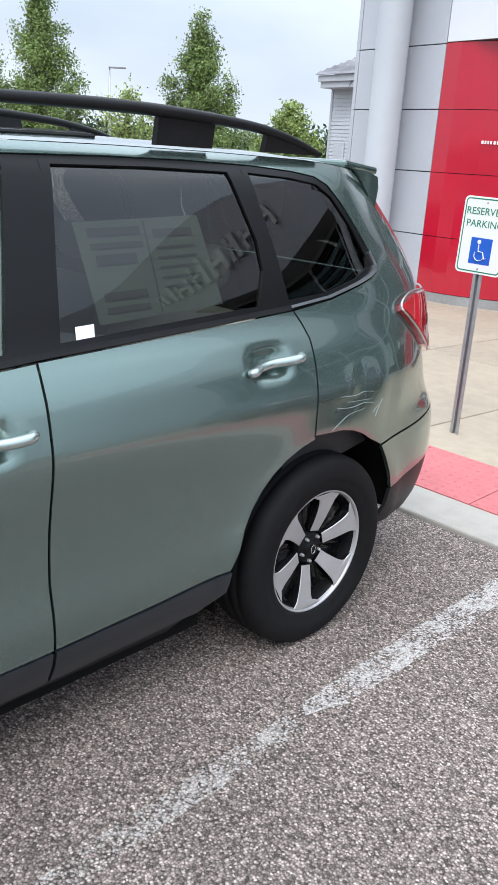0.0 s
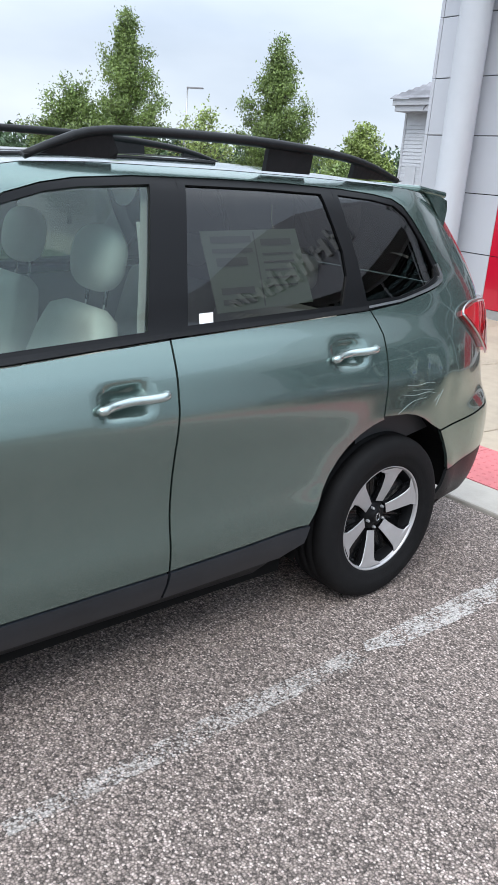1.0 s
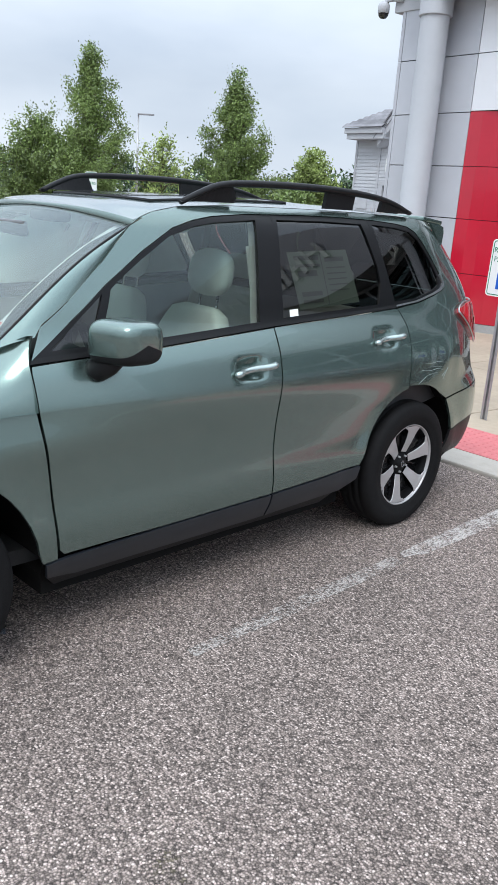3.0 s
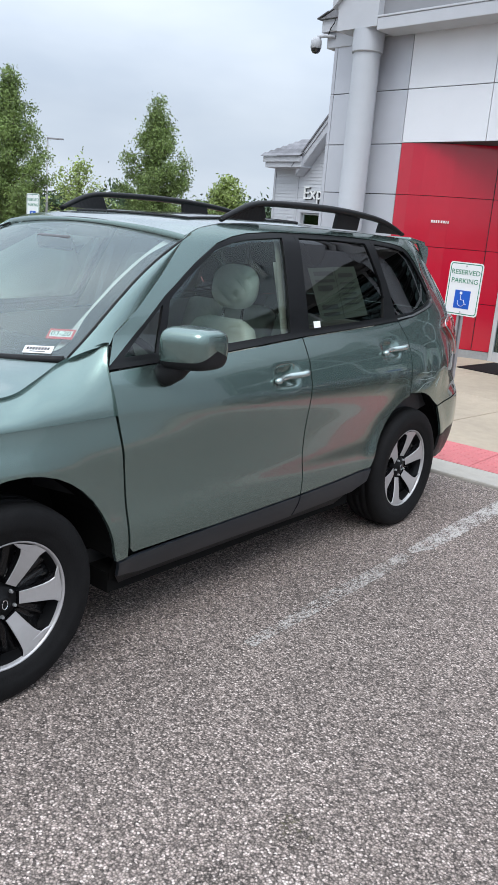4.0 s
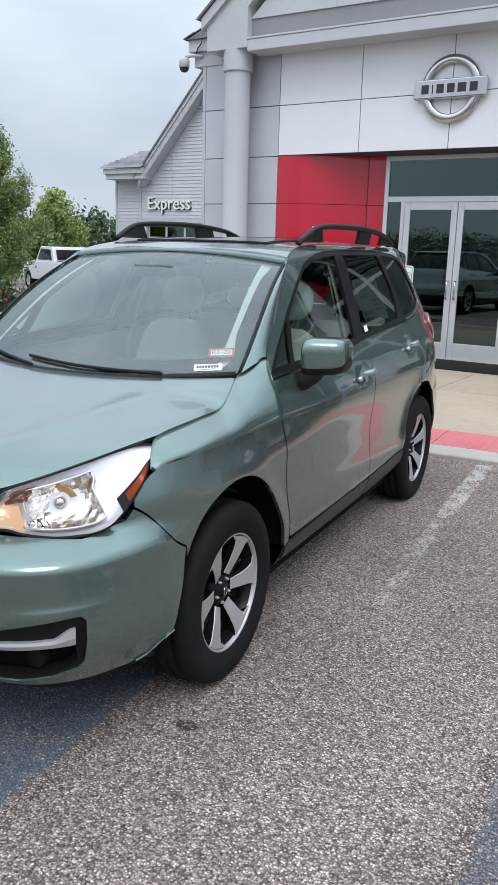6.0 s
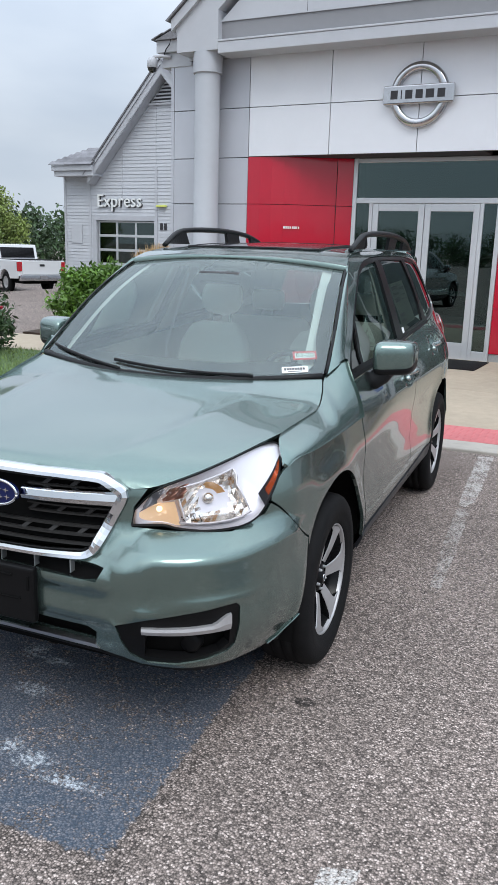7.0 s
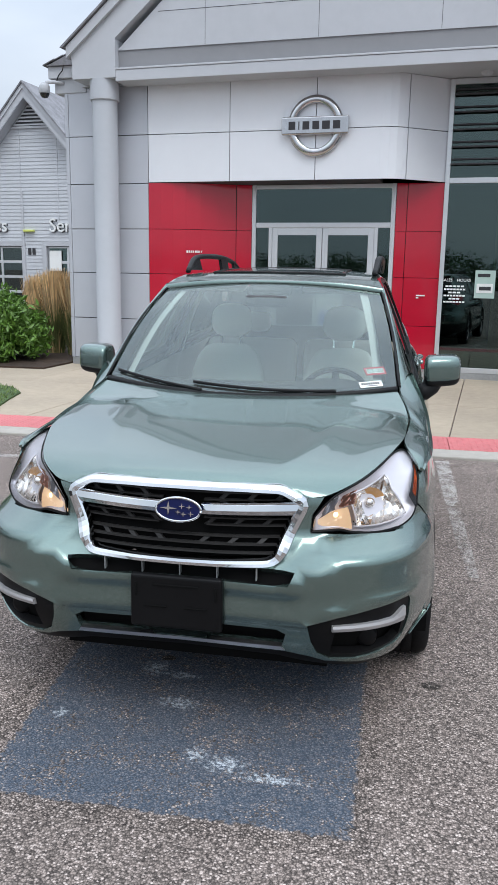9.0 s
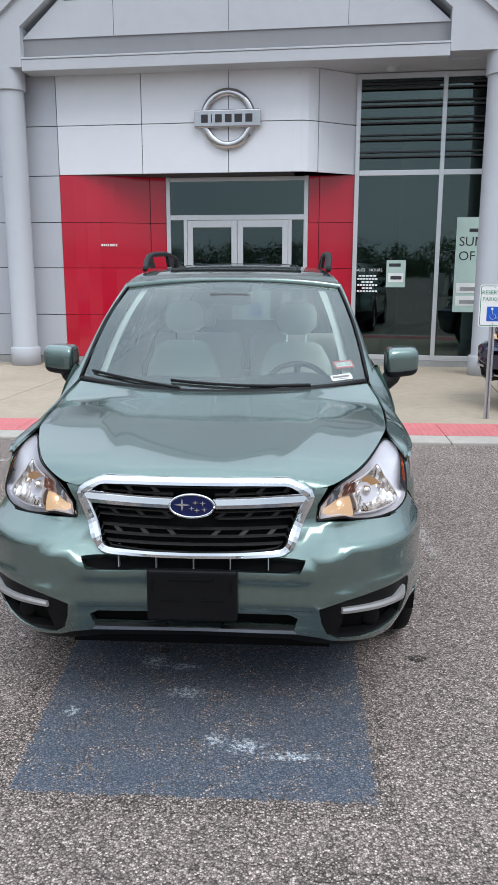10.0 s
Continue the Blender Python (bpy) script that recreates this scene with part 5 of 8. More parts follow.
PLAN = spline([(0, -.985), (.15, -.978), (.3, -.953), (.45, -.91), (.58, -.845), (.69, -.755), (.778, -.64), (.836, -.50), (.866, -.33),
               (.878, -.15), (.885, .1), (.886, .5), (.886, 1.0), (.887, 1.6), (.889, 2.2), (.889, 2.64), (.880, 2.9), (.86, 3.1),
               (.825, 3.28), (.765, 3.43), (.67, 3.535), (.5, 3.6), (.25, 3.625), (0, 3.63)], 40)
RUN = np.concatenate([[0], np.cumsum(np.linalg.norm(np.diff(PLAN, axis=0), axis=1))])
TANGENT = np.gradient(PLAN, RUN, axis=0)
TANGENT /= np.linalg.norm(TANGENT, axis=1)[:, None]
SIDE = spline(list(zip((.20, .26, .32, .38, .48, .6, .72, .84, .92, .98, 1.04, 1.10, 1.14, 1.18, 1.25, 1.4, 1.5, 1.56, 1.60, 1.63, 1.66),
                       (.106, .066, .034, .011, .002, .014, .015, .004, .005, .020, .043, .078, .104, .124, .151, .214, .258, .288, .321, .366, .446))), 12)
FRONT = spline([(.18, .14), (.22, .10), (.26, .06), (.32, .02), (.40, -.012), (.47, -.022), (.54, -.024), (.62, -.029), (.68, -.030), (.70, -.026), (.74, -.004), (.78, .003), (.85, .01), (.9, .03), (.97, .08), (1.05, .16)], 12)
REAR = spline([(.2, .12), (.25, .09), (.35, .03), (.5, 0), (.65, 0), (.72, .014), (.8, .048), (1.0, .086), (1.15, .12), (1.3, .19), (1.5, .33), (1.6, .43), (1.66, .52)], 12)


def at_x(x):
    i = int(np.argmax(PLAN[:, 0] >= x))
    return float(np.interp(x, PLAN[:i + 1, 0], RUN[:i + 1]))


def at_y(y):
    return float(np.interp(y, PLAN[:, 1], RUN))


def ease(a, b, x):
    t = np.clip((x - a) / (b - a), 0, 1)
    return t * t * (3 - 2 * t)


F0, F1, R0, R1 = at_x(.60), at_y(-.15), at_y(2.9), at_y(3.45)
BLUNT = spline([(0, .018), (.15, .030), (.30, .062), (.45, .106), (.58, .124), (.66, .122), (.72, .112), (.78, .094), (.84, .072), (.90, .056), (.98, .038), (1.08, .022), (1.18, .008), (1.3, 0), (1.5, 0)], 12)
HANDLES = ((1.44, .985), (2.375, 1.045))


def skin(s, z, off=0.0):
    """The body's outside at s along the plan curve (negative: the other flank) and height z, raised by off."""
    s, z = np.asarray(s, float), np.asarray(z, float)
    a, flank = np.abs(s), np.where(s < 0, -1.0, 1.0)
    cx, cy = np.interp(a, RUN, PLAN[:, 0]), np.interp(a, RUN, PLAN[:, 1])
    tx, ty = np.interp(a, RUN, TANGENT[:, 0]), np.interp(a, RUN, TANGENT[:, 1])
    wf, wr = 1 - ease(F0, F1, a), ease(R0, R1, a)
    ws = 1 - wf - wr
    o = wf * np.interp(z, FRONT[:, 0], FRONT[:, 1]) + ws * np.interp(z, SIDE[:, 0], SIDE[:, 1]) + wr * np.interp(z, REAR[:, 0], REAR[:, 1])
    for yc in (0.0, 2.64):
        d = np.hypot(cy - yc, z - .345)
        o = o - .014 * np.exp(-((d - .43) / .07) ** 2) * ws * (z < .95)
    for yc, zc in HANDLES:
        o = o + .034 * np.exp(-(((cy - yc + .015) / .072) ** 4 + ((z - zc + .002) / .040) ** 4))
    # dented rear quarter on the near flank
    o = o + np.where(s > 0, .007 * np.exp(-(((cy - 2.80) / .06) ** 2 + ((z - .93) / .07) ** 2)) + .005 * np.exp(-(((cy - 2.98) / .05) ** 2 + ((z - .86) / .09) ** 2))
                     + .006 * np.exp(-(((cy - 2.68) / .07) ** 2 + ((z - .86) / .02) ** 2)), 0)
    # raised brow over the fog lamp, and the winglet over the lower intake
    brow = np.interp(a, (.42, .50, .60, .74), (.480, .510, .534, .547))
    o = o - .010 * np.exp(-((z - brow) / .022) ** 2) * ease(.40, .48, a) * (1 - ease(.76, .90, a))
    o = o - .009 * np.exp(-((z - .458) / .014) ** 2) * (1 - ease(.40, .47, a))
    o = o - .007 * np.exp(-((z - .566) / .012) ** 2) * (1 - ease(.36, .42, a))
    # the blunt lower bumper stands out past the lamps, most at its corners
    out = np.interp(a, BLUNT[:, 0], BLUNT[:, 1])
    crease = .625 + .078 * ease(.30, .52, a)
    o = o - out * np.interp(z, (.20, .30, .46), (.78, .92, 1.0)) * (1 - ease(crease - .042, crease + .044, z))
    # the wing tops lean in beside the lamps and the hood
    o = o + .026 * ease(.76, .92, z) * (1 - ease(.35, 1.1, cy)) * ease(.75, .95, a)
    o = o - off
    return np.stack([flank * (cx - ty * o), cy + tx * o, z + 0 * o], -1)


def inside(x, y, poly):
    odd, j = False, len(poly) - 1
    for i in range(len(poly)):
        xi, yi = poly[i]
        xj, yj = poly[j]
        if (yi > y) != (yj > y) and x < (xj - xi) * (y - yi) / (yj - yi) + xi:
            odd = not odd
        j = i
    return odd


def cut_sheet(outline, holes, step):
    """A flat gridded sheet trimmed to outline, less the holes: points and faces."""
    xs, ys = [p[0] for p in outline], [p[1] for p in outline]
    nx, ny = max(1, math.ceil((max(xs) - min(xs)) / step)), max(1, math.ceil((max(ys) - min(ys)) / step))
    bm = bmesh.new()
    grid = [[bm.verts.new((min(xs) + (max(xs) - min(xs)) * i / nx, min(ys) + (max(ys) - min(ys)) * j / ny, 0)) for j in range(ny + 1)] for i in range(nx + 1)]
    for i in range(nx):
        for j in range(ny):
            bm.faces.new((grid[i][j], grid[i + 1][j], grid[i + 1][j + 1], grid[i][j + 1]))
    for loop in [outline] + list(holes):
        for (x0, y0), (x1, y1) in zip(loop, loop[1:] + loop[:1]):
            d = math.hypot(x1 - x0, y1 - y0)
            if d < 1e-6:
                continue
            ax, bx, ay, by = min(x0, x1) - 1e-4, max(x0, x1) + 1e-4, min(y0, y1) - 1e-4, max(y0, y1) + 1e-4
            near = []
            for f in bm.faces:
                fx = [v.co.x for v in f.verts]
                fy = [v.co.y for v in f.verts]
                if max(fx) >= ax and min(fx) <= bx and max(fy) >= ay and min(fy) <= by:
                    near.append(f)
            geom = list(near) + list({e for f in near for e in f.edges}) + list({v for f in near for v in f.verts})
            bmesh.ops.bisect_plane(bm, geom=geom, dist=1e-5, plane_co=(x0, y0, 0), plane_no=(-(y1 - y0) / d, (x1 - x0) / d, 0))
    drop = []
    for f in bm.faces:
        c = f.calc_center_median()
        if not inside(c.x, c.y, outline) or any(inside(c.x, c.y, h) for h in holes):
            drop.append(f)
    bmesh.ops.delete(bm, geom=drop, context="FACES")
    bmesh.ops.remove_doubles(bm, verts=bm.verts[:], dist=1e-5)
    bm.verts.index_update()
    pts = [(v.co.x, v.co.y) for v in bm.verts]
    faces = [[v.index for v in f.verts] for f in bm.faces]
    rim = [(e.verts[0].index, e.verts[1].index) for e in bm.edges if len(e.link_faces) == 1]
    bm.free()
    return pts, faces, rim


def shrink(poly, gap):
    """Move an outline inwards by gap."""
    area = sum(x0 * y1 - x1 * y0 for (x0, y0), (x1, y1) in zip(poly, poly[1:] + poly[:1]))
    sign, out = (1 if area > 0 else -1), []
    for i, (x, y) in enumerate(poly):
        a, b = Vector((x - poly[i - 1][0], y - poly[i - 1][1])), Vector((poly[(i + 1) % len(poly)][0] - x, poly[(i + 1) % len(poly)][1] - y))
        if a.length < 1e-7 or b.length < 1e-7:
            out.append((x, y))
            continue
        a.normalize(), b.normalize()
        na, nb = Vector((-a.y, a.x)) * sign, Vector((-b.y, b.x)) * sign
        m = na + nb
        m = m / max(m.length_squared / 2, 0.35)
        out.append((x + m.x * gap, y + m.y * gap))
    return out


def mesh_from(name, pts, faces, rim, mapping, mat, parent, label="", off=0.0, flange=0.014, flip=False):
    """Lay a cut sheet on a mapping (u, v, off) -> place, with true normals and a returned edge."""
    uv = np.array(pts)
    e = 2e-3
    P = mapping(uv[:, 0], uv[:, 1], off)
    du = mapping(uv[:, 0] + e, uv[:, 1], off) - mapping(uv[:, 0] - e, uv[:, 1], off)
    dv = mapping(uv[:, 0], uv[:, 1] + e, off) - mapping(uv[:, 0], uv[:, 1] - e, off)
    N = np.cross(du, dv)
    N /= np.linalg.norm(N, axis=1)[:, None] + 1e-12
    if flip:
        N = -N
        faces = [f[::-1] for f in faces]
    co, nr, fs = [tuple(p) for p in P], [tuple(n) for n in N], [list(f) for f in faces]
    if flange:
        # the rim turned inwards, with side-facing normals
        owner = {}
        for f in faces:
            for a, b in zip(f, f[1:] + f[:1]):
                owner[(a, b)] = True
        for a, b in rim:
            if (a, b) not in owner:
                a, b = b, a
            d = P[b] - P[a]
            side = np.cross(d, N[a])
            side /= np.linalg.norm(side) + 1e-12
            k = len(co)
            for q, inn in ((a, 0), (b, 0), (b, 1), (a, 1)):
                co.append(tuple(P[q] - N[q] * flange * inn))
                nr.append(tuple(side))
            fs.append([k + 1, k, k + 3, k + 2])
    me = bpy.data.meshes.new(name)
    me.from_pydata(co, [], fs)
    me.update()
    me.materials.append(MAT[mat])
    me.polygons.foreach_set("use_smooth", [True] * len(me.polygons))
    me.normals_split_custom_set_from_vertices(nr)
    ob = new(name, me)
    ob.parent = parent
    ob.matrix_parent_inverse = parent.matrix_basis.inverted()
    if label:
        tagged(ob, label)
    return ob


def panel(name, outline, mat, parent, holes=(), step=0.045, off=0.0, gap=0.0022, flange=0.014, label="", flanks=(1, -1), both=False):
    """A body panel in (s, z); both: the outline already spans both flanks."""
    sheet = cut_sheet(shrink(outline, gap), [shrink(h, -gap) for h in holes], step)
    if both:
        return [mesh_from(name, *sheet, skin, mat, parent, label, off, flange)]
    return [mesh_from(name, *sheet, (lambda u, v, o, k=k: skin(u * k, v, o)), mat, parent, label, off, flange, flip=(k < 0)) for k in flanks]


def Y(pts):
    """(y, z) pairs on the flank to (s, z)."""
    return [(at_y(y), z) for y, z in pts]


def patch(name, fn, nu, nv, mat, parent, label="", flip=False, thick=0.0):
    """A gridded surface fn(u, v) with u, v in 0..1."""
    pts = [(i / nu, j / nv) for i in range(nu + 1) for j in range(nv + 1)]
    faces = [[i * (nv + 1) + j, (i + 1) * (nv + 1) + j, (i + 1) * (nv + 1) + j + 1, i * (nv + 1) + j + 1] for i in range(nu) for j in range(nv)]
    rim = []
    for i in range(nu):
        rim += [(i * (nv + 1), (i + 1) * (nv + 1)), (i * (nv + 1) + nv, (i + 1) * (nv + 1) + nv)]
    for j in range(nv):
        rim += [(j, j + 1), (nu * (nv + 1) + j, nu * (nv + 1) + j + 1)]

    def mapping(u, v, off):
        return np.array([fn(float(a), float(b)) for a, b in zip(u, v)])
    return mesh_from(name, pts, faces, rim, mapping, mat, parent, label, 0.0, thick, flip)


def arc(yc, zc, r, a0, a1, n):
    return [(yc + r * math.cos(math.radians(a0 + (a1 - a0) * k / n)), zc + r * math.sin(math.radians(a0 + (a1 - a0) * k / n))) for k in range(n + 1)]


FRONT_ARCH = arc(0.015, .372, .413, 155, -2, 18)      # from the bumper over the top to the sill
REAR_ARCH = arc(2.618, .382, .411, 173, 10, 18)
DLO_TOP = [(.423, 1.082), (.60, 1.195), (.79, 1.318), (.87, 1.362), (1.02, 1.45), (1.18, 1.53), (1.29, 1.560), (1.4, 1.578), (1.6, 1.593), (1.95, 1.600), (2.24, 1.600), (2.5, 1.594), (2.68, 1.583),
           (2.79, 1.570), (2.85, 1.545), (2.90, 1.495), (2.97, 1.405), (3.02, 1.33), (3.042, 1.285), (3.03, 1.262)]
DLO_BOTTOM = [(2.99, 1.247), (2.90, 1.228), (2.72, 1.196), (2.53, 1.178), (2.23, 1.163), (1.62, 1.138), (1.0, 1.102), (.69, 1.088), (.43, 1.076)]
ROOF_EDGE = [(3.13, 1.598), (2.95, 1.612), (2.8, 1.62), (2.4, 1.628), (2.0, 1.63), (1.5, 1.625), (1.25, 1.612), (1.1, 1.588), (1.0, 1.555)]


def hood_point(u, v):
    """u -1..1 across, v 0..1 from the nose to the cowl."""
    e, c = HOOD_EDGE[int(v * 60)], HOOD_MID[int(v * 60)]
    a = abs(u)
    crease = 0.55 + 0.10 * v
    ridge = .0055 * math.exp(-((a - crease) / .065) ** 2) * math.sin(math.pi * min(1, max(0, v * 0.94 + .03)))
    dip = -.003 * math.exp(-((a - crease - .2) / .10) ** 2) * math.sin(math.pi * v)
    return (u * e[0], c[1] + (e[1] - c[1]) * a ** 2.2, c[2] + (e[2] - c[2]) * a ** 2.6 + ridge + dip)


HOOD_EDGE = resample([(.425, -.905, .862), (.50, -.865, .872), (.60, -.75, .908), (.68, -.55, .943), (.735, -.33, .973), (.752, -.1, .994), (.756, .04, 1.006), (.738, .13, 1.040), (.705, .22, 1.078)], 61)
HOOD_MID = resample([(0, -.952, .910), (0, -.90, .935), (0, -.75, .962), (0, -.5, .995), (0, -.2, 1.028), (0, .03, 1.058), (0, .06, 1.064)], 61)


def windshield_point(u, v):
    a = abs(u)
    b = np.array((u * .70, .055 + .20 * a ** 2, 1.058 + .034 * a ** 2))
    t = np.array((u * .575, .965 + .085 * a ** 2, 1.578 - .022 * a ** 2))
    p = b + (t - b) * v
    bow = .035 * math.sin(math.pi * v)
    return (p[0] * (1 + .012 * math.sin(math.pi * v)), p[1] - bow * .5, p[2] + bow * .9)


def roof_point(u, v):
    """u -1..1 across, v 0 (windshield) to 1 (tailgate)."""
    y = 1.0 + (3.13 - 1.0) * v
    ze = float(np.interp(y, [p[0] for p in ROOF_EDGE[::-1]], [p[1] for p in ROOF_EDGE[::-1]]))
    e = skin(at_y(y), ze)
    zc = float(np.interp(y, ROOF_MID[:, 0], ROOF_MID[:, 1]))
    a = abs(u)
    front = -.045 * (1 - a ** 2) * (1 - v) ** 6
    return (u * e[0], e[1] + front, zc + (e[2] - zc) * a ** 2.8)


ROOF_MID = spline([(1.0, 1.588), (1.15, 1.615), (1.4, 1.637), (1.8, 1.652), (2.3, 1.655), (2.8, 1.642), (3.13, 1.622)])


def lamp_point(u, v):
    """Headlamp glass: u from the nose to the tip along the lamp, v from its lower to its upper edge."""
    lo, hi = LAMP_LOW[int(u * 40)], LAMP_HIGH[int(u * 40)]
    p = lo + (hi - lo) * v
    out = np.array((.55, -.75, .25))
    return tuple(p + out * .022 * math.sin(math.pi * v) * max(0.0, math.sin(math.pi * min(1, u * .92 + .08))) ** .5)


LAMP_LOW = resample([(.440, -.922, .750), (.49, -.903, .752), (.535, -.882, .752), (.575, -.860, .739), (.65, -.812, .728), (.72, -.752, .731), (.765, -.703, .748), (.787, -.668, .778), (.795, -.60, .825), (.794, -.52, .872), (.785, -.45, .912), (.768, -.392, .940)], 41)
LAMP_HIGH = resample([(.447, -.915, .800), (.505, -.880, .862), (.60, -.765, .902), (.655, -.64, .925), (.695, -.515, .943), (.732, -.412, .950), (.764, -.388, .943)], 41)


def wheel(car, yc, flank, turn):
    """Tyre, rim, spokes, hub and nuts, the axle across the car."""
    hub = Matrix.Translation((flank * .7725, yc, .345)) @ Matrix.Rotation(math.radians(90 * flank), 4, "Y")
    bm = bmesh.new()
    prof = [(.222, -.10), (.235, -.108), (.27, -.113), (.31, -.112), (.332, -.102), (.343, -.085), (.347, -.05), (.341, -.047), (.341, -.041), (.348, -.038), (.348, -.004), (.342, -.002), (.342, .004), (.348, .006),
            (.348, .038), (.341, .041), (.341, .047), (.347, .05), (.344, .080), (.337, .096), (.326, .106), (.312, .1115), (.29, .1135), (.270, .1135), (.267, .1115), (.245, .109), (.230, .102), (.224, .095)]
    lathe(bm, prof, hub, 72, closed=True)
    w = part("wheel", bm, "rubber", car, "black tyre on a two-tone alloy wheel", smooth=True)
    bm = bmesh.new()
    lathe(bm, [(.224, -.09), (.216, -.08), (.207, -.05), (.200, .02), (.206, .06), (.2165, .086)], hub, 64)
    part("barrel", bm, "frame_black", w, "black rim barrel", smooth=True)
    bm = bmesh.new()
    lathe(bm, [(.2145, .082), (.2175, .0925), (.2200, .0965), (.2230, .0980), (.2255, .0970), (.2262, .092), (.223, .086)], hub, 72)
    part("rim_lip", bm, "alloy", w, "bright machined rim edge", smooth=True)
    for k in range(6):
        a = math.radians(90 + 60 * k + turn)
        m = hub @ Matrix.Rotation(a, 4, "Z")
        bm = bmesh.new()
        # a blade, narrow at the hub, with one straight side and one that flares into the rim
        rows = [(.064, .0225, .0225, .060), (.09, .0245, .025, .067), (.12, .0275, .029, .075), (.15, .031, .034, .081), (.172, .034, .040, .085), (.188, .037, .049, .0875), (.200, .041, .064, .0895), (.209, .046, .079, .0905), (.2165, .052, .090, .0910)]
        top = [[bm.verts.new(m @ Vector((math.sqrt(max(1e-6, r * r - (s * (wa if s < 0 else wb)) ** 2)) if r > .19 else r, s * (wa if s < 0 else wb), h + (0.0 if abs(s) < 1 else -.0025)))) for s in (-1, -.94, 0, .94, 1)] for r, wa, wb, h in rows]
        low = [[bm.verts.new(m @ Vector((r - .002, s * .86 * (wa if s < 0 else wb), h - .040))) for s in (-1, 1)] for r, wa, wb, h in rows]
        for i in range(len(rows) - 1):
            for j in range(4):
                bm.faces.new((top[i][j], top[i + 1][j], top[i + 1][j + 1], top[i][j + 1])).material_index = 0
            bm.faces.new((low[i][0], low[i + 1][0], top[i + 1][0], top[i][0])).material_index = 1
            bm.faces.new((top[i][4], top[i + 1][4], low[i + 1][1], low[i][1])).material_index = 1
        bm.faces.new((top[0][0], top[0][1], top[0][2], top[0][3], top[0][4], low[0][1], low[0][0])).material_index = 1
        bmesh.ops.recalc_face_normals(bm, faces=bm.faces[:])
        part("spoke", bm, "alloy", w, "machined silver spoke with black sides").data.materials.append(MAT["gloss_black"])
        # recessed black web between two blades, with a raised rib
        m2 = hub @ Matrix.Rotation(a + math.radians(30), 4, "Z")
        bm = bmesh.new()
        rows = [(.060, .022, .046), (.10, .030, .046), (.15, .046, .048), (.19, .062, .050), (.207, .074, .052)]
        grid = [[bm.verts.new(m2 @ Vector((r, q * wv, h - .018 * (1 - q * q) + (.010 if q == 0 else 0)))) for q in (-1, -.5, -.12, 0, .12, .5, 1)] for r, wv, h in rows]
        for ga, gb in zip(grid, grid[1:]):
            for j in range(6):
                bm.faces.new((ga[j], gb[j], gb[j + 1], ga[j + 1]))
        bmesh.ops.solidify(bm, geom=bm.faces[:], thickness=.004)
        part("pocket_web", bm, "gloss_black", w, "black recessed web", smooth=True)
    bm = bmesh.new()
    lathe(bm, [(.0, .072), (.018, .072), (.027, .069), (.030, .060), (.052, .058), (.060, .050), (.066, .03)], hub, 32)
    part("hub", bm, "matt_black", w, "black hub with centre cap", smooth=True)
    bm = bmesh.new()
    tube(bm, [hub @ Vector((.016 * math.cos(t), .010 * math.sin(t), .0735)) for t in [i * 2 * math.pi / 24 for i in range(25)]], .0017, 5)
    part("cap_ring", bm, "chrome", w, "chrome ring on the centre cap")
    for k in range(5):
        a = math.radians(90 + 72 * k + 50)
        bm = bmesh.new()
        lathe(bm, [(.0, .071), (.0045, .071), (.006, .067), (.0075, .05)], hub @ Matrix.Rotation(a, 4, "Z") @ Matrix.Translation((.047, 0, 0)), 8)
        part("lug_nut", bm, "steel", w)
    bm = bmesh.new()
    lathe(bm, [(.05, -.005), (.145, -.005), (.148, -.015), (.148, -.028)], hub, 40)
    part("brake_disc", bm, "satin", w, "steel brake disc")
    bm = bmesh.new()
    box(bm, (-.045, .07, -.05), (.045, .155, .022), hub @ Matrix.Rotation(math.radians(60), 4, "Z"), .012)
    part("brake_caliper", bm, "steel", w)
    return w


def mirrored(fn):
    """fn for the near flank, and its mirror image for the far one."""
    return ((1, fn), (-1, lambda u, v: (-fn(u, v)[0], *fn(u, v)[1:])))


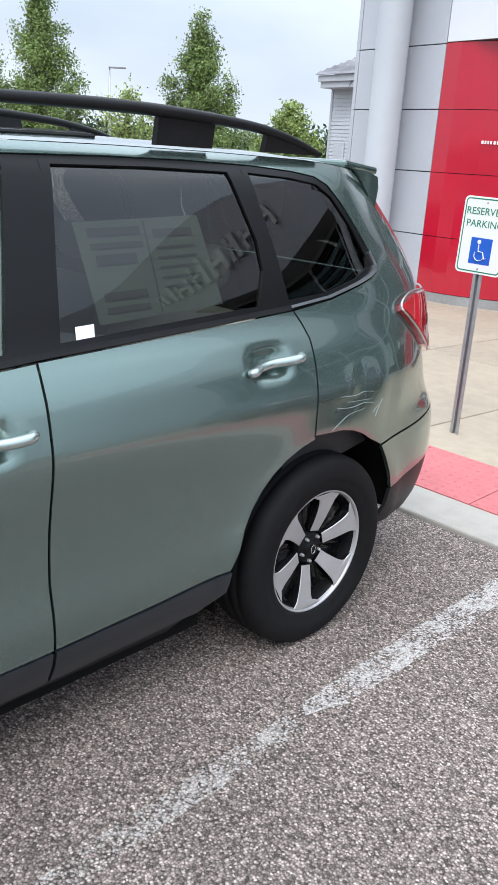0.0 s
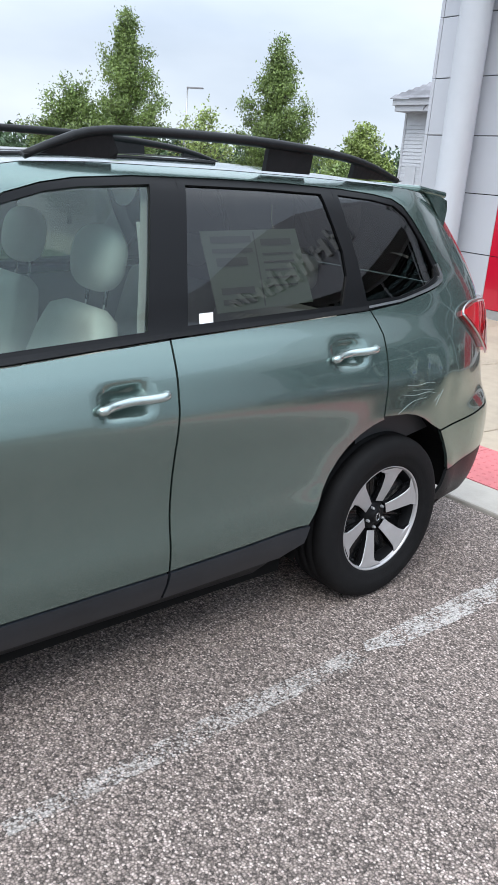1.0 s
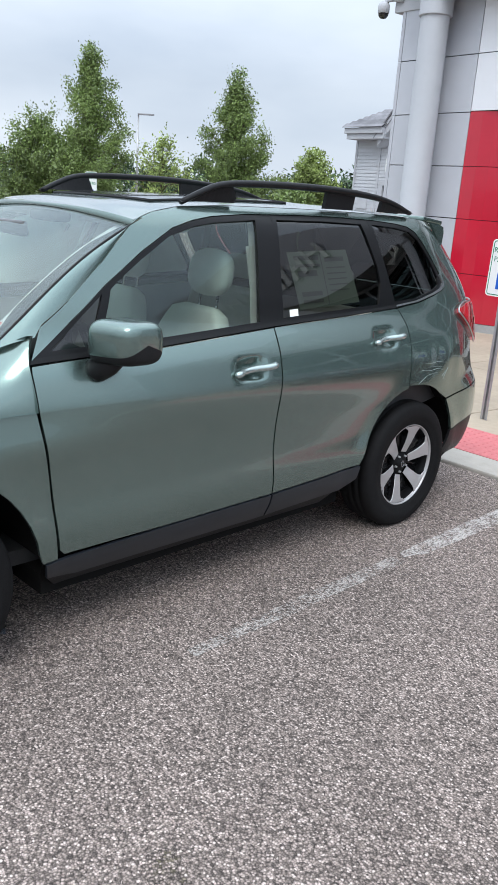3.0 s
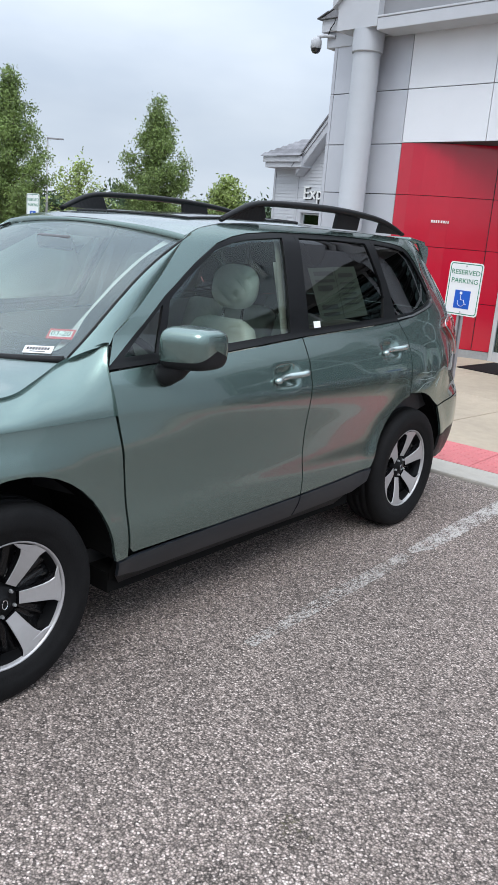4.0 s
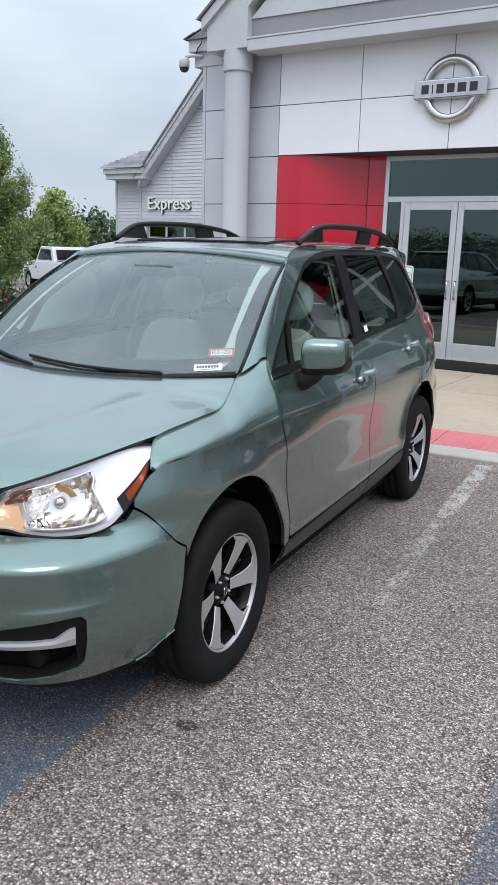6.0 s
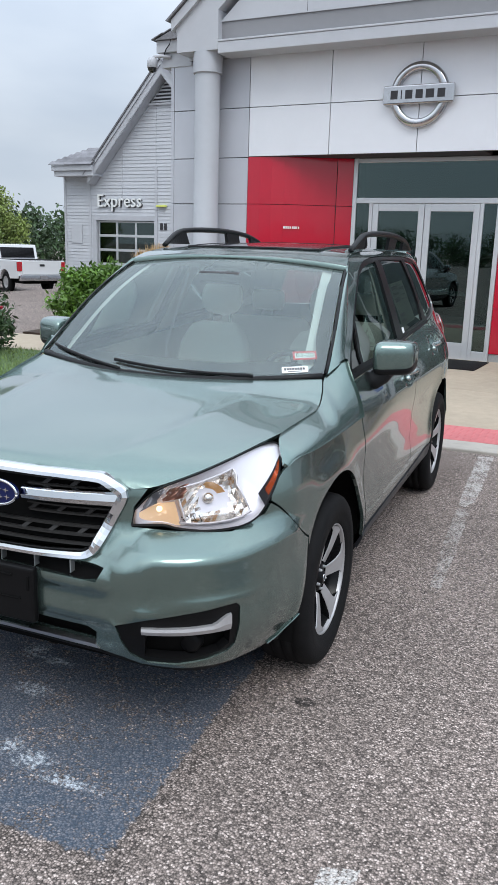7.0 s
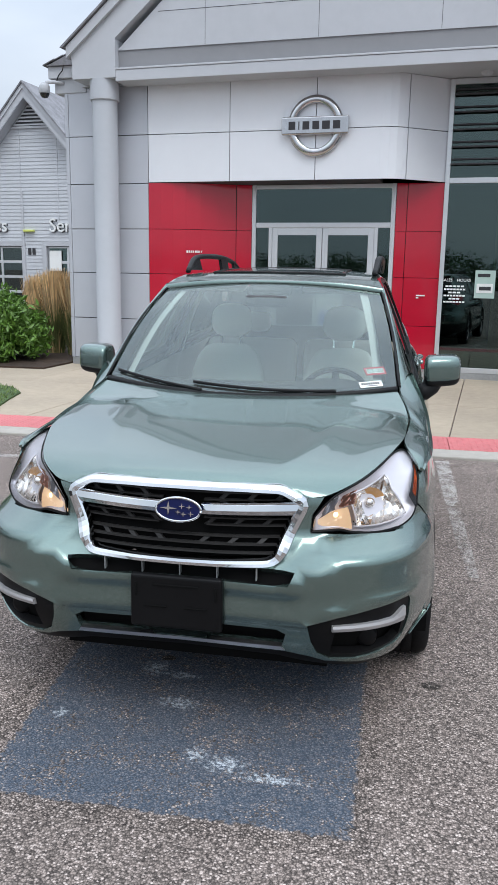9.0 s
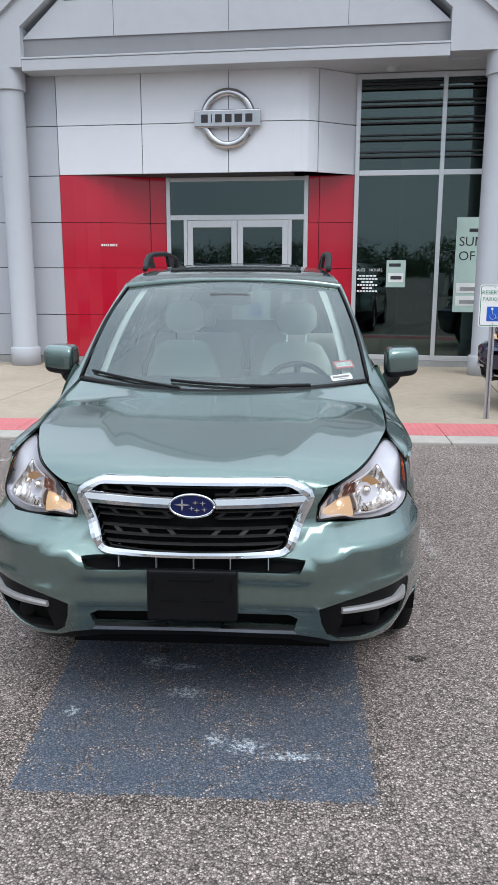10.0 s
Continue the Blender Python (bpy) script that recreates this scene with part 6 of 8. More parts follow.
def build_car(name, at, label, paint):
    car = empty(name, (0, 1.32, 0), label, "car")
    P = paint
    # -- bodywork --
    fender = [(at_x(.80) + .0, .835), (.932, .79)] + [(1.05, .735), (1.215, .640)] + Y(FRONT_ARCH[1:-1]) + Y([(.44, .385), (.505, .385), (.478, .7), (.447, .90), (.442, .93), (.2, .93), (0, .93), (-.2, .93), (-.40, .925), (-.50, .888)])
    panel("front_fender", fender, P, car)

    def strip(u, v):
        yy = -.465 + .907 * u
        inner, outer = STRIP_IN[int(u * 40)], skin(at_y(yy), float(np.interp(yy, (-.465, -.40, -.36), (.902, .924, .93))))
        zo = float(np.interp(yy, (-.465, -.40, -.36), (.902, .924, .93)))
        up = skin(at_y(yy), zo + .004) - skin(at_y(yy), zo - .004)
        mid = outer + up / up[2] * max(.004, inner[2] - outer[2]) * (.55 - .10 * max(0, u - .7) / .3)
        return tuple((1 - v) ** 2 * outer + 2 * v * (1 - v) * mid + v * v * inner)
    STRIP_IN = resample([(.797, -.463, .906), (.777, -.428, .934), (.746, -.398, .956), (.738, -.345, .968), (.750, -.2, .984), (.757, -.1, .993), (.761, .04, 1.004), (.743, .13, 1.038), (.712, .22, 1.076), (.722, .33, 1.115), (.745, .41, 1.150), (.760, .442, 1.160)], 41)
    for k, fn in mirrored(strip):
        patch("fender_top", fn, 40, 12, P, car, flip=(k > 0), thick=.012)
    panel("front_door", Y([(.447, 1.074), (.450, .93), (.482, .7), (.509, .42), (.53, .398), (1.0, .398), (1.588, .406), (1.583, .6), (1.588, .813), (1.603, 1.0), (1.618, 1.136), (1.0, 1.100), (.69, 1.088)]), P, car, step=.021)
    panel("rear_door", Y([(1.621, 1.137), (1.606, 1.0), (1.591, .813), (1.586, .6), (1.591, .407), (1.9, .418), (2.19, .436)] + REAR_ARCH[1:9] + [(2.536, .797), (2.541, .86), (2.546, .946), (2.554, 1.03), (2.562, 1.094), (2.550, 1.14), (2.528, 1.178), (2.23, 1.163)]), P, car, step=.021)
    frame_outline = Y([(2.539, .797)] + REAR_ARCH[9:14] + [(2.93, .682)]) + [(at_y(3.2), .70), (5.06, .725), (5.10, .80), (5.03, .95), (5.04, 1.18), (4.90, 1.30), (4.82, 1.40), (4.775, 1.49)] \
        + Y(ROOF_EDGE + [(.80, 1.40), (.60, 1.265), (.46, 1.178), (.445, 1.085)]) + Y(DLO_TOP[1:]) + Y(DLO_BOTTOM[:4]) + Y([(2.553, 1.14), (2.565, 1.094), (2.557, 1.03), (2.549, .946), (2.544, .86)])
    panel("side_frame", frame_outline, P, car, step=.035, label="painted pillars, roof side and dented, scratched rear quarter")
    # rear bumper, tailgate
    end = float(RUN[-1])
    bumper = Y([(2.935, .678), (3.2, .696)]) + [(5.06, .721), (end, .73), (end, .50), (5.0, .525)] + Y([(3.2, .51), (3.02, .492), (3.005, .56), (2.975, .62)])
    panel("rear_bumper", bumper, P, car)
    panel("rear_bumper_cladding", Y([(3.022, .488), (3.2, .506)]) + [(5.0, .52), (end, .495), (end, .27), (5.0, .30)] + Y([(3.1, .335), (2.97, .345), (3.01, .42)]), "plastic", car, off=-.004, label="black lower bumper cladding")
    panel("tailgate", [(5.065, .73), (end, .735), (end, 1.62), (4.80, 1.60), (4.78, 1.49), (4.825, 1.40), (4.905, 1.30), (5.045, 1.18), (5.035, .95), (5.105, .80)], P, car, holes=[[(5.15, 1.19), (end + .01, 1.19), (end + .01, 1.57), (4.99, 1.56)]])
    panel("rear_window", [(5.15, 1.185), (end, 1.185), (end, 1.575), (4.98, 1.565)], "glass_dark", car, off=-.006, flange=0, label="dark privacy glass")
    for k in (1, -1):
        sp = bmesh.new()
        box(sp, (-.0, -.10, -.012), (.49, .10, .016), Matrix.Translation((0 if k > 0 else -.49, 3.16, 1.604)) @ Matrix.Rotation(math.radians(-6), 4, "X"), .01)
        part("spoiler", sp, P, car, "painted roof spoiler half")
        # side fin of the spoiler: dark, with a bright edge
        fin = bmesh.new()
        prism(fin, [(3.05, 1.600), (3.13, 1.594), (3.185, 1.576), (3.195, 1.540), (3.185, 1.45), (3.14, 1.51)], .014, Matrix(((0, 0, k, k * .535), (1, 0, 0, 0), (0, 1, 0, 0), (0, 0, 0, 1))) @ Matrix.Rotation(0, 4, "X"))
        part("spoiler_fin", fin, P, car, "painted spoiler end fin")
    # sills
    panel("sill_cladding", Y([(.45, .380), (1.0, .394), (1.586, .402), (1.586, .286), (1.5, .285), (.6, .288), (.47, .31)]), "sill", car, off=.004, label="dark grey sill cladding of the front door")
    panel("sill_cladding", Y([(1.592, .402), (1.9, .413), (2.195, .432), (2.185, .36), (2.10, .305), (1.592, .287)]), "sill", car, off=.004, label="dark grey sill cladding of the rear door")
    panel("sill_lower", Y([(.47, .312), (.6, .292), (1.5, .289), (2.10, .309), (2.0, .225), (.55, .225)]), "plastic", car, off=-.012, flange=0, label="black under-sill")
    # -- side glass in black frames --
    tri = Y([(.52, 1.112), (.685, 1.122), (.770, 1.287), (.66, 1.213)])
    gl_f = Y([(.735, 1.124), (1.0, 1.134), (1.548, 1.163), (1.60, 1.36), (1.652, 1.570), (1.41, 1.553), (1.30, 1.537), (1.16, 1.498), (1.0, 1.412), (.87, 1.335), (.82, 1.303)])
    gl_r = Y([(1.700, 1.172), (2.0, 1.186), (2.39, 1.203), (2.435, 1.30), (2.437, 1.38), (2.385, 1.572), (2.1, 1.577), (1.790, 1.574), (1.74, 1.36)])
    gl_q = Y([(2.525, 1.212), (2.72, 1.222), (2.90, 1.255), (2.98, 1.283), (2.99, 1.315), (2.935, 1.41), (2.86, 1.505), (2.79, 1.545), (2.66, 1.562), (2.475, 1.572), (2.49, 1.47), (2.51, 1.36)])
    panel("window_frame", Y(DLO_TOP + DLO_BOTTOM), "frame_black", car, holes=[tri, gl_f, gl_r, gl_q], off=-.004, flange=.02, label="black window frames and pillars", step=.05)
    panel("quarter_light", tri, "glass_dark", car, off=-.012, flange=0, gap=-.012, label="small fixed front quarter light")
    for pane in panel("front_side_window", gl_f, "glass_clear", car, off=-.012, flange=0, gap=-.012, label="clear front side window"):
        pane.visible_shadow = False
    for pane in panel("rear_side_window", gl_r, "glass_dark", car, off=-.012, flange=0, gap=-.012, label="dark tinted rear side window"):
        pane.visible_shadow = False
    panel("rear_quarter_window", gl_q, "glass_dark", car, off=-.010, flange=0, gap=-.012, label="dark tinted quarter window")
    belt = Y([(.44, 1.081), (.69, 1.092), (1.0, 1.106), (1.62, 1.142), (2.23, 1.167), (2.52, 1.181), (2.52, 1.196), (2.23, 1.181), (1.62, 1.156), (1.0, 1.122), (.69, 1.108), (.46, 1.097)])
    panel("belt_moulding", belt, "plastic", car, off=.006, flange=.012, gap=0, label="black belt moulding")
    bright = Y([(2.52, 1.186), (2.72, 1.202), (2.90, 1.233), (2.99, 1.252), (3.035, 1.268), (3.045, 1.288), (3.022, 1.335), (3.008, 1.328), (3.025, 1.288), (3.015, 1.276), (2.98, 1.262), (2.90, 1.243), (2.72, 1.211), (2.52, 1.194)])
    panel("bright_trim", bright, "satin", car, off=.004, flange=.010, gap=0, step=.03, label="thin bright trim under the quarter window")
    # -- hood, windshield, roof --
    patch("hood", lambda u, v: hood_point(2 * u - 1, v), 60, 60, P, car, thick=.014)
    patch("windshield", lambda u, v: windshield_point(2 * u - 1, v), 40, 24, "glass_wind", car, "raked windshield glass").visible_shadow = False

    def border(u, v):
        # a black ceramic band round the glass: one loop in u, its width in v
        loop = WS_LOOP[int(u * 160)]
        c = np.array((0.0, 0.52))
        q = np.array(loop) + (c - np.array(loop)) * (v * np.array((.095, .085 if loop[1] < .5 else .012)))
        p = windshield_point(float(q[0]), float(q[1]))
        return (p[0], p[1] + .003, p[2] - .005)
    WS_LOOP = resample([(-1, 0), (-.5, 0), (0, 0), (.5, 0), (1, 0), (1, .25), (1, .5), (1, .75), (1, 1), (.5, 1), (0, 1), (-.5, 1), (-1, 1), (-1, .75), (-1, .5), (-1, .25), (-1, 0)], 161)
    patch("windshield_band", border, 160, 1, "dark_inner", car, "black band round the windshield", flip=True)
    for k in (1, -1):
        bm = bmesh.new()
        pts = [Vector(windshield_point(k * 1.0, v)) + Vector((k * .012, 0, .006)) for v in [i / 14 for i in range(15)]]
        tube(bm, pts, .006, 8, .6)
        part("pillar_moulding", bm, "plastic", car, "black windshield side moulding", smooth=True)

        def pillar(u, v, k=k):
            a = np.array(windshield_point(k * 1.0, u)) + np.array((k * .02, .0, .004))
            yz = (.445 + (1.0 - .445) * u, float(np.interp(u, (0, .03, .28, .64, 1), (1.15, 1.182, 1.265, 1.40, 1.553))))
            b = skin(k * at_y(yz[0]), yz[1])
            mid = (a + b) / 2 + np.array((k * .010, -.008, .012))
            return tuple((1 - v) ** 2 * a + 2 * v * (1 - v) * mid + v * v * b)
        patch("windshield_pillar", pillar, 24, 8, P, car, "painted windshield pillar", flip=(k > 0))
    patch("roof", lambda u, v: roof_point(2 * u - 1, v), 40, 50, P, car)

    def lip(u, v):
        w = 2 * u - 1
        a = np.array(roof_point(w, 0.0))
        x, t = a[0] / .585, 1.0
        for _ in range(12):
            g = windshield_point(x, t)
            t = min(1.0, t + (a[1] - .006 - g[1]) / .9)
            x = x + (a[0] - g[0]) / .6
        b = np.array(windshield_point(x, t)) + np.array((0, 0, .002))
        mid = (a + b) / 2 + np.array((0, -.004, .003))
        return tuple((1 - v) ** 2 * a + 2 * v * (1 - v) * mid + v * v * b)
    patch("roof_lip", lip, 40, 4, P, car, "painted front edge of the roof", flip=False)

    def sunroof(u, v):
        p = roof_point(.66 * (2 * u - 1), .13 + .36 * v)
        return (p[0], p[1], p[2] + .006)
    patch("sunroof", sunroof, 20, 16, "gloss_black", car, "dark glass sunroof panel", thick=.006)
    bm = bmesh.new()
    loop = [roof_point(*q) for q in [(-.69 + 1.38 * i / 20, .118) for i in range(21)] + [(.69, .118 + .384 * i / 12) for i in range(1, 13)] + [(.69 - 1.38 * i / 20, .502) for i in range(1, 21)] + [(-.69, .502 - .384 * i / 12) for i in range(1, 13)]]
    tube(bm, [(p[0], p[1], p[2] + .003) for p in loop], .007, 6)
    part("sunroof_seal", bm, "plastic", car, "black sunroof seal")
    # -- roof rails --
    for k in (1, -1):
        rail = empty_part("roof_rail", car, Matrix.Translation((k * .555, 2.05, 1.63)))
        path = resample([(k * .545, 1.27, 1.628), (k * .552, 1.36, 1.668), (k * .556, 1.46, 1.703), (k * .557, 1.60, 1.718), (k * .557, 1.9, 1.726), (k * .557, 2.2, 1.724), (k * .556, 2.5, 1.708), (k * .553, 2.68, 1.682), (k * .548, 2.84, 1.640)], 40)
        bm = bmesh.new()
        tube(bm, path, [.016 + .008 * math.sin(math.pi * i / 39) for i in range(40)], 10, .72)
        part("rail_bar", bm, "plastic", rail, "black roof rail bar", smooth=True)
        for y0, y1, name2 in ((1.26, 1.56, "rail_foot"), (2.15, 2.36, "rail_foot"), (2.58, 2.86, "rail_foot")):
            bm = bmesh.new()
            n = 12
            rows = []
            for i in range(n + 1):
                y = y0 + (y1 - y0) * i / n
                zt = float(np.interp(y, path[:, 1], path[:, 2]))
                zb = float(skin(at_y(y), 1.622)[2]) + .014
                rows.append([bm.verts.new((k * x, y, z)) for x, z in ((.528, zb), (.549, zb), (.562, zt), (.543, zt))])
            for a, b in zip(rows, rows[1:]):
                for j in range(4):
                    bm.faces.new((a[j], a[(j + 1) % 4], b[(j + 1) % 4], b[j]))
            bm.faces.new(rows[0][::-1])
            bm.faces.new(rows[-1])
            bmesh.ops.recalc_face_normals(bm, faces=bm.faces[:])
            if name2 == "rail_foot" and y0 < 2.0:
                # the front foot tapers to nothing under the bar: trim its top rear
                for v in rows[-1][2:]:
                    v.co.z = rows[-1][0].co.z + .02
            part("rail_foot", bm, "plastic", rail, "black rail foot")
    # -- front bumper with grille, slots and lamp recesses --
    half = [(.40, .895), (.437, .864), (.497, .866), (.452, .806), (.447, .745), (.58, .737), (.757, .726), (.90, .754), (.930, .785), (1.05, .733), (1.212, .638)] + [(at_y(y), z) for y, z in FRONT_ARCH[2:0:-1]][:0] \
        + [(1.19, .54), (1.150, .44), (1.132, .365), (1.07, .342), (1.03, .316), (.985, .287), (.90, .276), (.74, .286), (.60, .293), (.48, .311), (.43, .330), (.36, .343), (0, .345)]
    grille_half = [(.352, .892), (.418, .850), (.325, .668), (.30, .660), (0, .655)]
    slot = [(-.375, .634), (.375, .634), (.355, .594), (-.355, .594)]
    intake_half = [(0, .432), (.325, .432), (.352, .418), (.345, .368), (0, .364)]
    fog = [(.418, .460), (.50, .489), (.60, .511), (.70, .524), (.735, .524), (.748, .508), (.750, .44), (.744, .365), (.725, .340), (.66, .322), (.58, .314), (.50, .322), (.455, .350), (.432, .40)]
    both = lambda h: h + [(-x, z) for x, z in h[::-1]]
    grille_hole = both(grille_half)
    top = [(0, .905)]
    outline = [(-x, z) for x, z in half[::-1]][0:] + top + half
    panel("front_bumper", outline, P, car, holes=[grille_hole, slot, both(intake_half), fog, [(-x, z) for x, z in fog[::-1]]], both=True, step=.035, flange=.03)
    # grille: black bars behind, chrome frame, wing and badge
    grille = empty_part("grille", car, Matrix.Translation((0, -.97, .77)))
    panel("grille_back", both([(.36, .90), (.43, .852), (.33, .655), (0, .645)]), "dark_inner", grille, both=True, off=-.055, flange=0)
    for z0, w0, wv in ((.874, .0, .350), (.850, .075, .385), (.788, .075, .388), (.764, .085, .376), (.728, .0, .356), (.704, .0, .344), (.676, .0, .328)):
        for k in (1, -1):
            bm = bmesh.new()
            prev = None
            for j in range(9):
                p = Vector(skin(k * (w0 + (wv - w0) * j / 8), z0, -.024))
                ring = [bm.verts.new(p + Vector(q)) for q in ((0, .004, .0045), (0, -.007, .002), (0, -.007, -.003), (0, .006, -.0045), (0, .02, 0))]
                if prev:
                    for q in range(5):
                        bm.faces.new((prev[q], ring[q], ring[(q + 1) % 5], prev[(q + 1) % 5]))
                prev = ring
            bmesh.ops.recalc_face_normals(bm, faces=bm.faces[:])
            part("grille_bar", bm, "grille_grey", grille)
    for z0, z1, first, last in ((.850, .874, .12, .34), (.764, .788, .075, .36), (.704, .728, .055, .32)):
        x = first
        while x < last:
            for k in (1, -1):
                bm = bmesh.new()
                p0, p1 = skin(k * x, z0, -.022), skin(k * (x + .030), z1, -.022)
                q0, q1 = skin(k * (x + .020), z0, -.022), skin(k * (x + .050), z1, -.022)
                lo = [bm.verts.new(p) for p in (p0, q0, q1, p1)]
                hi = [bm.verts.new(np.array(p) + np.array((0, .014, 0))) for p in (p0, q0, q1, p1)]
                bm.faces.new(lo)
                for j in range(4):
                    bm.faces.new((lo[j], hi[j], hi[(j + 1) % 4], lo[(j + 1) % 4]))
                bmesh.ops.recalc_face_normals(bm, faces=bm.faces[:])
                part("grille_link", bm, "grille_grey", grille, "dark slanted grille link")
            x += .100
    bm = bmesh.new()
    corners = np.array([(0, .899), (.20, .898), (.345, .893), (.423, .850), (.330, .668), (.305, .654), (.15, .650), (0, .649)])
    far = np.concatenate([[0], np.cumsum(np.linalg.norm(np.diff(corners, axis=0), axis=1))])
    dense = np.stack([np.interp(np.linspace(0, far[-1], 400), far, corners[:, i]) for i in (0, 1)], 1)
    for _ in range(60):
        dense[1:-1] = (dense[:-2] + 2 * dense[1:-1] + dense[2:]) / 4
    ring = dense[np.linspace(0, 399, 60).astype(int)]
    for k in (1, -1):
        rows = []
        for i, (s, z) in enumerate(ring):
            wid = float(np.interp(z, (.647, .665, .70, .85, .885, .90), (.024, .030, .042, .042, .034, .028)))
            d = ring[min(i + 1, 59)] - ring[max(i - 1, 0)]
            d /= np.linalg.norm(d)
            nrm = np.array((-d[1], d[0]))
            row = []
            for t, h in ((-1, -.012), (-.92, .010), (-.74, .0175), (0, .0195), (.74, .0175), (.92, .010), (1, -.02)):
                q = np.array((s, z)) + nrm * wid * t * .5
                row.append(bm.verts.new(skin(k * max(0.0, q[0]) if s > 1e-6 else 0.0, q[1], h)))
            rows.append(row)
        for a, b in zip(rows, rows[1:]):
            for j in range(6):
                bm.faces.new((a[j], b[j], b[j + 1], a[j + 1]))
    bmesh.ops.remove_doubles(bm, verts=bm.verts[:], dist=1e-4)
    bmesh.ops.recalc_face_normals(bm, faces=bm.faces[:])
    part("grille_surround", bm, "chrome", grille, "chrome grille surround")
    for k in (1, -1):
        bm = bmesh.new()
        rows = []
        for i in range(21):
            s = .072 + (.402 - .072) * i / 20
            zm = .824 + .004 * (i / 20)
            h = .0235 + .003 * (i / 20) ** 2
            rows.append([bm.verts.new(skin(k * s, zm + dz, o)) for dz, o in ((h, -.012), (h * .92, .006), (h * .70, .014), (-h * .1, .017), (-h * .72, .010), (-h * .92, .002), (-h, -.015))])
        for a, b in zip(rows, rows[1:]):
            for j in range(6):
                bm.faces.new((a[j], b[j], b[j + 1], a[j + 1]))
        bmesh.ops.recalc_face_normals(bm, faces=bm.faces[:])
        part("grille_wing", bm, "chrome", grille, "chrome wing beside the badge")
    badge = wall_plane((0, -1.010, .826), (1, 0, 0), (0, .10, 1))
    bm = bmesh.new()
    oval = [(.078 * math.cos(t), .040 * math.sin(t)) for t in [2 * math.pi * i / 40 for i in range(40)]]
    prism(bm, oval, .016, badge @ Matrix.Translation((0, 0, -.006)))
    b = part("badge", bm, "sign_navy", grille, "dark blue oval badge with plain star shapes")
    bm = bmesh.new()
    tube(bm, [badge @ Vector((.078 * math.cos(t), .040 * math.sin(t), .010)) for t in [2 * math.pi * i / 40 for i in range(41)]], .0045, 8)
    part("badge_ring", bm, "chrome", b, "chrome badge ring", smooth=True)
    for sx, sy, r in ((-.034, .004, .024), (.012, .012, .010), (.038, .010, .010), (.018, -.014, .010), (.044, -.012, .010), (.000, -.008, .009)):
        bm = bmesh.new()
        star = []
        for i in range(8):
            rr = r if i % 2 == 0 else r * .22
            a = math.pi * i / 4
            star.append((sx + rr * math.cos(a) * 1.25, sy + rr * math.sin(a)))
        prism(bm, star, .004, badge @ Matrix.Translation((0, 0, .010)))
        part("star", bm, "chrome", b)
    # lower slot with fins
    panel("slot_back", [(-.40, .645), (.40, .645), (.38, .57), (-.38, .57)], "dark_inner", car, both=True, off=-.05, flange=0, label="dark cooling slot")
    for x in (-.26, -.13, 0.0, .13, .26):
        bm = bmesh.new()
        c = Vector(skin(x, .614, -.02))
        box(bm, (-.0016, -.004, -.022), (.0016, .02, .022), Matrix.Translation(c))
        part("slot_fin", bm, "steel", car)
    panel("intake_back", both([(0, .445), (.35, .445), (.37, .415), (.36, .352), (0, .350)]), "dark_inner", car, both=True, off=-.06, flange=0, label="dark lower intake")
    panel("lower_lip", both([(0, .362), (.345, .366), (.356, .350), (0, .347)]), "satin", car, both=True, off=.004, flange=.02, gap=0, label="slim grey lower lip")
    # number plate holder, empty
    bm = bmesh.new()
    box(bm, (-.160, -1.060, .412), (.160, -1.030, .602), None, .010, 3)
    holder = part("plate_holder", bm, "matt_black", car, "empty black plate holder", smooth=False)
    for z0, z1, x0, x1 in ((.566, .574, -.08, .08), (.490, .496, -.11, -.03), (.490, .496, .03, .11), (.525, .575, -.143, -.135), (.525, .575, .135, .143)):
        bm = bmesh.new()
        box(bm, (x0, -1.0645, z0), (x1, -1.059, z1), None, .002)
        part("holder_rib", bm, "dark_inner", holder)
    bm = bmesh.new()
    box(bm, (-.10, -1.03, .40), (.10, -.93, .57))
    part("holder_bracket", bm, "dark_inner", holder)
    # fog lamp recesses
    for k in (1, -1):
        sgn = lambda h: h if k > 0 else [(-x, z) for x, z in h[::-1]]
        bezel = panel("fog_bezel", sgn([(x, z) for x, z in shrink(fog, -.006)]), "matt_black", car, both=True, off=-.006, flange=.03, label="black fog lamp bezel",
                      holes=[sgn([(.500, .428), (.62, .434), (.722, .432), (.726, .375), (.70, .350), (.60, .332), (.495, .345)])])[0]
        panel("bezel_back", sgn([(.485, .44), (.735, .445), (.738, .36), (.70, .338), (.60, .320), (.48, .332)]), "dark_inner", bezel, both=True, off=-.05, flange=0)
        bm = bmesh.new()
        rows = []
        for i in range(19):
            t = i / 18
            s = .487 + .236 * t
            zc = .450 + .002 * t
            h = .0125 + .003 * t
            up = .026 * max(0, min(1, (t - .80) / .14))
            rows.append([bm.verts.new(skin(k * s, zc + dz, o)) for dz, o in ((h + up, -.020), (h * .85 + up, .006), (.002 + up * .3, .010), (-h * .85, .006), (-h, -.022))])
        for a, b in zip(rows, rows[1:]):
            for j in range(4):
                bm.faces.new((a[j], b[j], b[j + 1], a[j + 1]))
        bm.faces.new(rows[0])
        bm.faces.new(rows[-1][::-1])
        bmesh.ops.recalc_face_normals(bm, faces=bm.faces[:])
        part("fog_trim", bm, "alloy", bezel, "satin chrome fog lamp strip")
        bm = bmesh.new()
        c = Vector(skin(k * .62, .382, -.045))
        lathe(bm, [(.0, .012), (.02, .011), (.033, .006), (.036, .0), (.036, -.03)], Matrix.Translation(c) @ Matrix.Rotation(math.radians(90), 4, "X"), 24)
        part("fog_lamp", bm, "matt_black", bezel, "small round fog lamp", smooth=True)
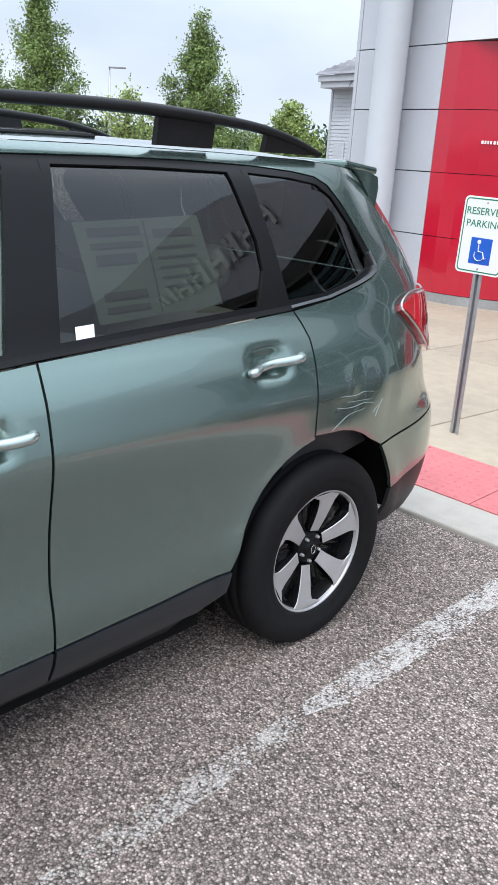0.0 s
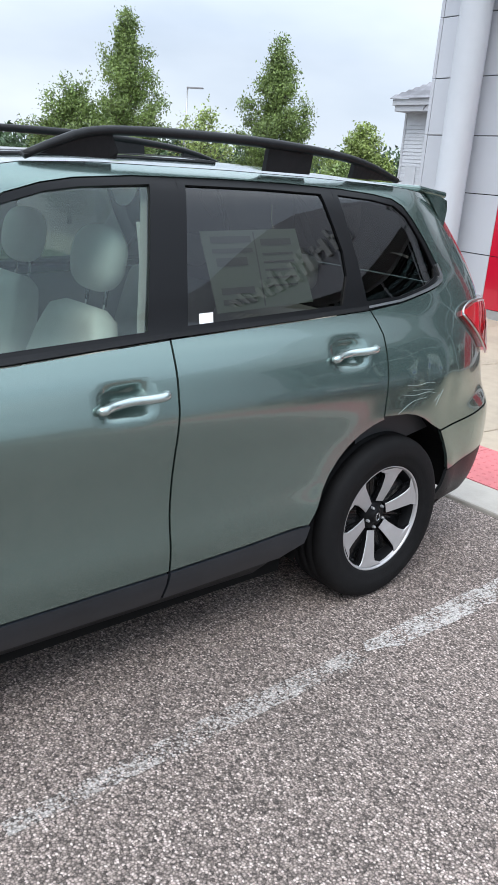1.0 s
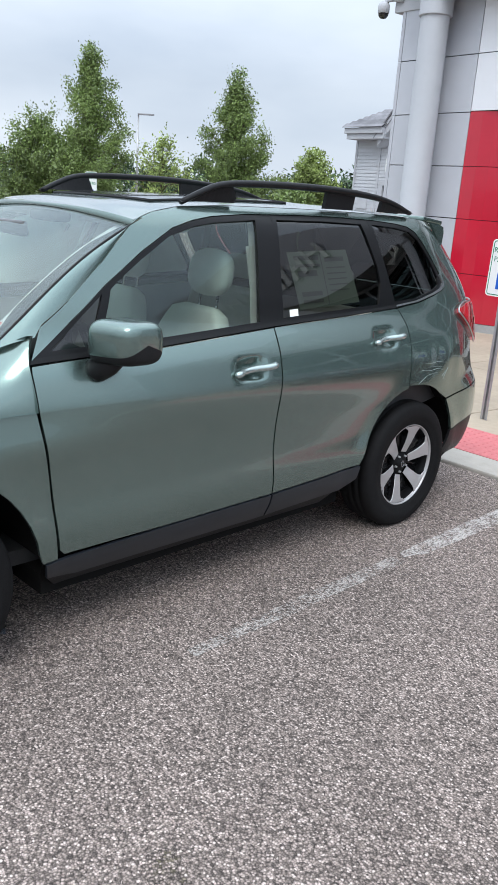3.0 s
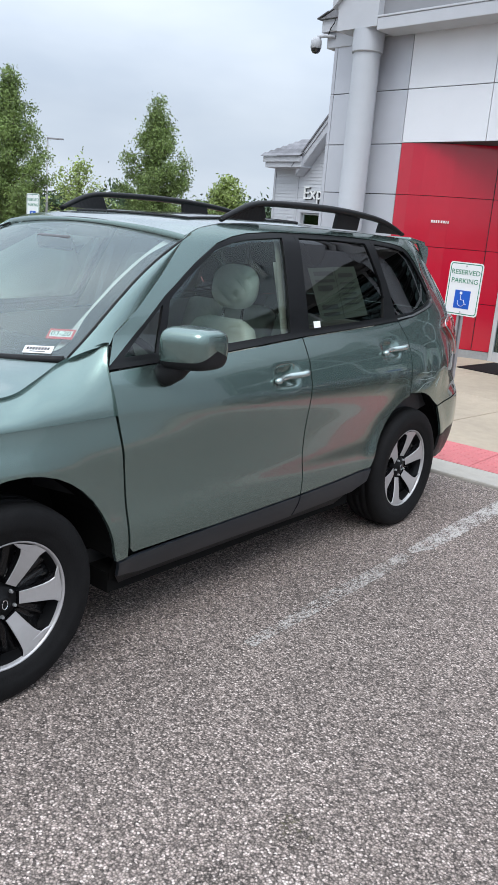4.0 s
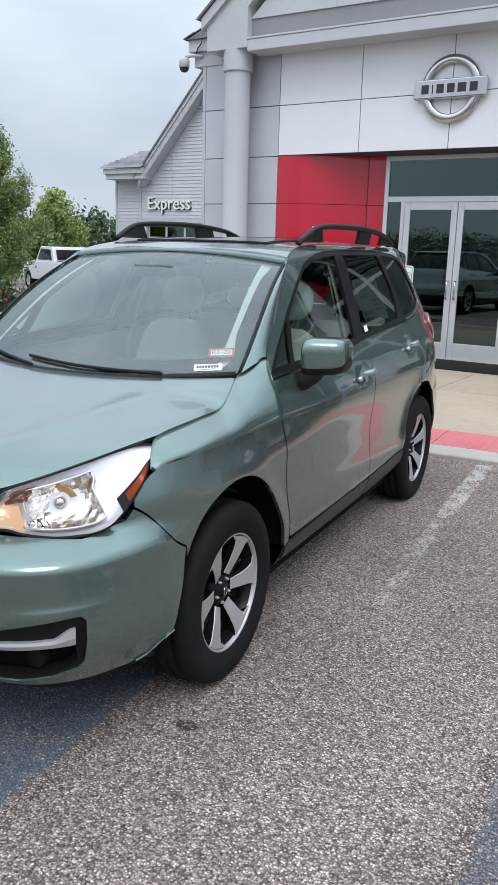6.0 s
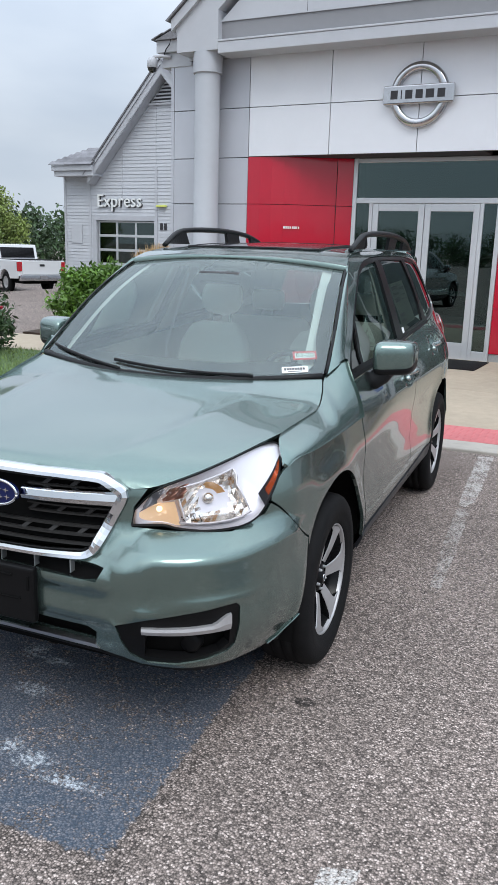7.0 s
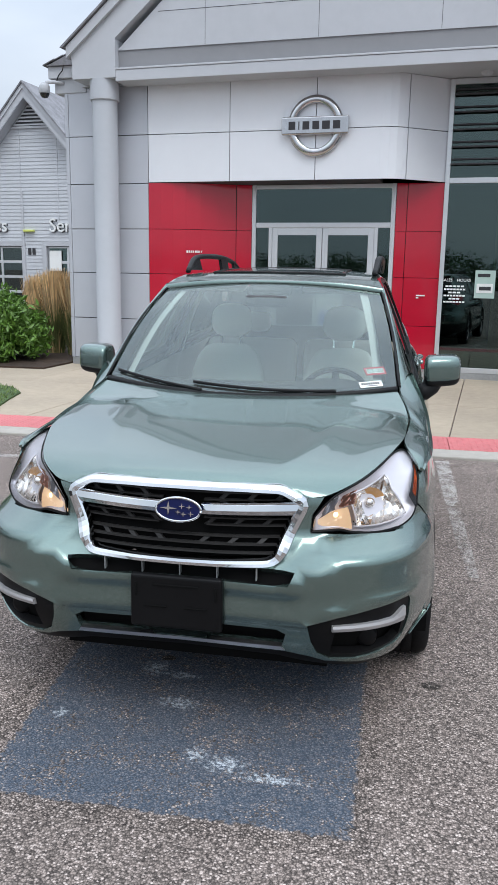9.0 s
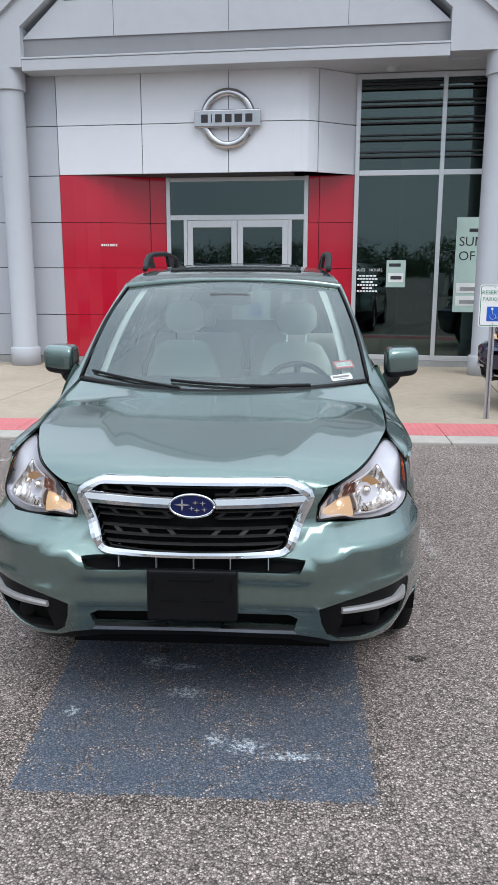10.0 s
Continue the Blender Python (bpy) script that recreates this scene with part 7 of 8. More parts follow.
        # grey lip from the bumper's lower corner to the arch
        bm = bmesh.new()
        tube(bm, [skin(k * s, z, .004) for s, z in ((.93, .279), (.985, .290), (1.03, .319), (1.07, .345), (1.132, .368))], .0035, 6)
        part("arch_lip", bm, P, car, "thin grey edge of the bumper corner")
        panel("bumper_corner_trim", sgn([(.95, .276), (.985, .284), (1.03, .312), (1.07, .338), (1.130, .360), (1.12, .30), (1.10, .26)]), "plastic", car, both=True, off=-.006, label="black bumper corner")
    panel("front_undertray", both([(0, .348), (.36, .346), (.43, .330), (.60, .292), (.74, .284), (.90, .274), (1.09, .262), (1.06, .235), (.66, .248), (.46, .285), (.34, .305), (0, .310)]), "matt_black", car, both=True, off=-.03, flange=0, label="black plastic undertray edge")
    # -- headlamps --
    for k, fn in mirrored(lamp_point):
        lamp = empty_part("headlamp", car, Matrix.Translation((k * .62, -.72, .83)))

        def bowl(u, v, fn=fn, k=k):
            p = np.array(fn(u, v))
            depth = .06 * max(0.0, math.sin(math.pi * u)) ** .6 * max(0.0, math.sin(math.pi * v)) ** .6
            return tuple(p + np.array((-k * .45, .85, -.05)) * (depth + .004))
        patch("lamp_bowl", bowl, 40, 14, "lamp_silver", lamp, "silver reflector bowl", flip=(k < 0))
        patch("lens", fn, 40, 14, "glass_lens", lamp, "clear lamp lens", flip=(k < 0))
        # wide faceted main reflector with a shielded bulb
        c = Vector(fn(.36, .50)) + Vector((-k * .018, .040, 0))
        ax = Matrix.Translation(c) @ Vector((k * .36, -.93, .06)).to_track_quat("Z", "Y").to_matrix().to_4x4() @ Matrix.Diagonal((1.3, 1.18, 1, 1))
        bm = bmesh.new()
        grid = []
        for i in range(15):
            row = []
            for j in range(10):
                gu, gv = i / 14, j / 9
                p = np.array(fn(.225 + .30 * gu + .035 * gv, .14 + .70 * gv))
                d = .010 + .062 * (1 - abs(2 * gu - 1) ** 2.6) * (1 - abs(2 * gv - 1) ** 2.6) + (.0035 if (i + j) % 2 else 0)
                row.append(bm.verts.new(p + np.array((-k * .36, .90, -.03)) * d))
            grid.append(row)
        for ga, gb in zip(grid, grid[1:]):
            for j in range(9):
                bm.faces.new((ga[j], gb[j], gb[j + 1], ga[j + 1]))
        part("reflector", bm, "lamp_chrome", lamp, "faceted chrome reflector")
        bm = bmesh.new()
        ring = [fn(.22 + .305 * t, .13) for t in [i / 8 for i in range(9)]] + [fn(.525 + .035 * t, .13 + .72 * t) for t in [i / 6 for i in range(1, 7)]] + [fn(.56 - .305 * t, .85) for t in [i / 8 for i in range(1, 9)]] + [fn(.255 - .035 * t, .85 - .72 * t) for t in [i / 6 for i in range(1, 7)]]
        tube(bm, [(p[0] - k * .004, p[1] + .009, p[2]) for p in ring], .0035, 6)
        part("reflector_rim", bm, "lamp_silver", lamp, "pale reflector rim", smooth=True)
        bm = bmesh.new()
        lathe(bm, [(.0, .006), (.010, .004), (.015, -.004), (.014, -.024)], ax, 14)
        part("bulb_shield", bm, "lamp_chrome", lamp, "chrome bulb shield", smooth=True)
        # the amber bulb's reflection, laid on as a coloured strip
        bm = bmesh.new()
        rows = []
        for i in range(9):
            t = math.radians(25 + 130 * i / 8)
            rows.append([bm.verts.new(ax @ Vector((r * math.cos(t), r * math.sin(t), h))) for r, h in ((.024, -.026), (.047, -.006))])
        for a, b in zip(rows, rows[1:]):
            bm.faces.new((a[0], a[1], b[1], b[0]))
        part("amber_filter", bm, "amber_pale", lamp, "amber bulb reflection painted over the top of the reflector", smooth=True)

        def inset(u0, u1, v0, v1, depth, slant=0.0):
            def fn2(u, v, fn=fn, k=k):
                p = np.array(fn(min(.99, max(0.0, u0 + (u1 - u0) * u + slant * v)), v0 + (v1 - v0) * v))
                return tuple(p + np.array((-k * .3, .8, 0)) * depth)
            return fn2
        patch("park_light", inset(.012, .205, .05, .60, .020, .01), 16, 9, "warm_dim", lamp, "warm lit parking light", flip=(k < 0))
        patch("inner_strip", inset(.04, .13, .66, .97, .006, .06), 6, 4, "lamp_grey", lamp, "grey inner strip", flip=(k < 0))
        patch("inner_amber", inset(.15, .25, .66, .90, .007, .05), 6, 4, "amber_dull", lamp, "dull red-brown turn lens", flip=(k < 0))
        patch("marker_frame", inset(.62, .97, .0, .26, .007, .0), 12, 4, "lamp_dark", lamp, "dark outer frame of the lamp", flip=(k < 0))
        patch("side_marker", inset(.67, .93, .05, .20, .003, .0), 10, 4, "amber_red", lamp, "amber side marker", flip=(k < 0))
        for i in range(9):
            bm = bmesh.new()
            u = .232 + .0085 * i
            foot = Vector(fn(u, .16)) + Vector((-k * .008, .016, 0))
            tube(bm, [foot, foot + Vector((-k * .010, -.004, .012 + .001 * i))], .0014, 5)
            part("shade_rib", bm, "matt_black", lamp, "dark rib")
        bm = bmesh.new()
        bmesh.ops.create_uvsphere(bm, u_segments=12, v_segments=8, radius=.010, matrix=Matrix.Translation(Vector(fn(.14, .45)) + Vector((-k * .010, .018, 0))))
        part("bulb", bm, "warm_glow", lamp, "warm glowing parking bulb", smooth=True)
        bm = bmesh.new()
        pts = [fn(i / 40, 0) for i in range(41)] + [fn(1 - i / 40, 1) for i in range(41)]
        tube(bm, pts + [pts[0]], [.0050] * 18 + [.0030] * (len(pts) - 17), 6)
        part("lamp_edge", bm, "matt_black", lamp, "black lamp edge")
    # -- tail lamps --
    for k in (1, -1):
        sgn = lambda h: h if k > 0 else [(-x, z) for x, z in h[::-1]]
        tail = [(4.672, 1.135), (4.70, 1.160), (4.80, 1.180), (5.0, 1.175), (5.22, 1.16), (5.22, .985), (5.02, .938), (4.94, .965), (4.80, 1.045)]
        t = panel("tail_lamp", sgn(tail), "red_lens", car, both=True, off=.030, flange=.03, gap=.006, step=.03, label="red wraparound tail lamp")[0]
        bm = bmesh.new()
        pts = [skin(k * s, z, .020) for s, z in resample(tail + [tail[0]], 70)]
        tube(bm, pts, .0045, 6)
        part("lamp_rim", bm, "satin", t, "bright rim of the tail lamp", smooth=True)
        panel("clear_stripe", sgn([(4.83, 1.085), (5.0, 1.09), (5.20, 1.08), (5.20, 1.04), (5.0, 1.04), (4.86, 1.05)]), "glass_lens", t, both=True, off=.033, flange=0, label="clear reversing lens stripe")
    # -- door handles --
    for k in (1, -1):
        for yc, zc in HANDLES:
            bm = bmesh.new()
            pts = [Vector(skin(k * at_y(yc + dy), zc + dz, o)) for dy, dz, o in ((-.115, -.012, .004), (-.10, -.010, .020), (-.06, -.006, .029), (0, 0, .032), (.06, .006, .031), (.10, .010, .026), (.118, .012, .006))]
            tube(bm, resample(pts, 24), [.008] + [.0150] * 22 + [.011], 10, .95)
            h = part("door_handle", bm, "handle", car, "pull handle, its paint lightened for reflected sky", smooth=True)
            bm = bmesh.new()
            c = Vector(skin(k * at_y(yc + .105), zc + .011, .022))
            bmesh.ops.create_uvsphere(bm, u_segments=12, v_segments=8, radius=.008, matrix=Matrix.Translation(c))
            part("lock", bm, "satin", h, "small lock barrel")
    # -- door mirrors --
    for k in (1, -1):
        mir = empty_part("door_mirror", car, Matrix.Translation((k * .84, .64, 1.08)))

        def shell(a, b, lo, hi, k=k):
            # a rounded housing: a is the angle round its long axis, b runs outwards
            t = b
            ph = math.pi * min(1 - 1e-7, max(1e-7, t))
            x = .924 - .090 * math.copysign(abs(math.cos(ph)) ** .42, math.cos(ph))
            edge = math.sin(ph) ** .42
            w = (x - .834) / .18
            hz, hy = .084 * edge * (1.0 - .10 * w), .100 * edge * (1 - .15 * w)
            yc, zc = .725 + .050 * w, 1.155 + .006 * w
            ang = lo + (hi - lo) * a
            sq = .55
            cy, sz = math.cos(ang), math.sin(ang)
            return (k * x, yc + hy * math.copysign(abs(cy) ** sq, cy), zc + hz * math.copysign(abs(sz) ** sq, sz))
        patch("mirror_cap", lambda u, v: shell(u, v, math.radians(-14), math.radians(200)), 28, 30, P, mir, "painted mirror cap", flip=(k > 0))
        patch("mirror_base", lambda u, v: shell(u, v, math.radians(200), math.radians(346)), 20, 30, "plastic", mir, "black mirror underside", flip=(k > 0))
        bm = bmesh.new()
        box(bm, (.862, -.0, -.044), (.978, .004, .044))
        bmesh.ops.transform(bm, matrix=Matrix.Translation((0, .818, 1.157)) @ Matrix.Diagonal((k, 1, 1, 1)), verts=bm.verts[:])
        bmesh.ops.recalc_face_normals(bm, faces=bm.faces[:])
        part("mirror_glass", bm, "chrome", mir, "mirror glass")
        bm = bmesh.new()
        tube(bm, [(k * .80, .690, 1.045), (k * .838, .695, 1.050), (k * .868, .710, 1.075), (k * .885, .725, 1.110)], [.040, .044, .046, .050], 12)
        part("mirror_arm", bm, "plastic", mir, "black mirror arm", smooth=True)
    # -- wipers --
    for x0, x1, yy in ((-.66, -.20, 0), (-.24, .42, 0)):
        bm = bmesh.new()
        pts = []
        for i in range(13):
            t = i / 12
            x = x0 + (x1 - x0) * t
            p = windshield_point(x / .70, .050 - .044 * t)
            pts.append((p[0], p[1] - .008, p[2] + .009))
        tube(bm, pts, .006, 6, 1.3)
        w = part("wiper", bm, "plastic", car, "black wiper blade", smooth=True)
        bm = bmesh.new()
        m = len(pts) // 2
        tube(bm, [pts[m], pts[(m + 12) // 2 + 1], (x1 + .01, pts[-1][1] - .004, pts[-1][2] - .004)], [.005, .007, .010], 6)
        part("wiper_arm", bm, "plastic", w, smooth=True)
    bm = bmesh.new()
    tube(bm, [(x / 12 * .70, .052 + .19 * (x / 12) ** 2, 1.052 + .034 * (x / 12) ** 2) for x in range(-12, 13)], .016, 6)
    part("cowl_strip", bm, "plastic", car, "black cowl strip", smooth=True)
    # -- dark inner shell and wheel wells --
    panel("inner_shell", Y([(-.30, .93), (3.35, 1.0), (3.35, .24), (3.05, .24)] + [(y, z) for y, z in arc(2.615, .365, .445, -5, 185, 20)] + [(2.1, .24), (.50, .24)] + arc(.015, .355, .445, -5, 185, 20) + [(-.50, .40), (-.50, .80)]), "dark_inner", car, off=-.030, gap=0, flange=0, step=.08, label="dark inner body")
    for yc, zc, r in ((.015, .36, .455), (2.615, .37, .455)):
        for k in (1, -1):
            bm = bmesh.new()
            rows = []
            for i in range(25):
                a = math.radians(2 + 190 * i / 24)
                rows.append([bm.verts.new((k * x, yc + r * math.cos(a), zc + r * math.sin(a))) for x in (.86, .50)])
            for a, b in zip(rows, rows[1:]):
                bm.faces.new((a[0], a[1], b[1], b[0]))
            bm.faces.new([q[1] for q in rows])
            part("wheel_well", bm, "dark_inner", car, "black wheel well liner", smooth=False)
    bm = bmesh.new()
    box(bm, (-.80, .48, .22), (.80, 2.15, .30))
    box(bm, (-.50, -.80, .22), (.50, .50, .30))
    box(bm, (-.50, 2.15, .22), (.50, 3.40, .34))
    part("underbody", bm, "dark_inner", car, "dark underbody")
    for yc in (0, 2.64):
        for k in (1, -1):
            wheel(car, yc, k, 17 if yc > 1 else 0)
    car.matrix_basis = at @ Matrix.Translation((0, 1.32, 0))
    return car


def settle(car):
    """Ease the nose, hood and cowl back and up over the front axle."""
    for ob in car.children_recursive:
        if ob.type != "MESH" or ob.data.users > 1 or ob.name.startswith("wheel") or (ob.parent and ob.parent.name.startswith("wheel")):
            continue
        n = len(ob.data.vertices)
        co = np.empty(n * 3)
        ob.data.vertices.foreach_get("co", co)
        co = co.reshape(-1, 3)
        x, y, z = np.abs(co[:, 0]), co[:, 1], co[:, 2]
        nose = 1 - ease(-.62, -.36, y)
        deck = ease(.80, .93, z) * (1 - ease(.70, .82, x)) * (1 - ease(.30, 1.0, y))
        w = np.maximum(nose, deck)
        co[:, 1] += .088 * w
        co[:, 2] += .023 * w * ease(.20, .34, z)
        ob.data.vertices.foreach_set("co", co.ravel())
        ob.data.update()


def empty_part(name, parent, m):
    """A part made of several pieces."""
    e = new(name)
    e.matrix_basis = m
    e.empty_display_size = 0.05
    e.parent = parent
    e.matrix_parent_inverse = parent.matrix_basis.inverted()
    return e


# ---- cabin, stickers, scratches ----
def cushion(bm, lo, hi, m=None, r=.05):
    box(bm, lo, hi, m, r, 4)


def build_cabin(car):
    for k in (1, -1):
        x, back = .365 * k, (0.0 if k > 0 else .08)
        seat = empty_part("seat", car, Matrix.Translation((x, 1.25 + back, .40)))
        bm = bmesh.new()
        cushion(bm, (x - .25, .88 + back, .46), (x + .25, 1.45 + back, .66), None, .07)
        part("seat_cushion", bm, "seat", seat, "grey leather seat cushion", smooth=True)
        lean = Matrix.Translation((x, 1.40 + back, .60)) @ Matrix.Rotation(radians(-17), 4, "X")
        bm = bmesh.new()
        # backrest: waisted, with side bolsters
        rows = []
        for i in range(13):
            t = i / 12
            z = .02 + .55 * t
            w = .255 - .02 * math.sin(math.pi * t) ** 2 - .095 * (max(0, t - .55) / .45) ** 2
            dep = .075 - .020 * t
            ring = []
            for j in range(20):
                a = 2 * math.pi * j / 20
                cx, cy = math.cos(a), math.sin(a)
                px, py = math.copysign(abs(cx) ** .5, cx) * w, math.copysign(abs(cy) ** .7, cy) * dep
                if cy < 0:
                    py -= .028 * (abs(px) / w) ** 3
                ring.append(bm.verts.new(lean @ Vector((px, py, z))))
            rows.append(ring)
        for a, b in zip(rows, rows[1:]):
            for j in range(20):
                bm.faces.new((a[j], a[(j + 1) % 20], b[(j + 1) % 20], b[j]))
        top = [bm.verts.new(lean @ Vector((v[0] * .66, v[1] * .5, .598))) for v in [((lean.inverted() @ q.co).x, (lean.inverted() @ q.co).y) for q in rows[-1]]]
        for j in range(20):
            bm.faces.new((rows[-1][j], rows[-1][(j + 1) % 20], top[(j + 1) % 20], top[j]))
        bm.faces.new(top)
        bm.faces.new(rows[0][::-1])
        bmesh.ops.recalc_face_normals(bm, faces=bm.faces[:])
        part("seat_back", bm, "seat", seat, "grey leather backrest", smooth=True)
        bm = bmesh.new()
        pillow = Matrix.Translation((x, 1.612 + back, 1.325)) @ Matrix.Rotation(radians(-10), 4, "X")
        bmesh.ops.create_uvsphere(bm, u_segments=24, v_segments=16, radius=1.0)
        for v in bm.verts:
            v.co = pillow @ Vector([math.copysign(abs(c) ** q, c) * r for c, q, r in zip(v.co, (.78, .85, .78), (.132, .064, .108))])
        part("headrest", bm, "seat", seat, "grey leather headrest", smooth=True)
        for s in (-.06, .06):
            bm = bmesh.new()
            tube(bm, [(x + s, 1.60 + back, 1.14), (x + s, 1.615 + back, 1.28)], .007, 6)
            part("headrest_post", bm, "chrome", seat)
        # belt and pillar trim
        bm = bmesh.new()
        vs = [bm.verts.new(p) for p in ((k * .575, 1.62, 1.46), (k * .577, 1.665, 1.46), (k * .715, 1.64, 1.02), (k * .712, 1.595, 1.02), (k * .68, 1.62, .60), (k * .68, 1.57, .60))]
        bm.faces.new((vs[0], vs[1], vs[2], vs[3]))
        bm.faces.new((vs[3], vs[2], vs[4], vs[5]))
        part("seat_belt", bm, "seat_belt", car, "pale grey seat belt")
        panel("pillar_trim", Y([(1.53, 1.10), (1.72, 1.12), (1.80, 1.585), (1.66, 1.585)]), "trim_grey", car, off=-.06, flange=0, gap=0, flanks=(k,), label="grey inner pillar trim")
        panel("door_card", Y([(.48, .45), (2.15, .45), (2.45, .90), (2.50, 1.15), (1.6, 1.10), (.5, 1.05)]), "trim_grey", car, off=-.085, flange=0, gap=0, flanks=(k,), label="grey inner door trim", step=.12)
        panel("rear_trim", Y([(2.50, .60), (3.2, .70), (3.2, 1.15), (2.95, 1.20), (2.50, 1.17)]), "dash", car, off=-.085, flange=0, gap=0, flanks=(k,), label="dark load bay trim", step=.12)

        def lining(u, v, k=k):
            p = windshield_point(k * (1.0), u)
            q = np.array((p[0] - k * .084, p[1] + .012, p[2] - .012))
            return tuple(q + np.array((k * .020, .016, 0)) * (2 * v - 1))
        patch("pillar_lining", lining, 12, 2, "trim_light", car, "pale inner windshield pillar trim", flip=(k < 0))
    for k in (1, -1):
        x = .36 * k
        bm = bmesh.new()
        cushion(bm, (x - .33, 2.20, .62), (x + .33, 2.36, 1.18), Matrix.Translation((0, 2.28, .62)) @ Matrix.Rotation(radians(-18), 4, "X") @ Matrix.Translation((0, -2.28, -.62)), .06)
        part("rear_seat_back", bm, "seat", car, "grey rear seat backrest", smooth=True)
        bm = bmesh.new()
        box(bm, (-.12, -.05, -.07), (.12, .05, .07), Matrix.Translation((x, 2.50, 1.27)), .045, 4)
        part("rear_headrest", bm, "seat", car, "grey rear headrest", smooth=True)
    bm = bmesh.new()
    cushion(bm, (-.66, 1.78, .48), (.66, 2.28, .66), None, .06)
    part("rear_seat_cushion", bm, "seat", car, "grey rear bench", smooth=True)
    # dashboard
    bm = bmesh.new()
    prof = [(.16, .98), (.20, 1.045), (.32, 1.055), (.55, 1.065), (.72, 1.055), (.80, 1.01), (.83, .93), (.80, .80), (.72, .62), (.30, .60)]
    rows = []
    for i in range(17):
        x = -.69 + 1.38 * i / 16
        hump = .030 * math.exp(-((x - .37) / .17) ** 2)
        rows.append([bm.verts.new((x, y + .10 * (abs(x) / .69) ** 2, z + (hump if .5 < y < .82 and z > 1 else 0))) for y, z in prof])
    for a, b in zip(rows, rows[1:]):
        for j in range(len(prof)):
            bm.faces.new((a[j], b[j], b[(j + 1) % len(prof)], a[(j + 1) % len(prof)]))
    bm.faces.new(rows[0])
    bm.faces.new(rows[-1][::-1])
    bmesh.ops.recalc_face_normals(bm, faces=bm.faces[:])
    part("dashboard", bm, "dash", car, "charcoal dashboard", smooth=True)
    ax = Matrix.Translation((.37, 1.00, .955)) @ Matrix.Rotation(radians(-62), 4, "X")
    bm = bmesh.new()
    tube(bm, [ax @ Vector((.185 * math.cos(t), .185 * math.sin(t), 0)) for t in [2 * math.pi * i / 40 for i in range(41)]], .016, 10)
    sw = part("steering_wheel", bm, "dash", car, "black steering wheel", smooth=True)
    bm = bmesh.new()
    for a in (0, 180, 270):
        t = radians(a)
        tube(bm, [ax @ Vector((.03 * math.cos(t), .03 * math.sin(t), -.01)), ax @ Vector((.175 * math.cos(t), .175 * math.sin(t), 0))], .018, 8, .6)
    part("wheel_spoke", bm, "dash", sw)
    bm = bmesh.new()
    lathe(bm, [(.0, .018), (.045, .015), (.062, .0), (.055, -.03)], ax, 24)
    part("wheel_hub", bm, "dash", sw, smooth=True)
    bm = bmesh.new()
    box(bm, (-.115, -.02, -.032), (.115, .02, .032), Matrix.Translation((0, .80, 1.475)) @ Matrix.Rotation(radians(12), 4, "X"), .018, 3)
    part("rear_view_mirror", bm, "gloss_black", car, "black rear-view mirror", smooth=True)
    bm = bmesh.new()
    box(bm, (-.11, -.03, -.025), (.11, .06, .02), Matrix.Translation((0, .98, 1.535)), .02, 3)
    part("camera_housing", bm, "dash", car, "dark camera housing behind the glass", smooth=True)
    patch("headliner", lambda u, v: tuple(np.array(roof_point(.97 * (2 * u - 1), .02 + .95 * v)) - np.array((0, 0, .035))), 16, 16, "trim_light", car, "pale headliner", flip=True)
    def header(u, v):
        a = np.array(windshield_point(.96 * (2 * u - 1), .985)) + np.array((0, .012, -.008))
        b = np.array(roof_point(.95 * (2 * u - 1), .07)) - np.array((0, 0, .030))
        return tuple(a + (b - a) * v)
    patch("header_trim", header, 16, 4, "trim_light", car, "pale trim over the windshield", flip=True)
    for k in (1, -1):
        bm = bmesh.new()
        box(bm, (-.17, -.07, -.008), (.17, .07, .008), Matrix.Translation((k * .33, 1.10, 1.545)) @ Matrix.Rotation(radians(12), 4, "X"), .007)
        part("sun_visor", bm, "trim_light", car, "pale sun visor")
    bm = bmesh.new()
    box(bm, (-.68, .30, .30), (.68, 3.2, .36))
    part("cabin_floor", bm, "dash", car, "dark carpet floor")
    bm = bmesh.new()
    box(bm, (-.12, .80, .36), (.12, 1.75, .72), None, .03)
    part("console", bm, "dash", car, "dark centre console")

    # stickers on the windshield
    def glass_frame(u, v, lift):
        p = Vector(windshield_point(u, v))
        du = (Vector(windshield_point(u + .01, v)) - Vector(windshield_point(u - .01, v))).normalized()
        dv = Vector(windshield_point(u, v + .01)) - Vector(windshield_point(u, v - .01))
        n = du.cross(dv).normalized()
        return Matrix.Translation(p + n * lift) @ Matrix((du, n.cross(du), n)).transposed().to_4x4()
    m = glass_frame(.868, .135, -.003)
    bm = bmesh.new()
    box(bm, (-.052, -.026, 0), (.052, .026, .001), m)
    st = part("inspection_sticker", bm, "red_ink", car, "red bordered white date sticker")
    bm = bmesh.new()
    box(bm, (-.043, -.015, .0012), (.043, .015, .0018), m)
    part("sticker_field", bm, "paper", st)
    lettering("sticker_date", "03-20", .034, m @ Matrix.Translation((0, 0, .0025)), "sign_green_dark", st, .0006)
    m = glass_frame(.835, .040, .002)
    bm = bmesh.new()
    box(bm, (-.056, -.018, 0), (.056, .018, .001), m)
    st = part("stock_tag", bm, "paper", car, "small white tag with plain bars")
    for i in range(8):
        bm = bmesh.new()
        box(bm, (-.046 + i * .0115, -.003, .0012), (-.038 + i * .0115, .011, .0018), m)
        part("tag_bar", bm, "ink", st)
    bm = bmesh.new()
    box(bm, (-.03, -.012, .0012), (.03, -.008, .0018), m)
    part("tag_bar", bm, "ink", st)
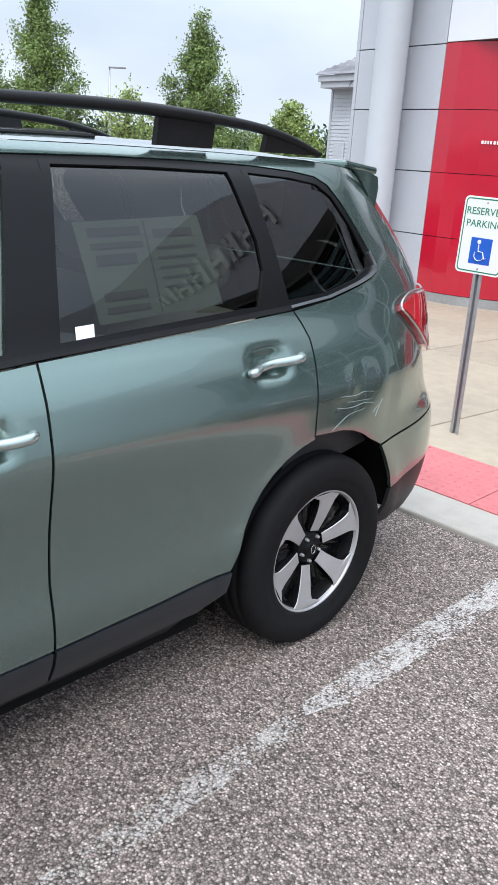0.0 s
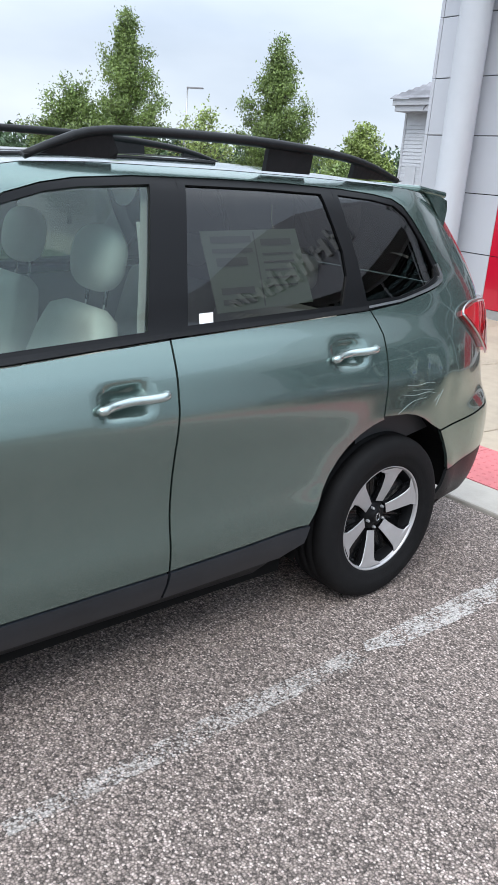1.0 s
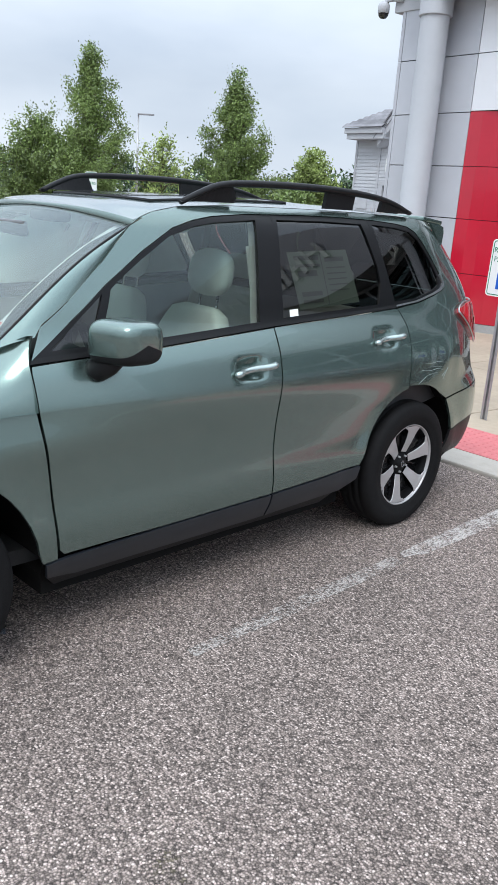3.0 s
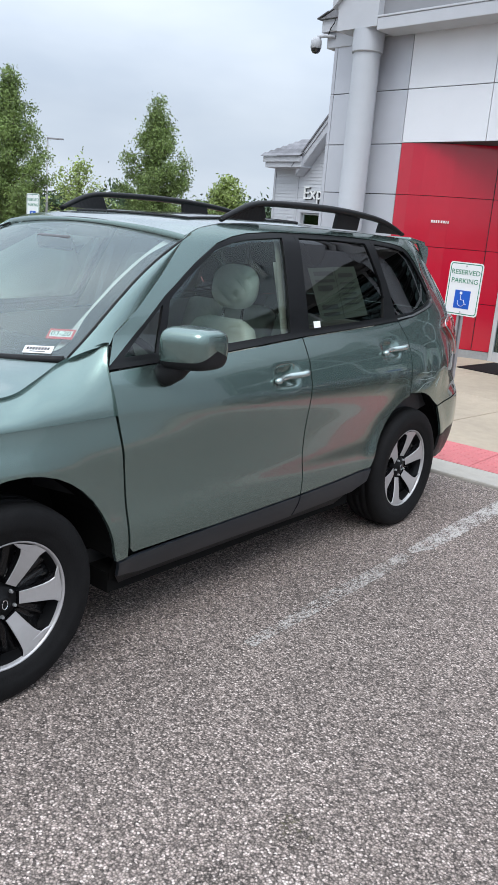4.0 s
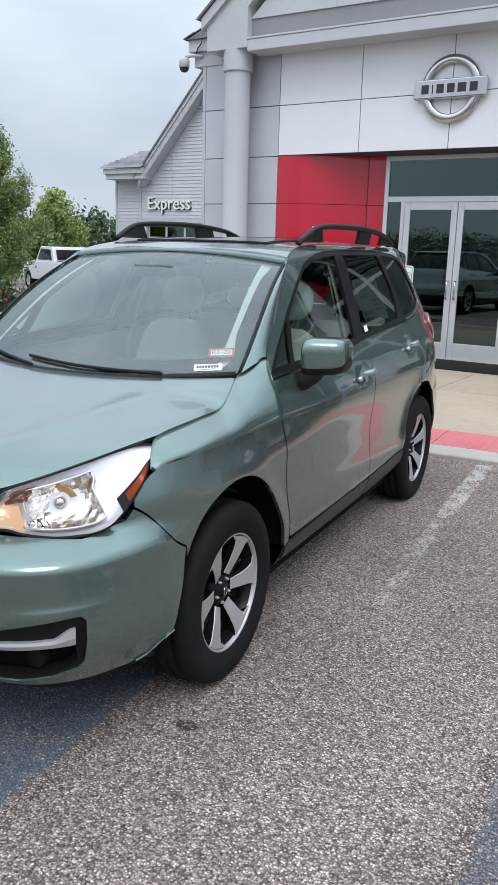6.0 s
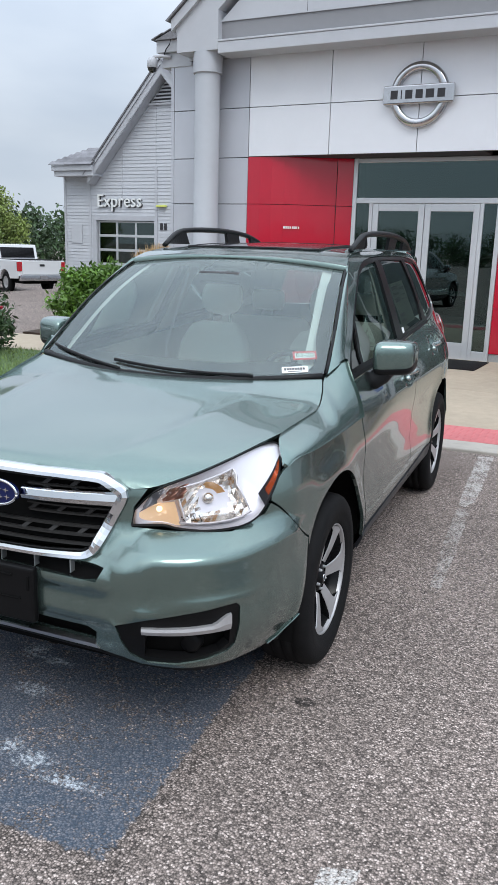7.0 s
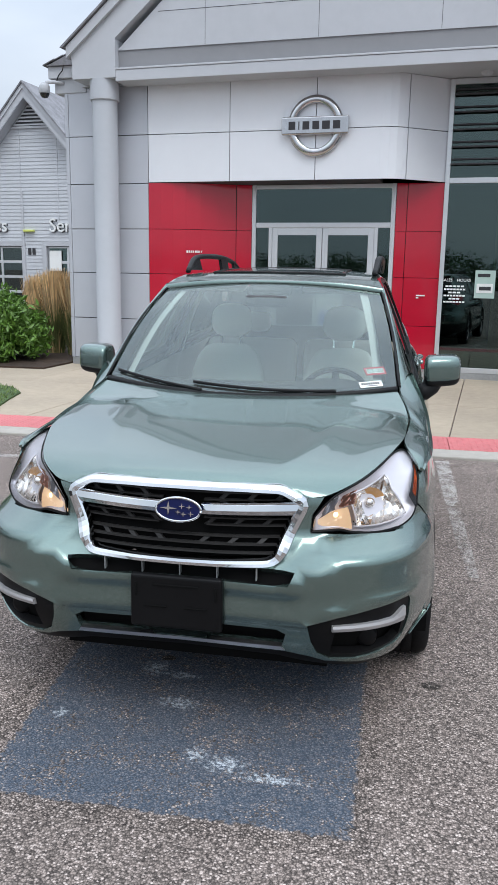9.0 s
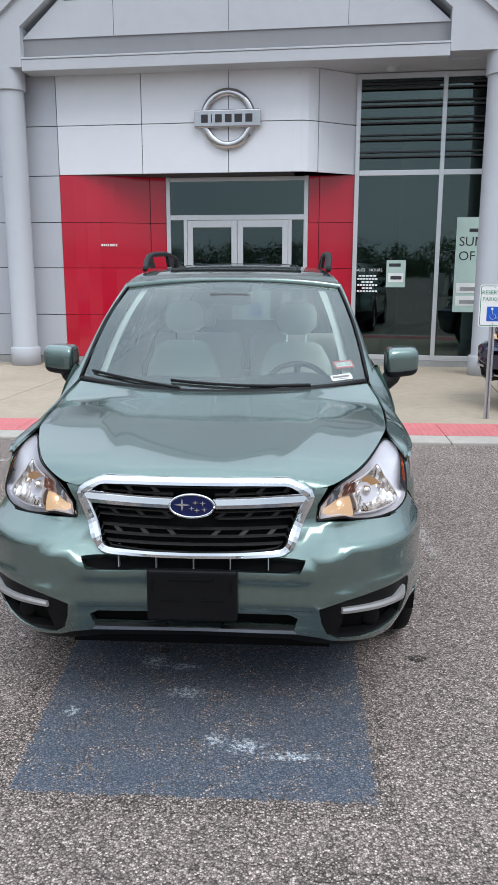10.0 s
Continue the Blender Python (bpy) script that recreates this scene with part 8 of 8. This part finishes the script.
    # small label on the rear side window, and the sheet behind it
    panel("window_label", Y([(1.745, 1.170), (1.800, 1.172), (1.806, 1.203), (1.750, 1.201)]), "paper", car, off=-.009, flange=0, gap=0, flanks=(1,), label="small white label on the window")
    sheet = panel("window_sheet", Y([(1.83, 1.195), (2.26, 1.215), (2.235, 1.455), (1.815, 1.44)]), "sheet_paper", car, off=-.020, flange=0, gap=0, flanks=(1,), label="printed price sheet inside the window")[0]
    for y0, y1, z0, z1 in ((1.85, 2.02, 1.405, 1.425), (1.85, 2.02, 1.375, 1.388), (1.86, 1.99, 1.335, 1.36), (1.86, 2.0, 1.25, 1.27), (1.86, 2.0, 1.22, 1.235), (2.032, 2.038, 1.21, 1.44), (2.06, 2.2, 1.40, 1.42), (2.06, 2.2, 1.37, 1.376), (2.06, 2.2, 1.345, 1.351), (2.06, 2.2, 1.32, 1.326), (2.06, 2.2, 1.295, 1.301), (2.06, 2.2, 1.27, 1.276)):
        panel("print_bar", Y([(y0, z0), (y1, z0 + .004), (y1, z1 + .004), (y0, z1)]), "band_grey", sheet, off=-.017, flange=0, gap=0, flanks=(1,))
    # scratches on the rear quarter
    for pts, r in (([(2.66, .905), (2.74, .897), (2.80, .900), (2.845, .893)],   .0014), ([(2.645, .868), (2.72, .858), (2.80, .862), (2.85, .852)], .0016), ([(2.70, .880), (2.77, .874), (2.84, .868)], .0010),
                   ([(2.87, .800), (2.89, .835), (2.905, .858)], .0016), ([(2.855, .818), (2.885, .842)], .0010), ([(2.62, .80), (2.70, .835), (2.80, .842)], .0009)):
        bm = bmesh.new()
        tube(bm, [skin(at_y(y), z, .0004) for y, z in resample(pts, 16)], r, 5, .5)
        part("scratch", bm, "scratch", car, "pale scratch in the paint")


main_car = build_car("car", Matrix.Identity(4), "sage green metallic compact SUV parked on asphalt, scratched rear quarter", "paint")
build_cabin(main_car)
settle(main_car)
navy_car = build_car("car", Matrix.Translation((3.62, 5.85, .03)) @ Matrix.Rotation(radians(-58), 4, "Z"), "dark navy SUV parked on the concrete walk", "navy")
settle(navy_car)

# ---- reserved parking signs ----
def parking_sign(x, y, base, low, high, post_label, turn=0):
    s = empty("parking_sign", Matrix.Translation((x, y, base)), "white and green reserved parking sign on a " + post_label, "sign", group="reserved parking signs")
    bm = bmesh.new()
    # U-channel post
    ou = [(-.030, -.0), (-.030, .006), (-.014, .006), (-.012, .030), (.012, .030), (.014, .006), (.030, .006), (.030, 0), (.010, 0), (.008, .024), (-.008, .024), (-.010, 0)]
    prism(bm, ou, high - base - .02, Matrix.Translation((x, y, base)))
    part("post", bm, "steel", s, post_label)
    m = wall_plane((x, y - .004, (low + high) / 2), (1, 0, 0), (0, 0, 1)) @ Matrix.Rotation(radians(turn), 4, "Z")
    h, w, r = (high - low) / 2, .152, .028

    def rounded(w, h, r):
        return [(sx * (w - r) + r * math.cos(a), sy * (h - r) + r * math.sin(a)) for sx, sy, a0 in ((1, 1, 0), (-1, 1, 90), (-1, -1, 180), (1, -1, 270)) for a in [radians(a0 + 90 * i / 6) for i in range(7)]]
    bm = bmesh.new()
    prism(bm, rounded(w, h, r), .003, m)
    plate = part("sign_plate", bm, "sign_white", s, "white reflective plate")
    bm = bmesh.new()
    o, i2 = rounded(w - .010, h - .010, r * .8), rounded(w - .017, h - .017, r * .6)
    a = [bm.verts.new(m @ Vector((*p, .0036))) for p in o]
    b = [bm.verts.new(m @ Vector((*p, .0036))) for p in i2]
    for k in range(len(a)):
        bm.faces.new((a[k], a[(k + 1) % len(a)], b[(k + 1) % len(a)], b[k]))
    part("border", bm, "sign_green", plate, "green border line")
    lettering("word", "RESERVED", .058, m @ Matrix.Translation((0, h * .62, .004)), "sign_green", plate, .0012)
    lettering("word", "PARKING", .058, m @ Matrix.Translation((0, h * .30, .004)), "sign_green", plate, .0012)
    bm = bmesh.new()
    box(bm, (-.070, -h * .42 - .070, .003), (.070, -h * .42 + .082, .0042), m)
    blue = part("access_square", bm, "sign_blue", plate, "blue square with a white access symbol")
    c = Matrix.Translation((0, -h * .42 + .004, .0052))
    bm = bmesh.new()
    tube(bm, [m @ c @ Vector((-.004 + .032 * math.cos(t), -.022 + .032 * math.sin(t), 0)) for t in [radians(150 + 200 * i / 16) for i in range(17)]], .0068, 5, .3)
    part("symbol_arc", bm, "sign_white", blue)
    bm = bmesh.new()
    tube(bm, [m @ c @ Vector(p) for p in ((-.014, .040, 0), (-.012, .0, 0), (.018, -.002, 0), (.032, -.040, 0), (.044, -.036, 0))], .0082, 5, .3)
    part("symbol_seat", bm, "sign_white", blue)
    bm = bmesh.new()
    bmesh.ops.create_circle(bm, cap_ends=True, radius=.0125, segments=14, matrix=m @ c @ Matrix.Translation((-.015, .055, .0)))
    part("symbol_dot", bm, "sign_white", blue)
    for zz in (h - .03, -h + .03):
        bm = bmesh.new()
        bmesh.ops.create_uvsphere(bm, u_segments=8, v_segments=6, radius=.006, matrix=m @ Matrix.Translation((0, zz, .004)))
        part("bolt", bm, "steel", s)
    return s


parking_sign(-.055, 5.09, .02, 1.035, 1.478, "galvanised steel post", turn=-1)
parking_sign(2.44, 5.06, .02, 1.012, 1.447, "galvanised steel post")
parking_sign(-7.28, 5.95, .04, 1.40, 1.86, "steel post in lawn")


# ---- trees and planting ----
def leaf_cloud(points, size, rnd, count, spread, long=1.6):
    """Many small two-sided leaves round the given points."""
    co, fs = [], []
    for _ in range(count):
        p = Vector(rnd.choice(points))
        d = Vector((rnd.gauss(0, 1), rnd.gauss(0, 1), rnd.gauss(0, 1)))
        p = p + d * spread
        n = Vector((rnd.gauss(0, 1), rnd.gauss(0, 1), rnd.gauss(0, .8) + .5)).normalized()
        a = n.orthogonal().normalized()
        a = Matrix.Rotation(rnd.uniform(0, 6.28), 3, n) @ a
        b = n.cross(a)
        s = size * rnd.uniform(.6, 1.3)
        k = len(co)
        co += [tuple(p - a * s * long * .5), tuple(p + b * s * .38 + n * s * .08), tuple(p + a * s * long * .5), tuple(p - b * s * .38 + n * s * .08)]
        fs.append((k, k + 1, k + 2, k + 3))
    return co, fs


def cloud_mesh(name, co, fs, mat, parent, label=""):
    me = bpy.data.meshes.new(name)
    me.from_pydata(co, [], fs)
    me.materials.append(MAT[mat])
    o = new(name, me)
    o.parent = parent
    o.matrix_parent_inverse = parent.matrix_basis.inverted()
    return tagged(o, label) if label else o


def tree(x, y, height, width, mat, label, seed, leaves=6000, leaf=.075, low=.16, kind_shape="pear"):
    """A trunk with rising limbs and a crown of small leaves in clumps."""
    rnd = random.Random(seed)
    z0 = ground_height(x, y)
    t = empty("tree", (x, y, z0), label, "tree")
    bm = bmesh.new()
    bend = [rnd.uniform(-.12, .12) for _ in range(4)]
    spine = [Vector((x + bend[0] * s, y + bend[1] * s, z0 + height * .93 * s)) for s in [i / 8 for i in range(9)]]
    tube(bm, spine, [max(.012, .022 * height * (1 - .95 * i / 8)) for i in range(9)], 8)
    trunk = part("trunk", bm, "bark", t, "brown trunk", smooth=True)
    pts = []
    bm = bmesh.new()
    n = 46
    for i in range(n):
        s = low + (1 - low) * (i + .5) / n
        if kind_shape == "pear":
            env = math.sin(math.pi * min(1, (s - low) / (1 - low) * .80 + .16)) ** .9 * (1 - .55 * max(0, s - .45) / .55)
        else:
            env = math.sin(math.pi * min(1, (s - low) / (1 - low) * .86 + .12)) ** .6
        reach = width / 2 * env * rnd.uniform(.62, 1.25)
        a = i * 2.399 + rnd.uniform(-.4, .4)
        base = Vector((x + bend[0] * s, y + bend[1] * s, z0 + height * s * .93))
        tip = base + Vector((math.cos(a) * reach, math.sin(a) * reach, height * (.05 + .10 * rnd.random())))
        mid = (base + tip) / 2 + Vector((0, 0, -.03 * height * rnd.random()))
        tube(bm, [base, mid, tip], [.010 * height * (1 - s * .8) + .006, .007 * height * (1 - s * .8) + .004, .004], 5)
        m = max(3, int(reach / .16))
        for q in range(m + 1):
            u = (q + .7) / (m + .7)
            c = base.lerp(mid, u * 2) if u < .5 else mid.lerp(tip, (u - .5) * 2)
            pts.append(tuple(c + Vector((rnd.gauss(0, .06), rnd.gauss(0, .06), rnd.gauss(0, .10)))))
            if u > .45:
                pts.append(tuple(c + Vector((rnd.gauss(0, .12), rnd.gauss(0, .12), rnd.gauss(.05, .12)))))
    for i in range(10):
        pts.append((x + bend[0] + rnd.gauss(0, .05), y + bend[1] + rnd.gauss(0, .05), z0 + height * rnd.uniform(.86, .985)))
    part("branchwork", bm, "bark", t, "brown limbs", smooth=True)
    co, fs = leaf_cloud(pts, leaf, rnd, leaves, .115 * max(1.0, width / 2.6))
    cloud_mesh("crown", co, fs, mat, t, "crown of small green leaves")
    return t


tree(-19.62, 13.95, 5.85, 2.1, "leaf", "tall narrow green pear tree by the drive", 3, 46000, .053, .10)
tree(-22.0, 13.4, 4.1, 2.7, "leaf", "rounder green tree beside the tall tree", 5, 32000, .060, .10, "round")
tree(-21.5, 14.6, 3.6, 2.2, "leaf", "small bushy green tree", 15, 13000, .075, .08, "round")
tree(-16.75, 17.50, 5.22, 2.35, "leaf", "conical green pear tree by the drive", 7, 52000, .052, .08)
tree(-24.6, 20.6, 4.2, 2.2, "leaf_light", "thin pale green young tree", 8, 3600, .09, .12, "round")
tree(-26.0, 31.4, 4.3, 3.0, "leaf_light", "light green round tree beyond the drive", 9, 16000, .11, .08, "round")
tree(-33.5, 33.0, 3.6, 3.4, "leaf", "green round tree beyond the drive", 10, 7000, .16, .08, "round")
tree(-25.0, 29.0, 2.6, 2.4, "leaf", "low green tree by the drive", 16, 5000, .13, .05, "round")

# far woods: one uneven mass of foliage
rnd = random.Random(21)
pts = []
for i in range(900):
    a = radians(rnd.uniform(26, 80))
    d = rnd.uniform(78, 96)
    top = 3.6 + 1.6 * noise.noise(Vector((a * 14, 0, 0))) + .8 * noise.noise(Vector((a * 45, 3, 0)))
    pts.append((1.5 - math.sin(a) * d, -3 + math.cos(a) * d, rnd.uniform(-.6, max(1.0, top))))
co, fs = leaf_cloud(pts, .36, rnd, 40000, .55)
woods = new("far_woods", bpy.data.meshes.new("far_woods"))
woods.data.from_pydata(co, [], fs)
woods.data.materials.append(MAT["leaf_dark"])
tagged(woods, "dark green far woods", "woods", kind="stuff")
# woods across the car park, behind the camera, which the glass reflects
pts = []
for i in range(1500):
    x = rnd.uniform(-50, 70)
    top = 3.2 + 1.8 * noise.noise(Vector((x * .12, 5, 0))) + 1.5 * noise.noise(Vector((x * .5, 1, 0)))
    pts.append((x, rnd.uniform(-70, -64), rnd.uniform(.2, max(1.5, top))))
co, fs = leaf_cloud(pts, .21, rnd, 60000, .5)
woods = new("far_woods", bpy.data.meshes.new("far_woods"))
woods.data.from_pydata(co, [], fs)
woods.data.materials.append(MAT["leaf_dark"])
tagged(woods, "dark green tree belt across the car park", "woods", kind="stuff")


def light_pole(x, y, h, arm, label):
    z0 = ground_height(x, y)
    p = empty("light_pole", (x, y, z0), label, "light pole")
    bm = bmesh.new()
    tube(bm, [(x, y, z0), (x, y, z0 + h)], [.09, .06], 10)
    part("mast", bm, "steel", p, "grey steel mast", smooth=True)
    bm = bmesh.new()
    box(bm, (-.02, -.14, -.05), (arm, .14, .05), Matrix.Translation((x, y, z0 + h)) @ Matrix.Rotation(radians(35), 4, "Z"), .02)
    part("lamp_head", bm, "band_grey", p, "flat lamp head")


light_pole(3.06 - .811 * 62, -.445 + .586 * 62, 7.3, 1.15, "grey car park light pole with a flat lamp head")
light_pole(18, -38, 8.0, 1.2, "grey car park light pole with a flat lamp head")


def shrub(x, y, z0, w, h, mat, label, seed, leaves=5200, leaf=.075):
    rnd = random.Random(seed)
    s = empty("shrub", (x, y, z0), label, "shrub")
    bm = bmesh.new()
    pts = []
    for i in range(150):
        a, e = rnd.uniform(0, 6.283), math.asin(rnd.uniform(-.62, 1))
        r = rnd.uniform(.80, 1.0) * (1 + .12 * noise.noise(Vector((math.cos(a) * 2, math.sin(a) * 2, e * 2 + seed))))
        tip = Vector((x + w / 2 * r * math.cos(a) * math.cos(e), y + w / 2 * r * math.sin(a) * math.cos(e), z0 + max(.06, h * .42 + h * .58 * r * math.sin(e))))
        if i < 46:
            base = Vector((x + rnd.uniform(-.08, .08), y + rnd.uniform(-.08, .08), z0 - .01))
            tube(bm, [base, base.lerp(tip, .5) + Vector((0, 0, .05)), tip], [.012, .008, .004], 5)
        pts.append(tuple(tip))
        pts.append(tuple(tip.lerp(Vector((x, y, z0 + h * .40)), .18)))
        pts.append(tuple(tip.lerp(Vector((x, y, z0 + h * .35)), .36)))
    part("stems", bm, "bark", s, "brown stems", smooth=True)
    co, fs = leaf_cloud(pts, leaf, rnd, leaves, .07, 2.2)
    cloud_mesh("foliage", co, fs, mat, s, "dense pointed green leaves")
    return s


shrub(-6.28, 9.75, .05, 1.75, 1.12, "leaf_shrub", "rounded green shrub in the mulch bed", 31, 17000, .060)
# rose bush
rose = shrub(-6.35, 6.35, .045, 1.25, .95, "leaf_dark", "rose bush with red blooms on the lawn edge", 32, 2600, .055)
rnd = random.Random(33)
for i in range(26):
    a, e = rnd.uniform(0, 6.283), math.asin(rnd.uniform(.0, 1))
    c = Vector((-6.35 + .62 * math.cos(a) * math.cos(e), 6.35 + .62 * math.sin(a) * math.cos(e), .045 + .42 + .50 * math.sin(e)))
    bm = bmesh.new()
    for q in range(9):
        n = Vector((rnd.gauss(0, 1), rnd.gauss(0, 1), rnd.gauss(.3, 1))).normalized()
        u = n.orthogonal().normalized() * .030
        v = n.cross(u).normalized() * .026
        p = c + n * .014
        bm.faces.new([bm.verts.new(p + d) for d in (u, v, -u, -v)])
    part("bloom", bm, "petal", rose, "red rose bloom")
# tall straw-coloured grass
for gx0, gy0, hh, seed in ((-5.75, 11.1, 1.62, 41), (-5.25, 10.9, 1.55, 42), (-6.3, 11.6, 1.5, 43)):
    rnd = random.Random(seed)
    tg = empty("feather_grass", (gx0, gy0, .05), "clump of tall straw coloured feather grass in the bed", "ornamental grass", group="feather grass clumps")
    for nm, mat, count, h0, h1, lean in (("plumes", "straw", 760, .78, 1.0, .24), ("leaves", "leaf_grass", 520, .35, .62, .42)):
        co, fs = [], []
        for i in range(count):
            a = rnd.uniform(0, 6.283)
            b = rnd.uniform(0, .16)
            h = hh * rnd.uniform(h0, h1)
            base = Vector((gx0 + b * math.cos(a), gy0 + b * math.sin(a), .045))
            out = Vector((math.cos(a), math.sin(a), 0)) * lean * rnd.uniform(.2, 1.0)
            side = Vector((-math.sin(a + rnd.uniform(-1, 1)), math.cos(a), 0)).normalized() * (.006 if nm == "leaves" else .004)
            k = len(co)
            p1, p2 = base + out * .35 + Vector((0, 0, h * .6)), base + out + Vector((0, 0, h))
            thick = 3.4 if nm == "plumes" else .7
            co += [tuple(base - side), tuple(base + side), tuple(p1 + side), tuple(p1 - side), tuple(p1.lerp(p2, .5) + side * thick), tuple(p1.lerp(p2, .5) - side * thick), tuple(p2)]
            fs += [(k, k + 1, k + 2, k + 3), (k + 3, k + 2, k + 4, k + 5), (k + 5, k + 4, k + 6)]
        cloud_mesh(nm, co, fs, mat, tg, "straw plumes" if nm == "plumes" else "green grass leaves")


# ---- white pickup beyond the drive ----
def pickup(m, label):
    t = empty("pickup_truck", m, label, "pickup truck")

    def put(name, bm, mat, lab="", parent=None, smooth=False):
        bmesh.ops.transform(bm, matrix=m, verts=bm.verts[:])
        return part(name, bm, mat, parent or t, lab, smooth)

    def extrude(outline, x0, x1):
        bm = bmesh.new()
        prism(bm, outline, x1 - x0, Matrix(((0, 0, 1, x0), (1, 0, 0, 0), (0, 1, 0, 0), (0, 0, 0, 1))), 0)
        bmesh.ops.bevel(bm, geom=bm.edges[:], offset=.025, segments=2, affect="EDGES", profile=0.5)
        return bm
    # x across, y from the tail to the nose
    bed = arc(1.25, .42, .47, 0, 180, 10)
    put("bed", extrude([(0, .62), (0, 1.27), (2.0, 1.27), (2.0, .50), (1.74, .50)] + bed[1:-1] + [(.78, .55), (.1, .58)], -.98, .98), "white_paint", "white cargo bed")
    put("bed_floor", boxed((-.86, .08, 1.10), (.86, 1.94, 1.285)), "dark_inner", "dark bed liner")
    fa = arc(4.85, .42, .47, 0, 180, 10)
    put("cab_lower", extrude([(2.04, .50), (2.04, 1.25), (4.1, 1.25), (5.55, 1.15), (5.72, 1.0), (5.72, .55), (5.33, .52)] + fa[1:-1] + [(4.37, .48)], -.98, .98), "white_paint", "white cab and hood")
    put("cab_upper", extrude([(2.08, 1.24), (2.28, 1.84), (3.5, 1.86), (4.12, 1.24)], -.86, .86), "white_paint", "white cab roof")
    for k in (1, -1):
        put("side_window", extrude([(2.32, 1.30), (2.44, 1.74), (3.42, 1.76), (3.86, 1.30)], k * .865 - .008, k * .865 + .008), "gloss_black", "dark side window")
        put("tail_lamp", boxed((k * .90 - .09, -.02, .86), (k * .90 + .09, .12, 1.22), None, .02), "red_lens", "red tail lamp")
        for yc in (1.25, 4.85):
            bm = bmesh.new()
            ax = Matrix.Translation((k * .83, yc, .40)) @ Matrix.Rotation(radians(90 * k), 4, "Y")
            lathe(bm, [(.24, -.12), (.36, -.12), (.40, -.08), (.405, 0), (.40, .08), (.36, .12), (.24, .12)], ax, 32, closed=True)
            w = put("wheel", bm, "rubber", "black tyre", smooth=True)
            bm = bmesh.new()
            lathe(bm, [(.0, .06), (.07, .09), (.09, .06), (.20, .085), (.235, .11), (.24, .10)], ax, 24)
            put("rim", bm, "alloy", "bright alloy rim", w, True)
    put("rear_window", boxed((-.72, 2.10, 1.32), (.72, 2.14, 1.74), Matrix.Translation((0, 2.1, 1.32)) @ Matrix.Rotation(radians(-16), 4, "X") @ Matrix.Translation((0, -2.14, -1.32)), .01), "gloss_black", "dark rear window")
    put("bumper", boxed((-.97, -.16, .50), (.97, .02, .72), None, .03), "chrome", "chrome rear bumper")
    put("tailgate", boxed((-.82, -.035, .74), (.82, .03, 1.27), None, .015), "white_paint", "white tailgate")
    put("plate_bar", boxed((-.15, -.175, .57), (.15, -.155, .69)), "band_grey", "plain plate bar")
    put("chassis", boxed((-.7, .1, .38), (.7, 5.6, .56)), "dark_inner", "dark chassis")
    put("tail_latch", boxed((-.10, -.05, 1.05), (.10, -.03, 1.13)), "letter_side", "dark latch")
    return t


tx, ty = 1.605 - .585 * 33.0, -2.956 + .811 * 33.0
truck = pickup(Matrix.Translation((tx, ty, ground_height(tx, ty))) @ Matrix.Rotation(radians(62), 4, "Z"), "white pickup truck seen from behind, parked by the drive")
# a silver SUV further along the row, mirrored in the entrance glass
silver = copy_thing(navy_car, Matrix.Translation((-5.1, -1.9, 0)) @ Matrix.Translation((0, 1.32, 0)))
tagged(silver, "silver SUV parked further along the row on the asphalt", "car")
for ob in silver.children_recursive:
    for slot in ob.material_slots:
        if slot.material == MAT["navy"]:
            slot.link = "OBJECT"
            slot.material = MAT["silver_paint"]
# further parked cars beyond, and across the lot behind the camera
for x, y, a in ((-27.5, 25.5, 70), (-30.2, 23.0, 66), (3.0, -19.0, 178), (6.0, -19.3, 181), (-3.2, -19.1, 180)):
    copy_thing(navy_car, Matrix.Translation((x, y, ground_height(x, y))) @ Matrix.Rotation(radians(a), 4, "Z") @ Matrix.Translation((0, 1.32, 0)))
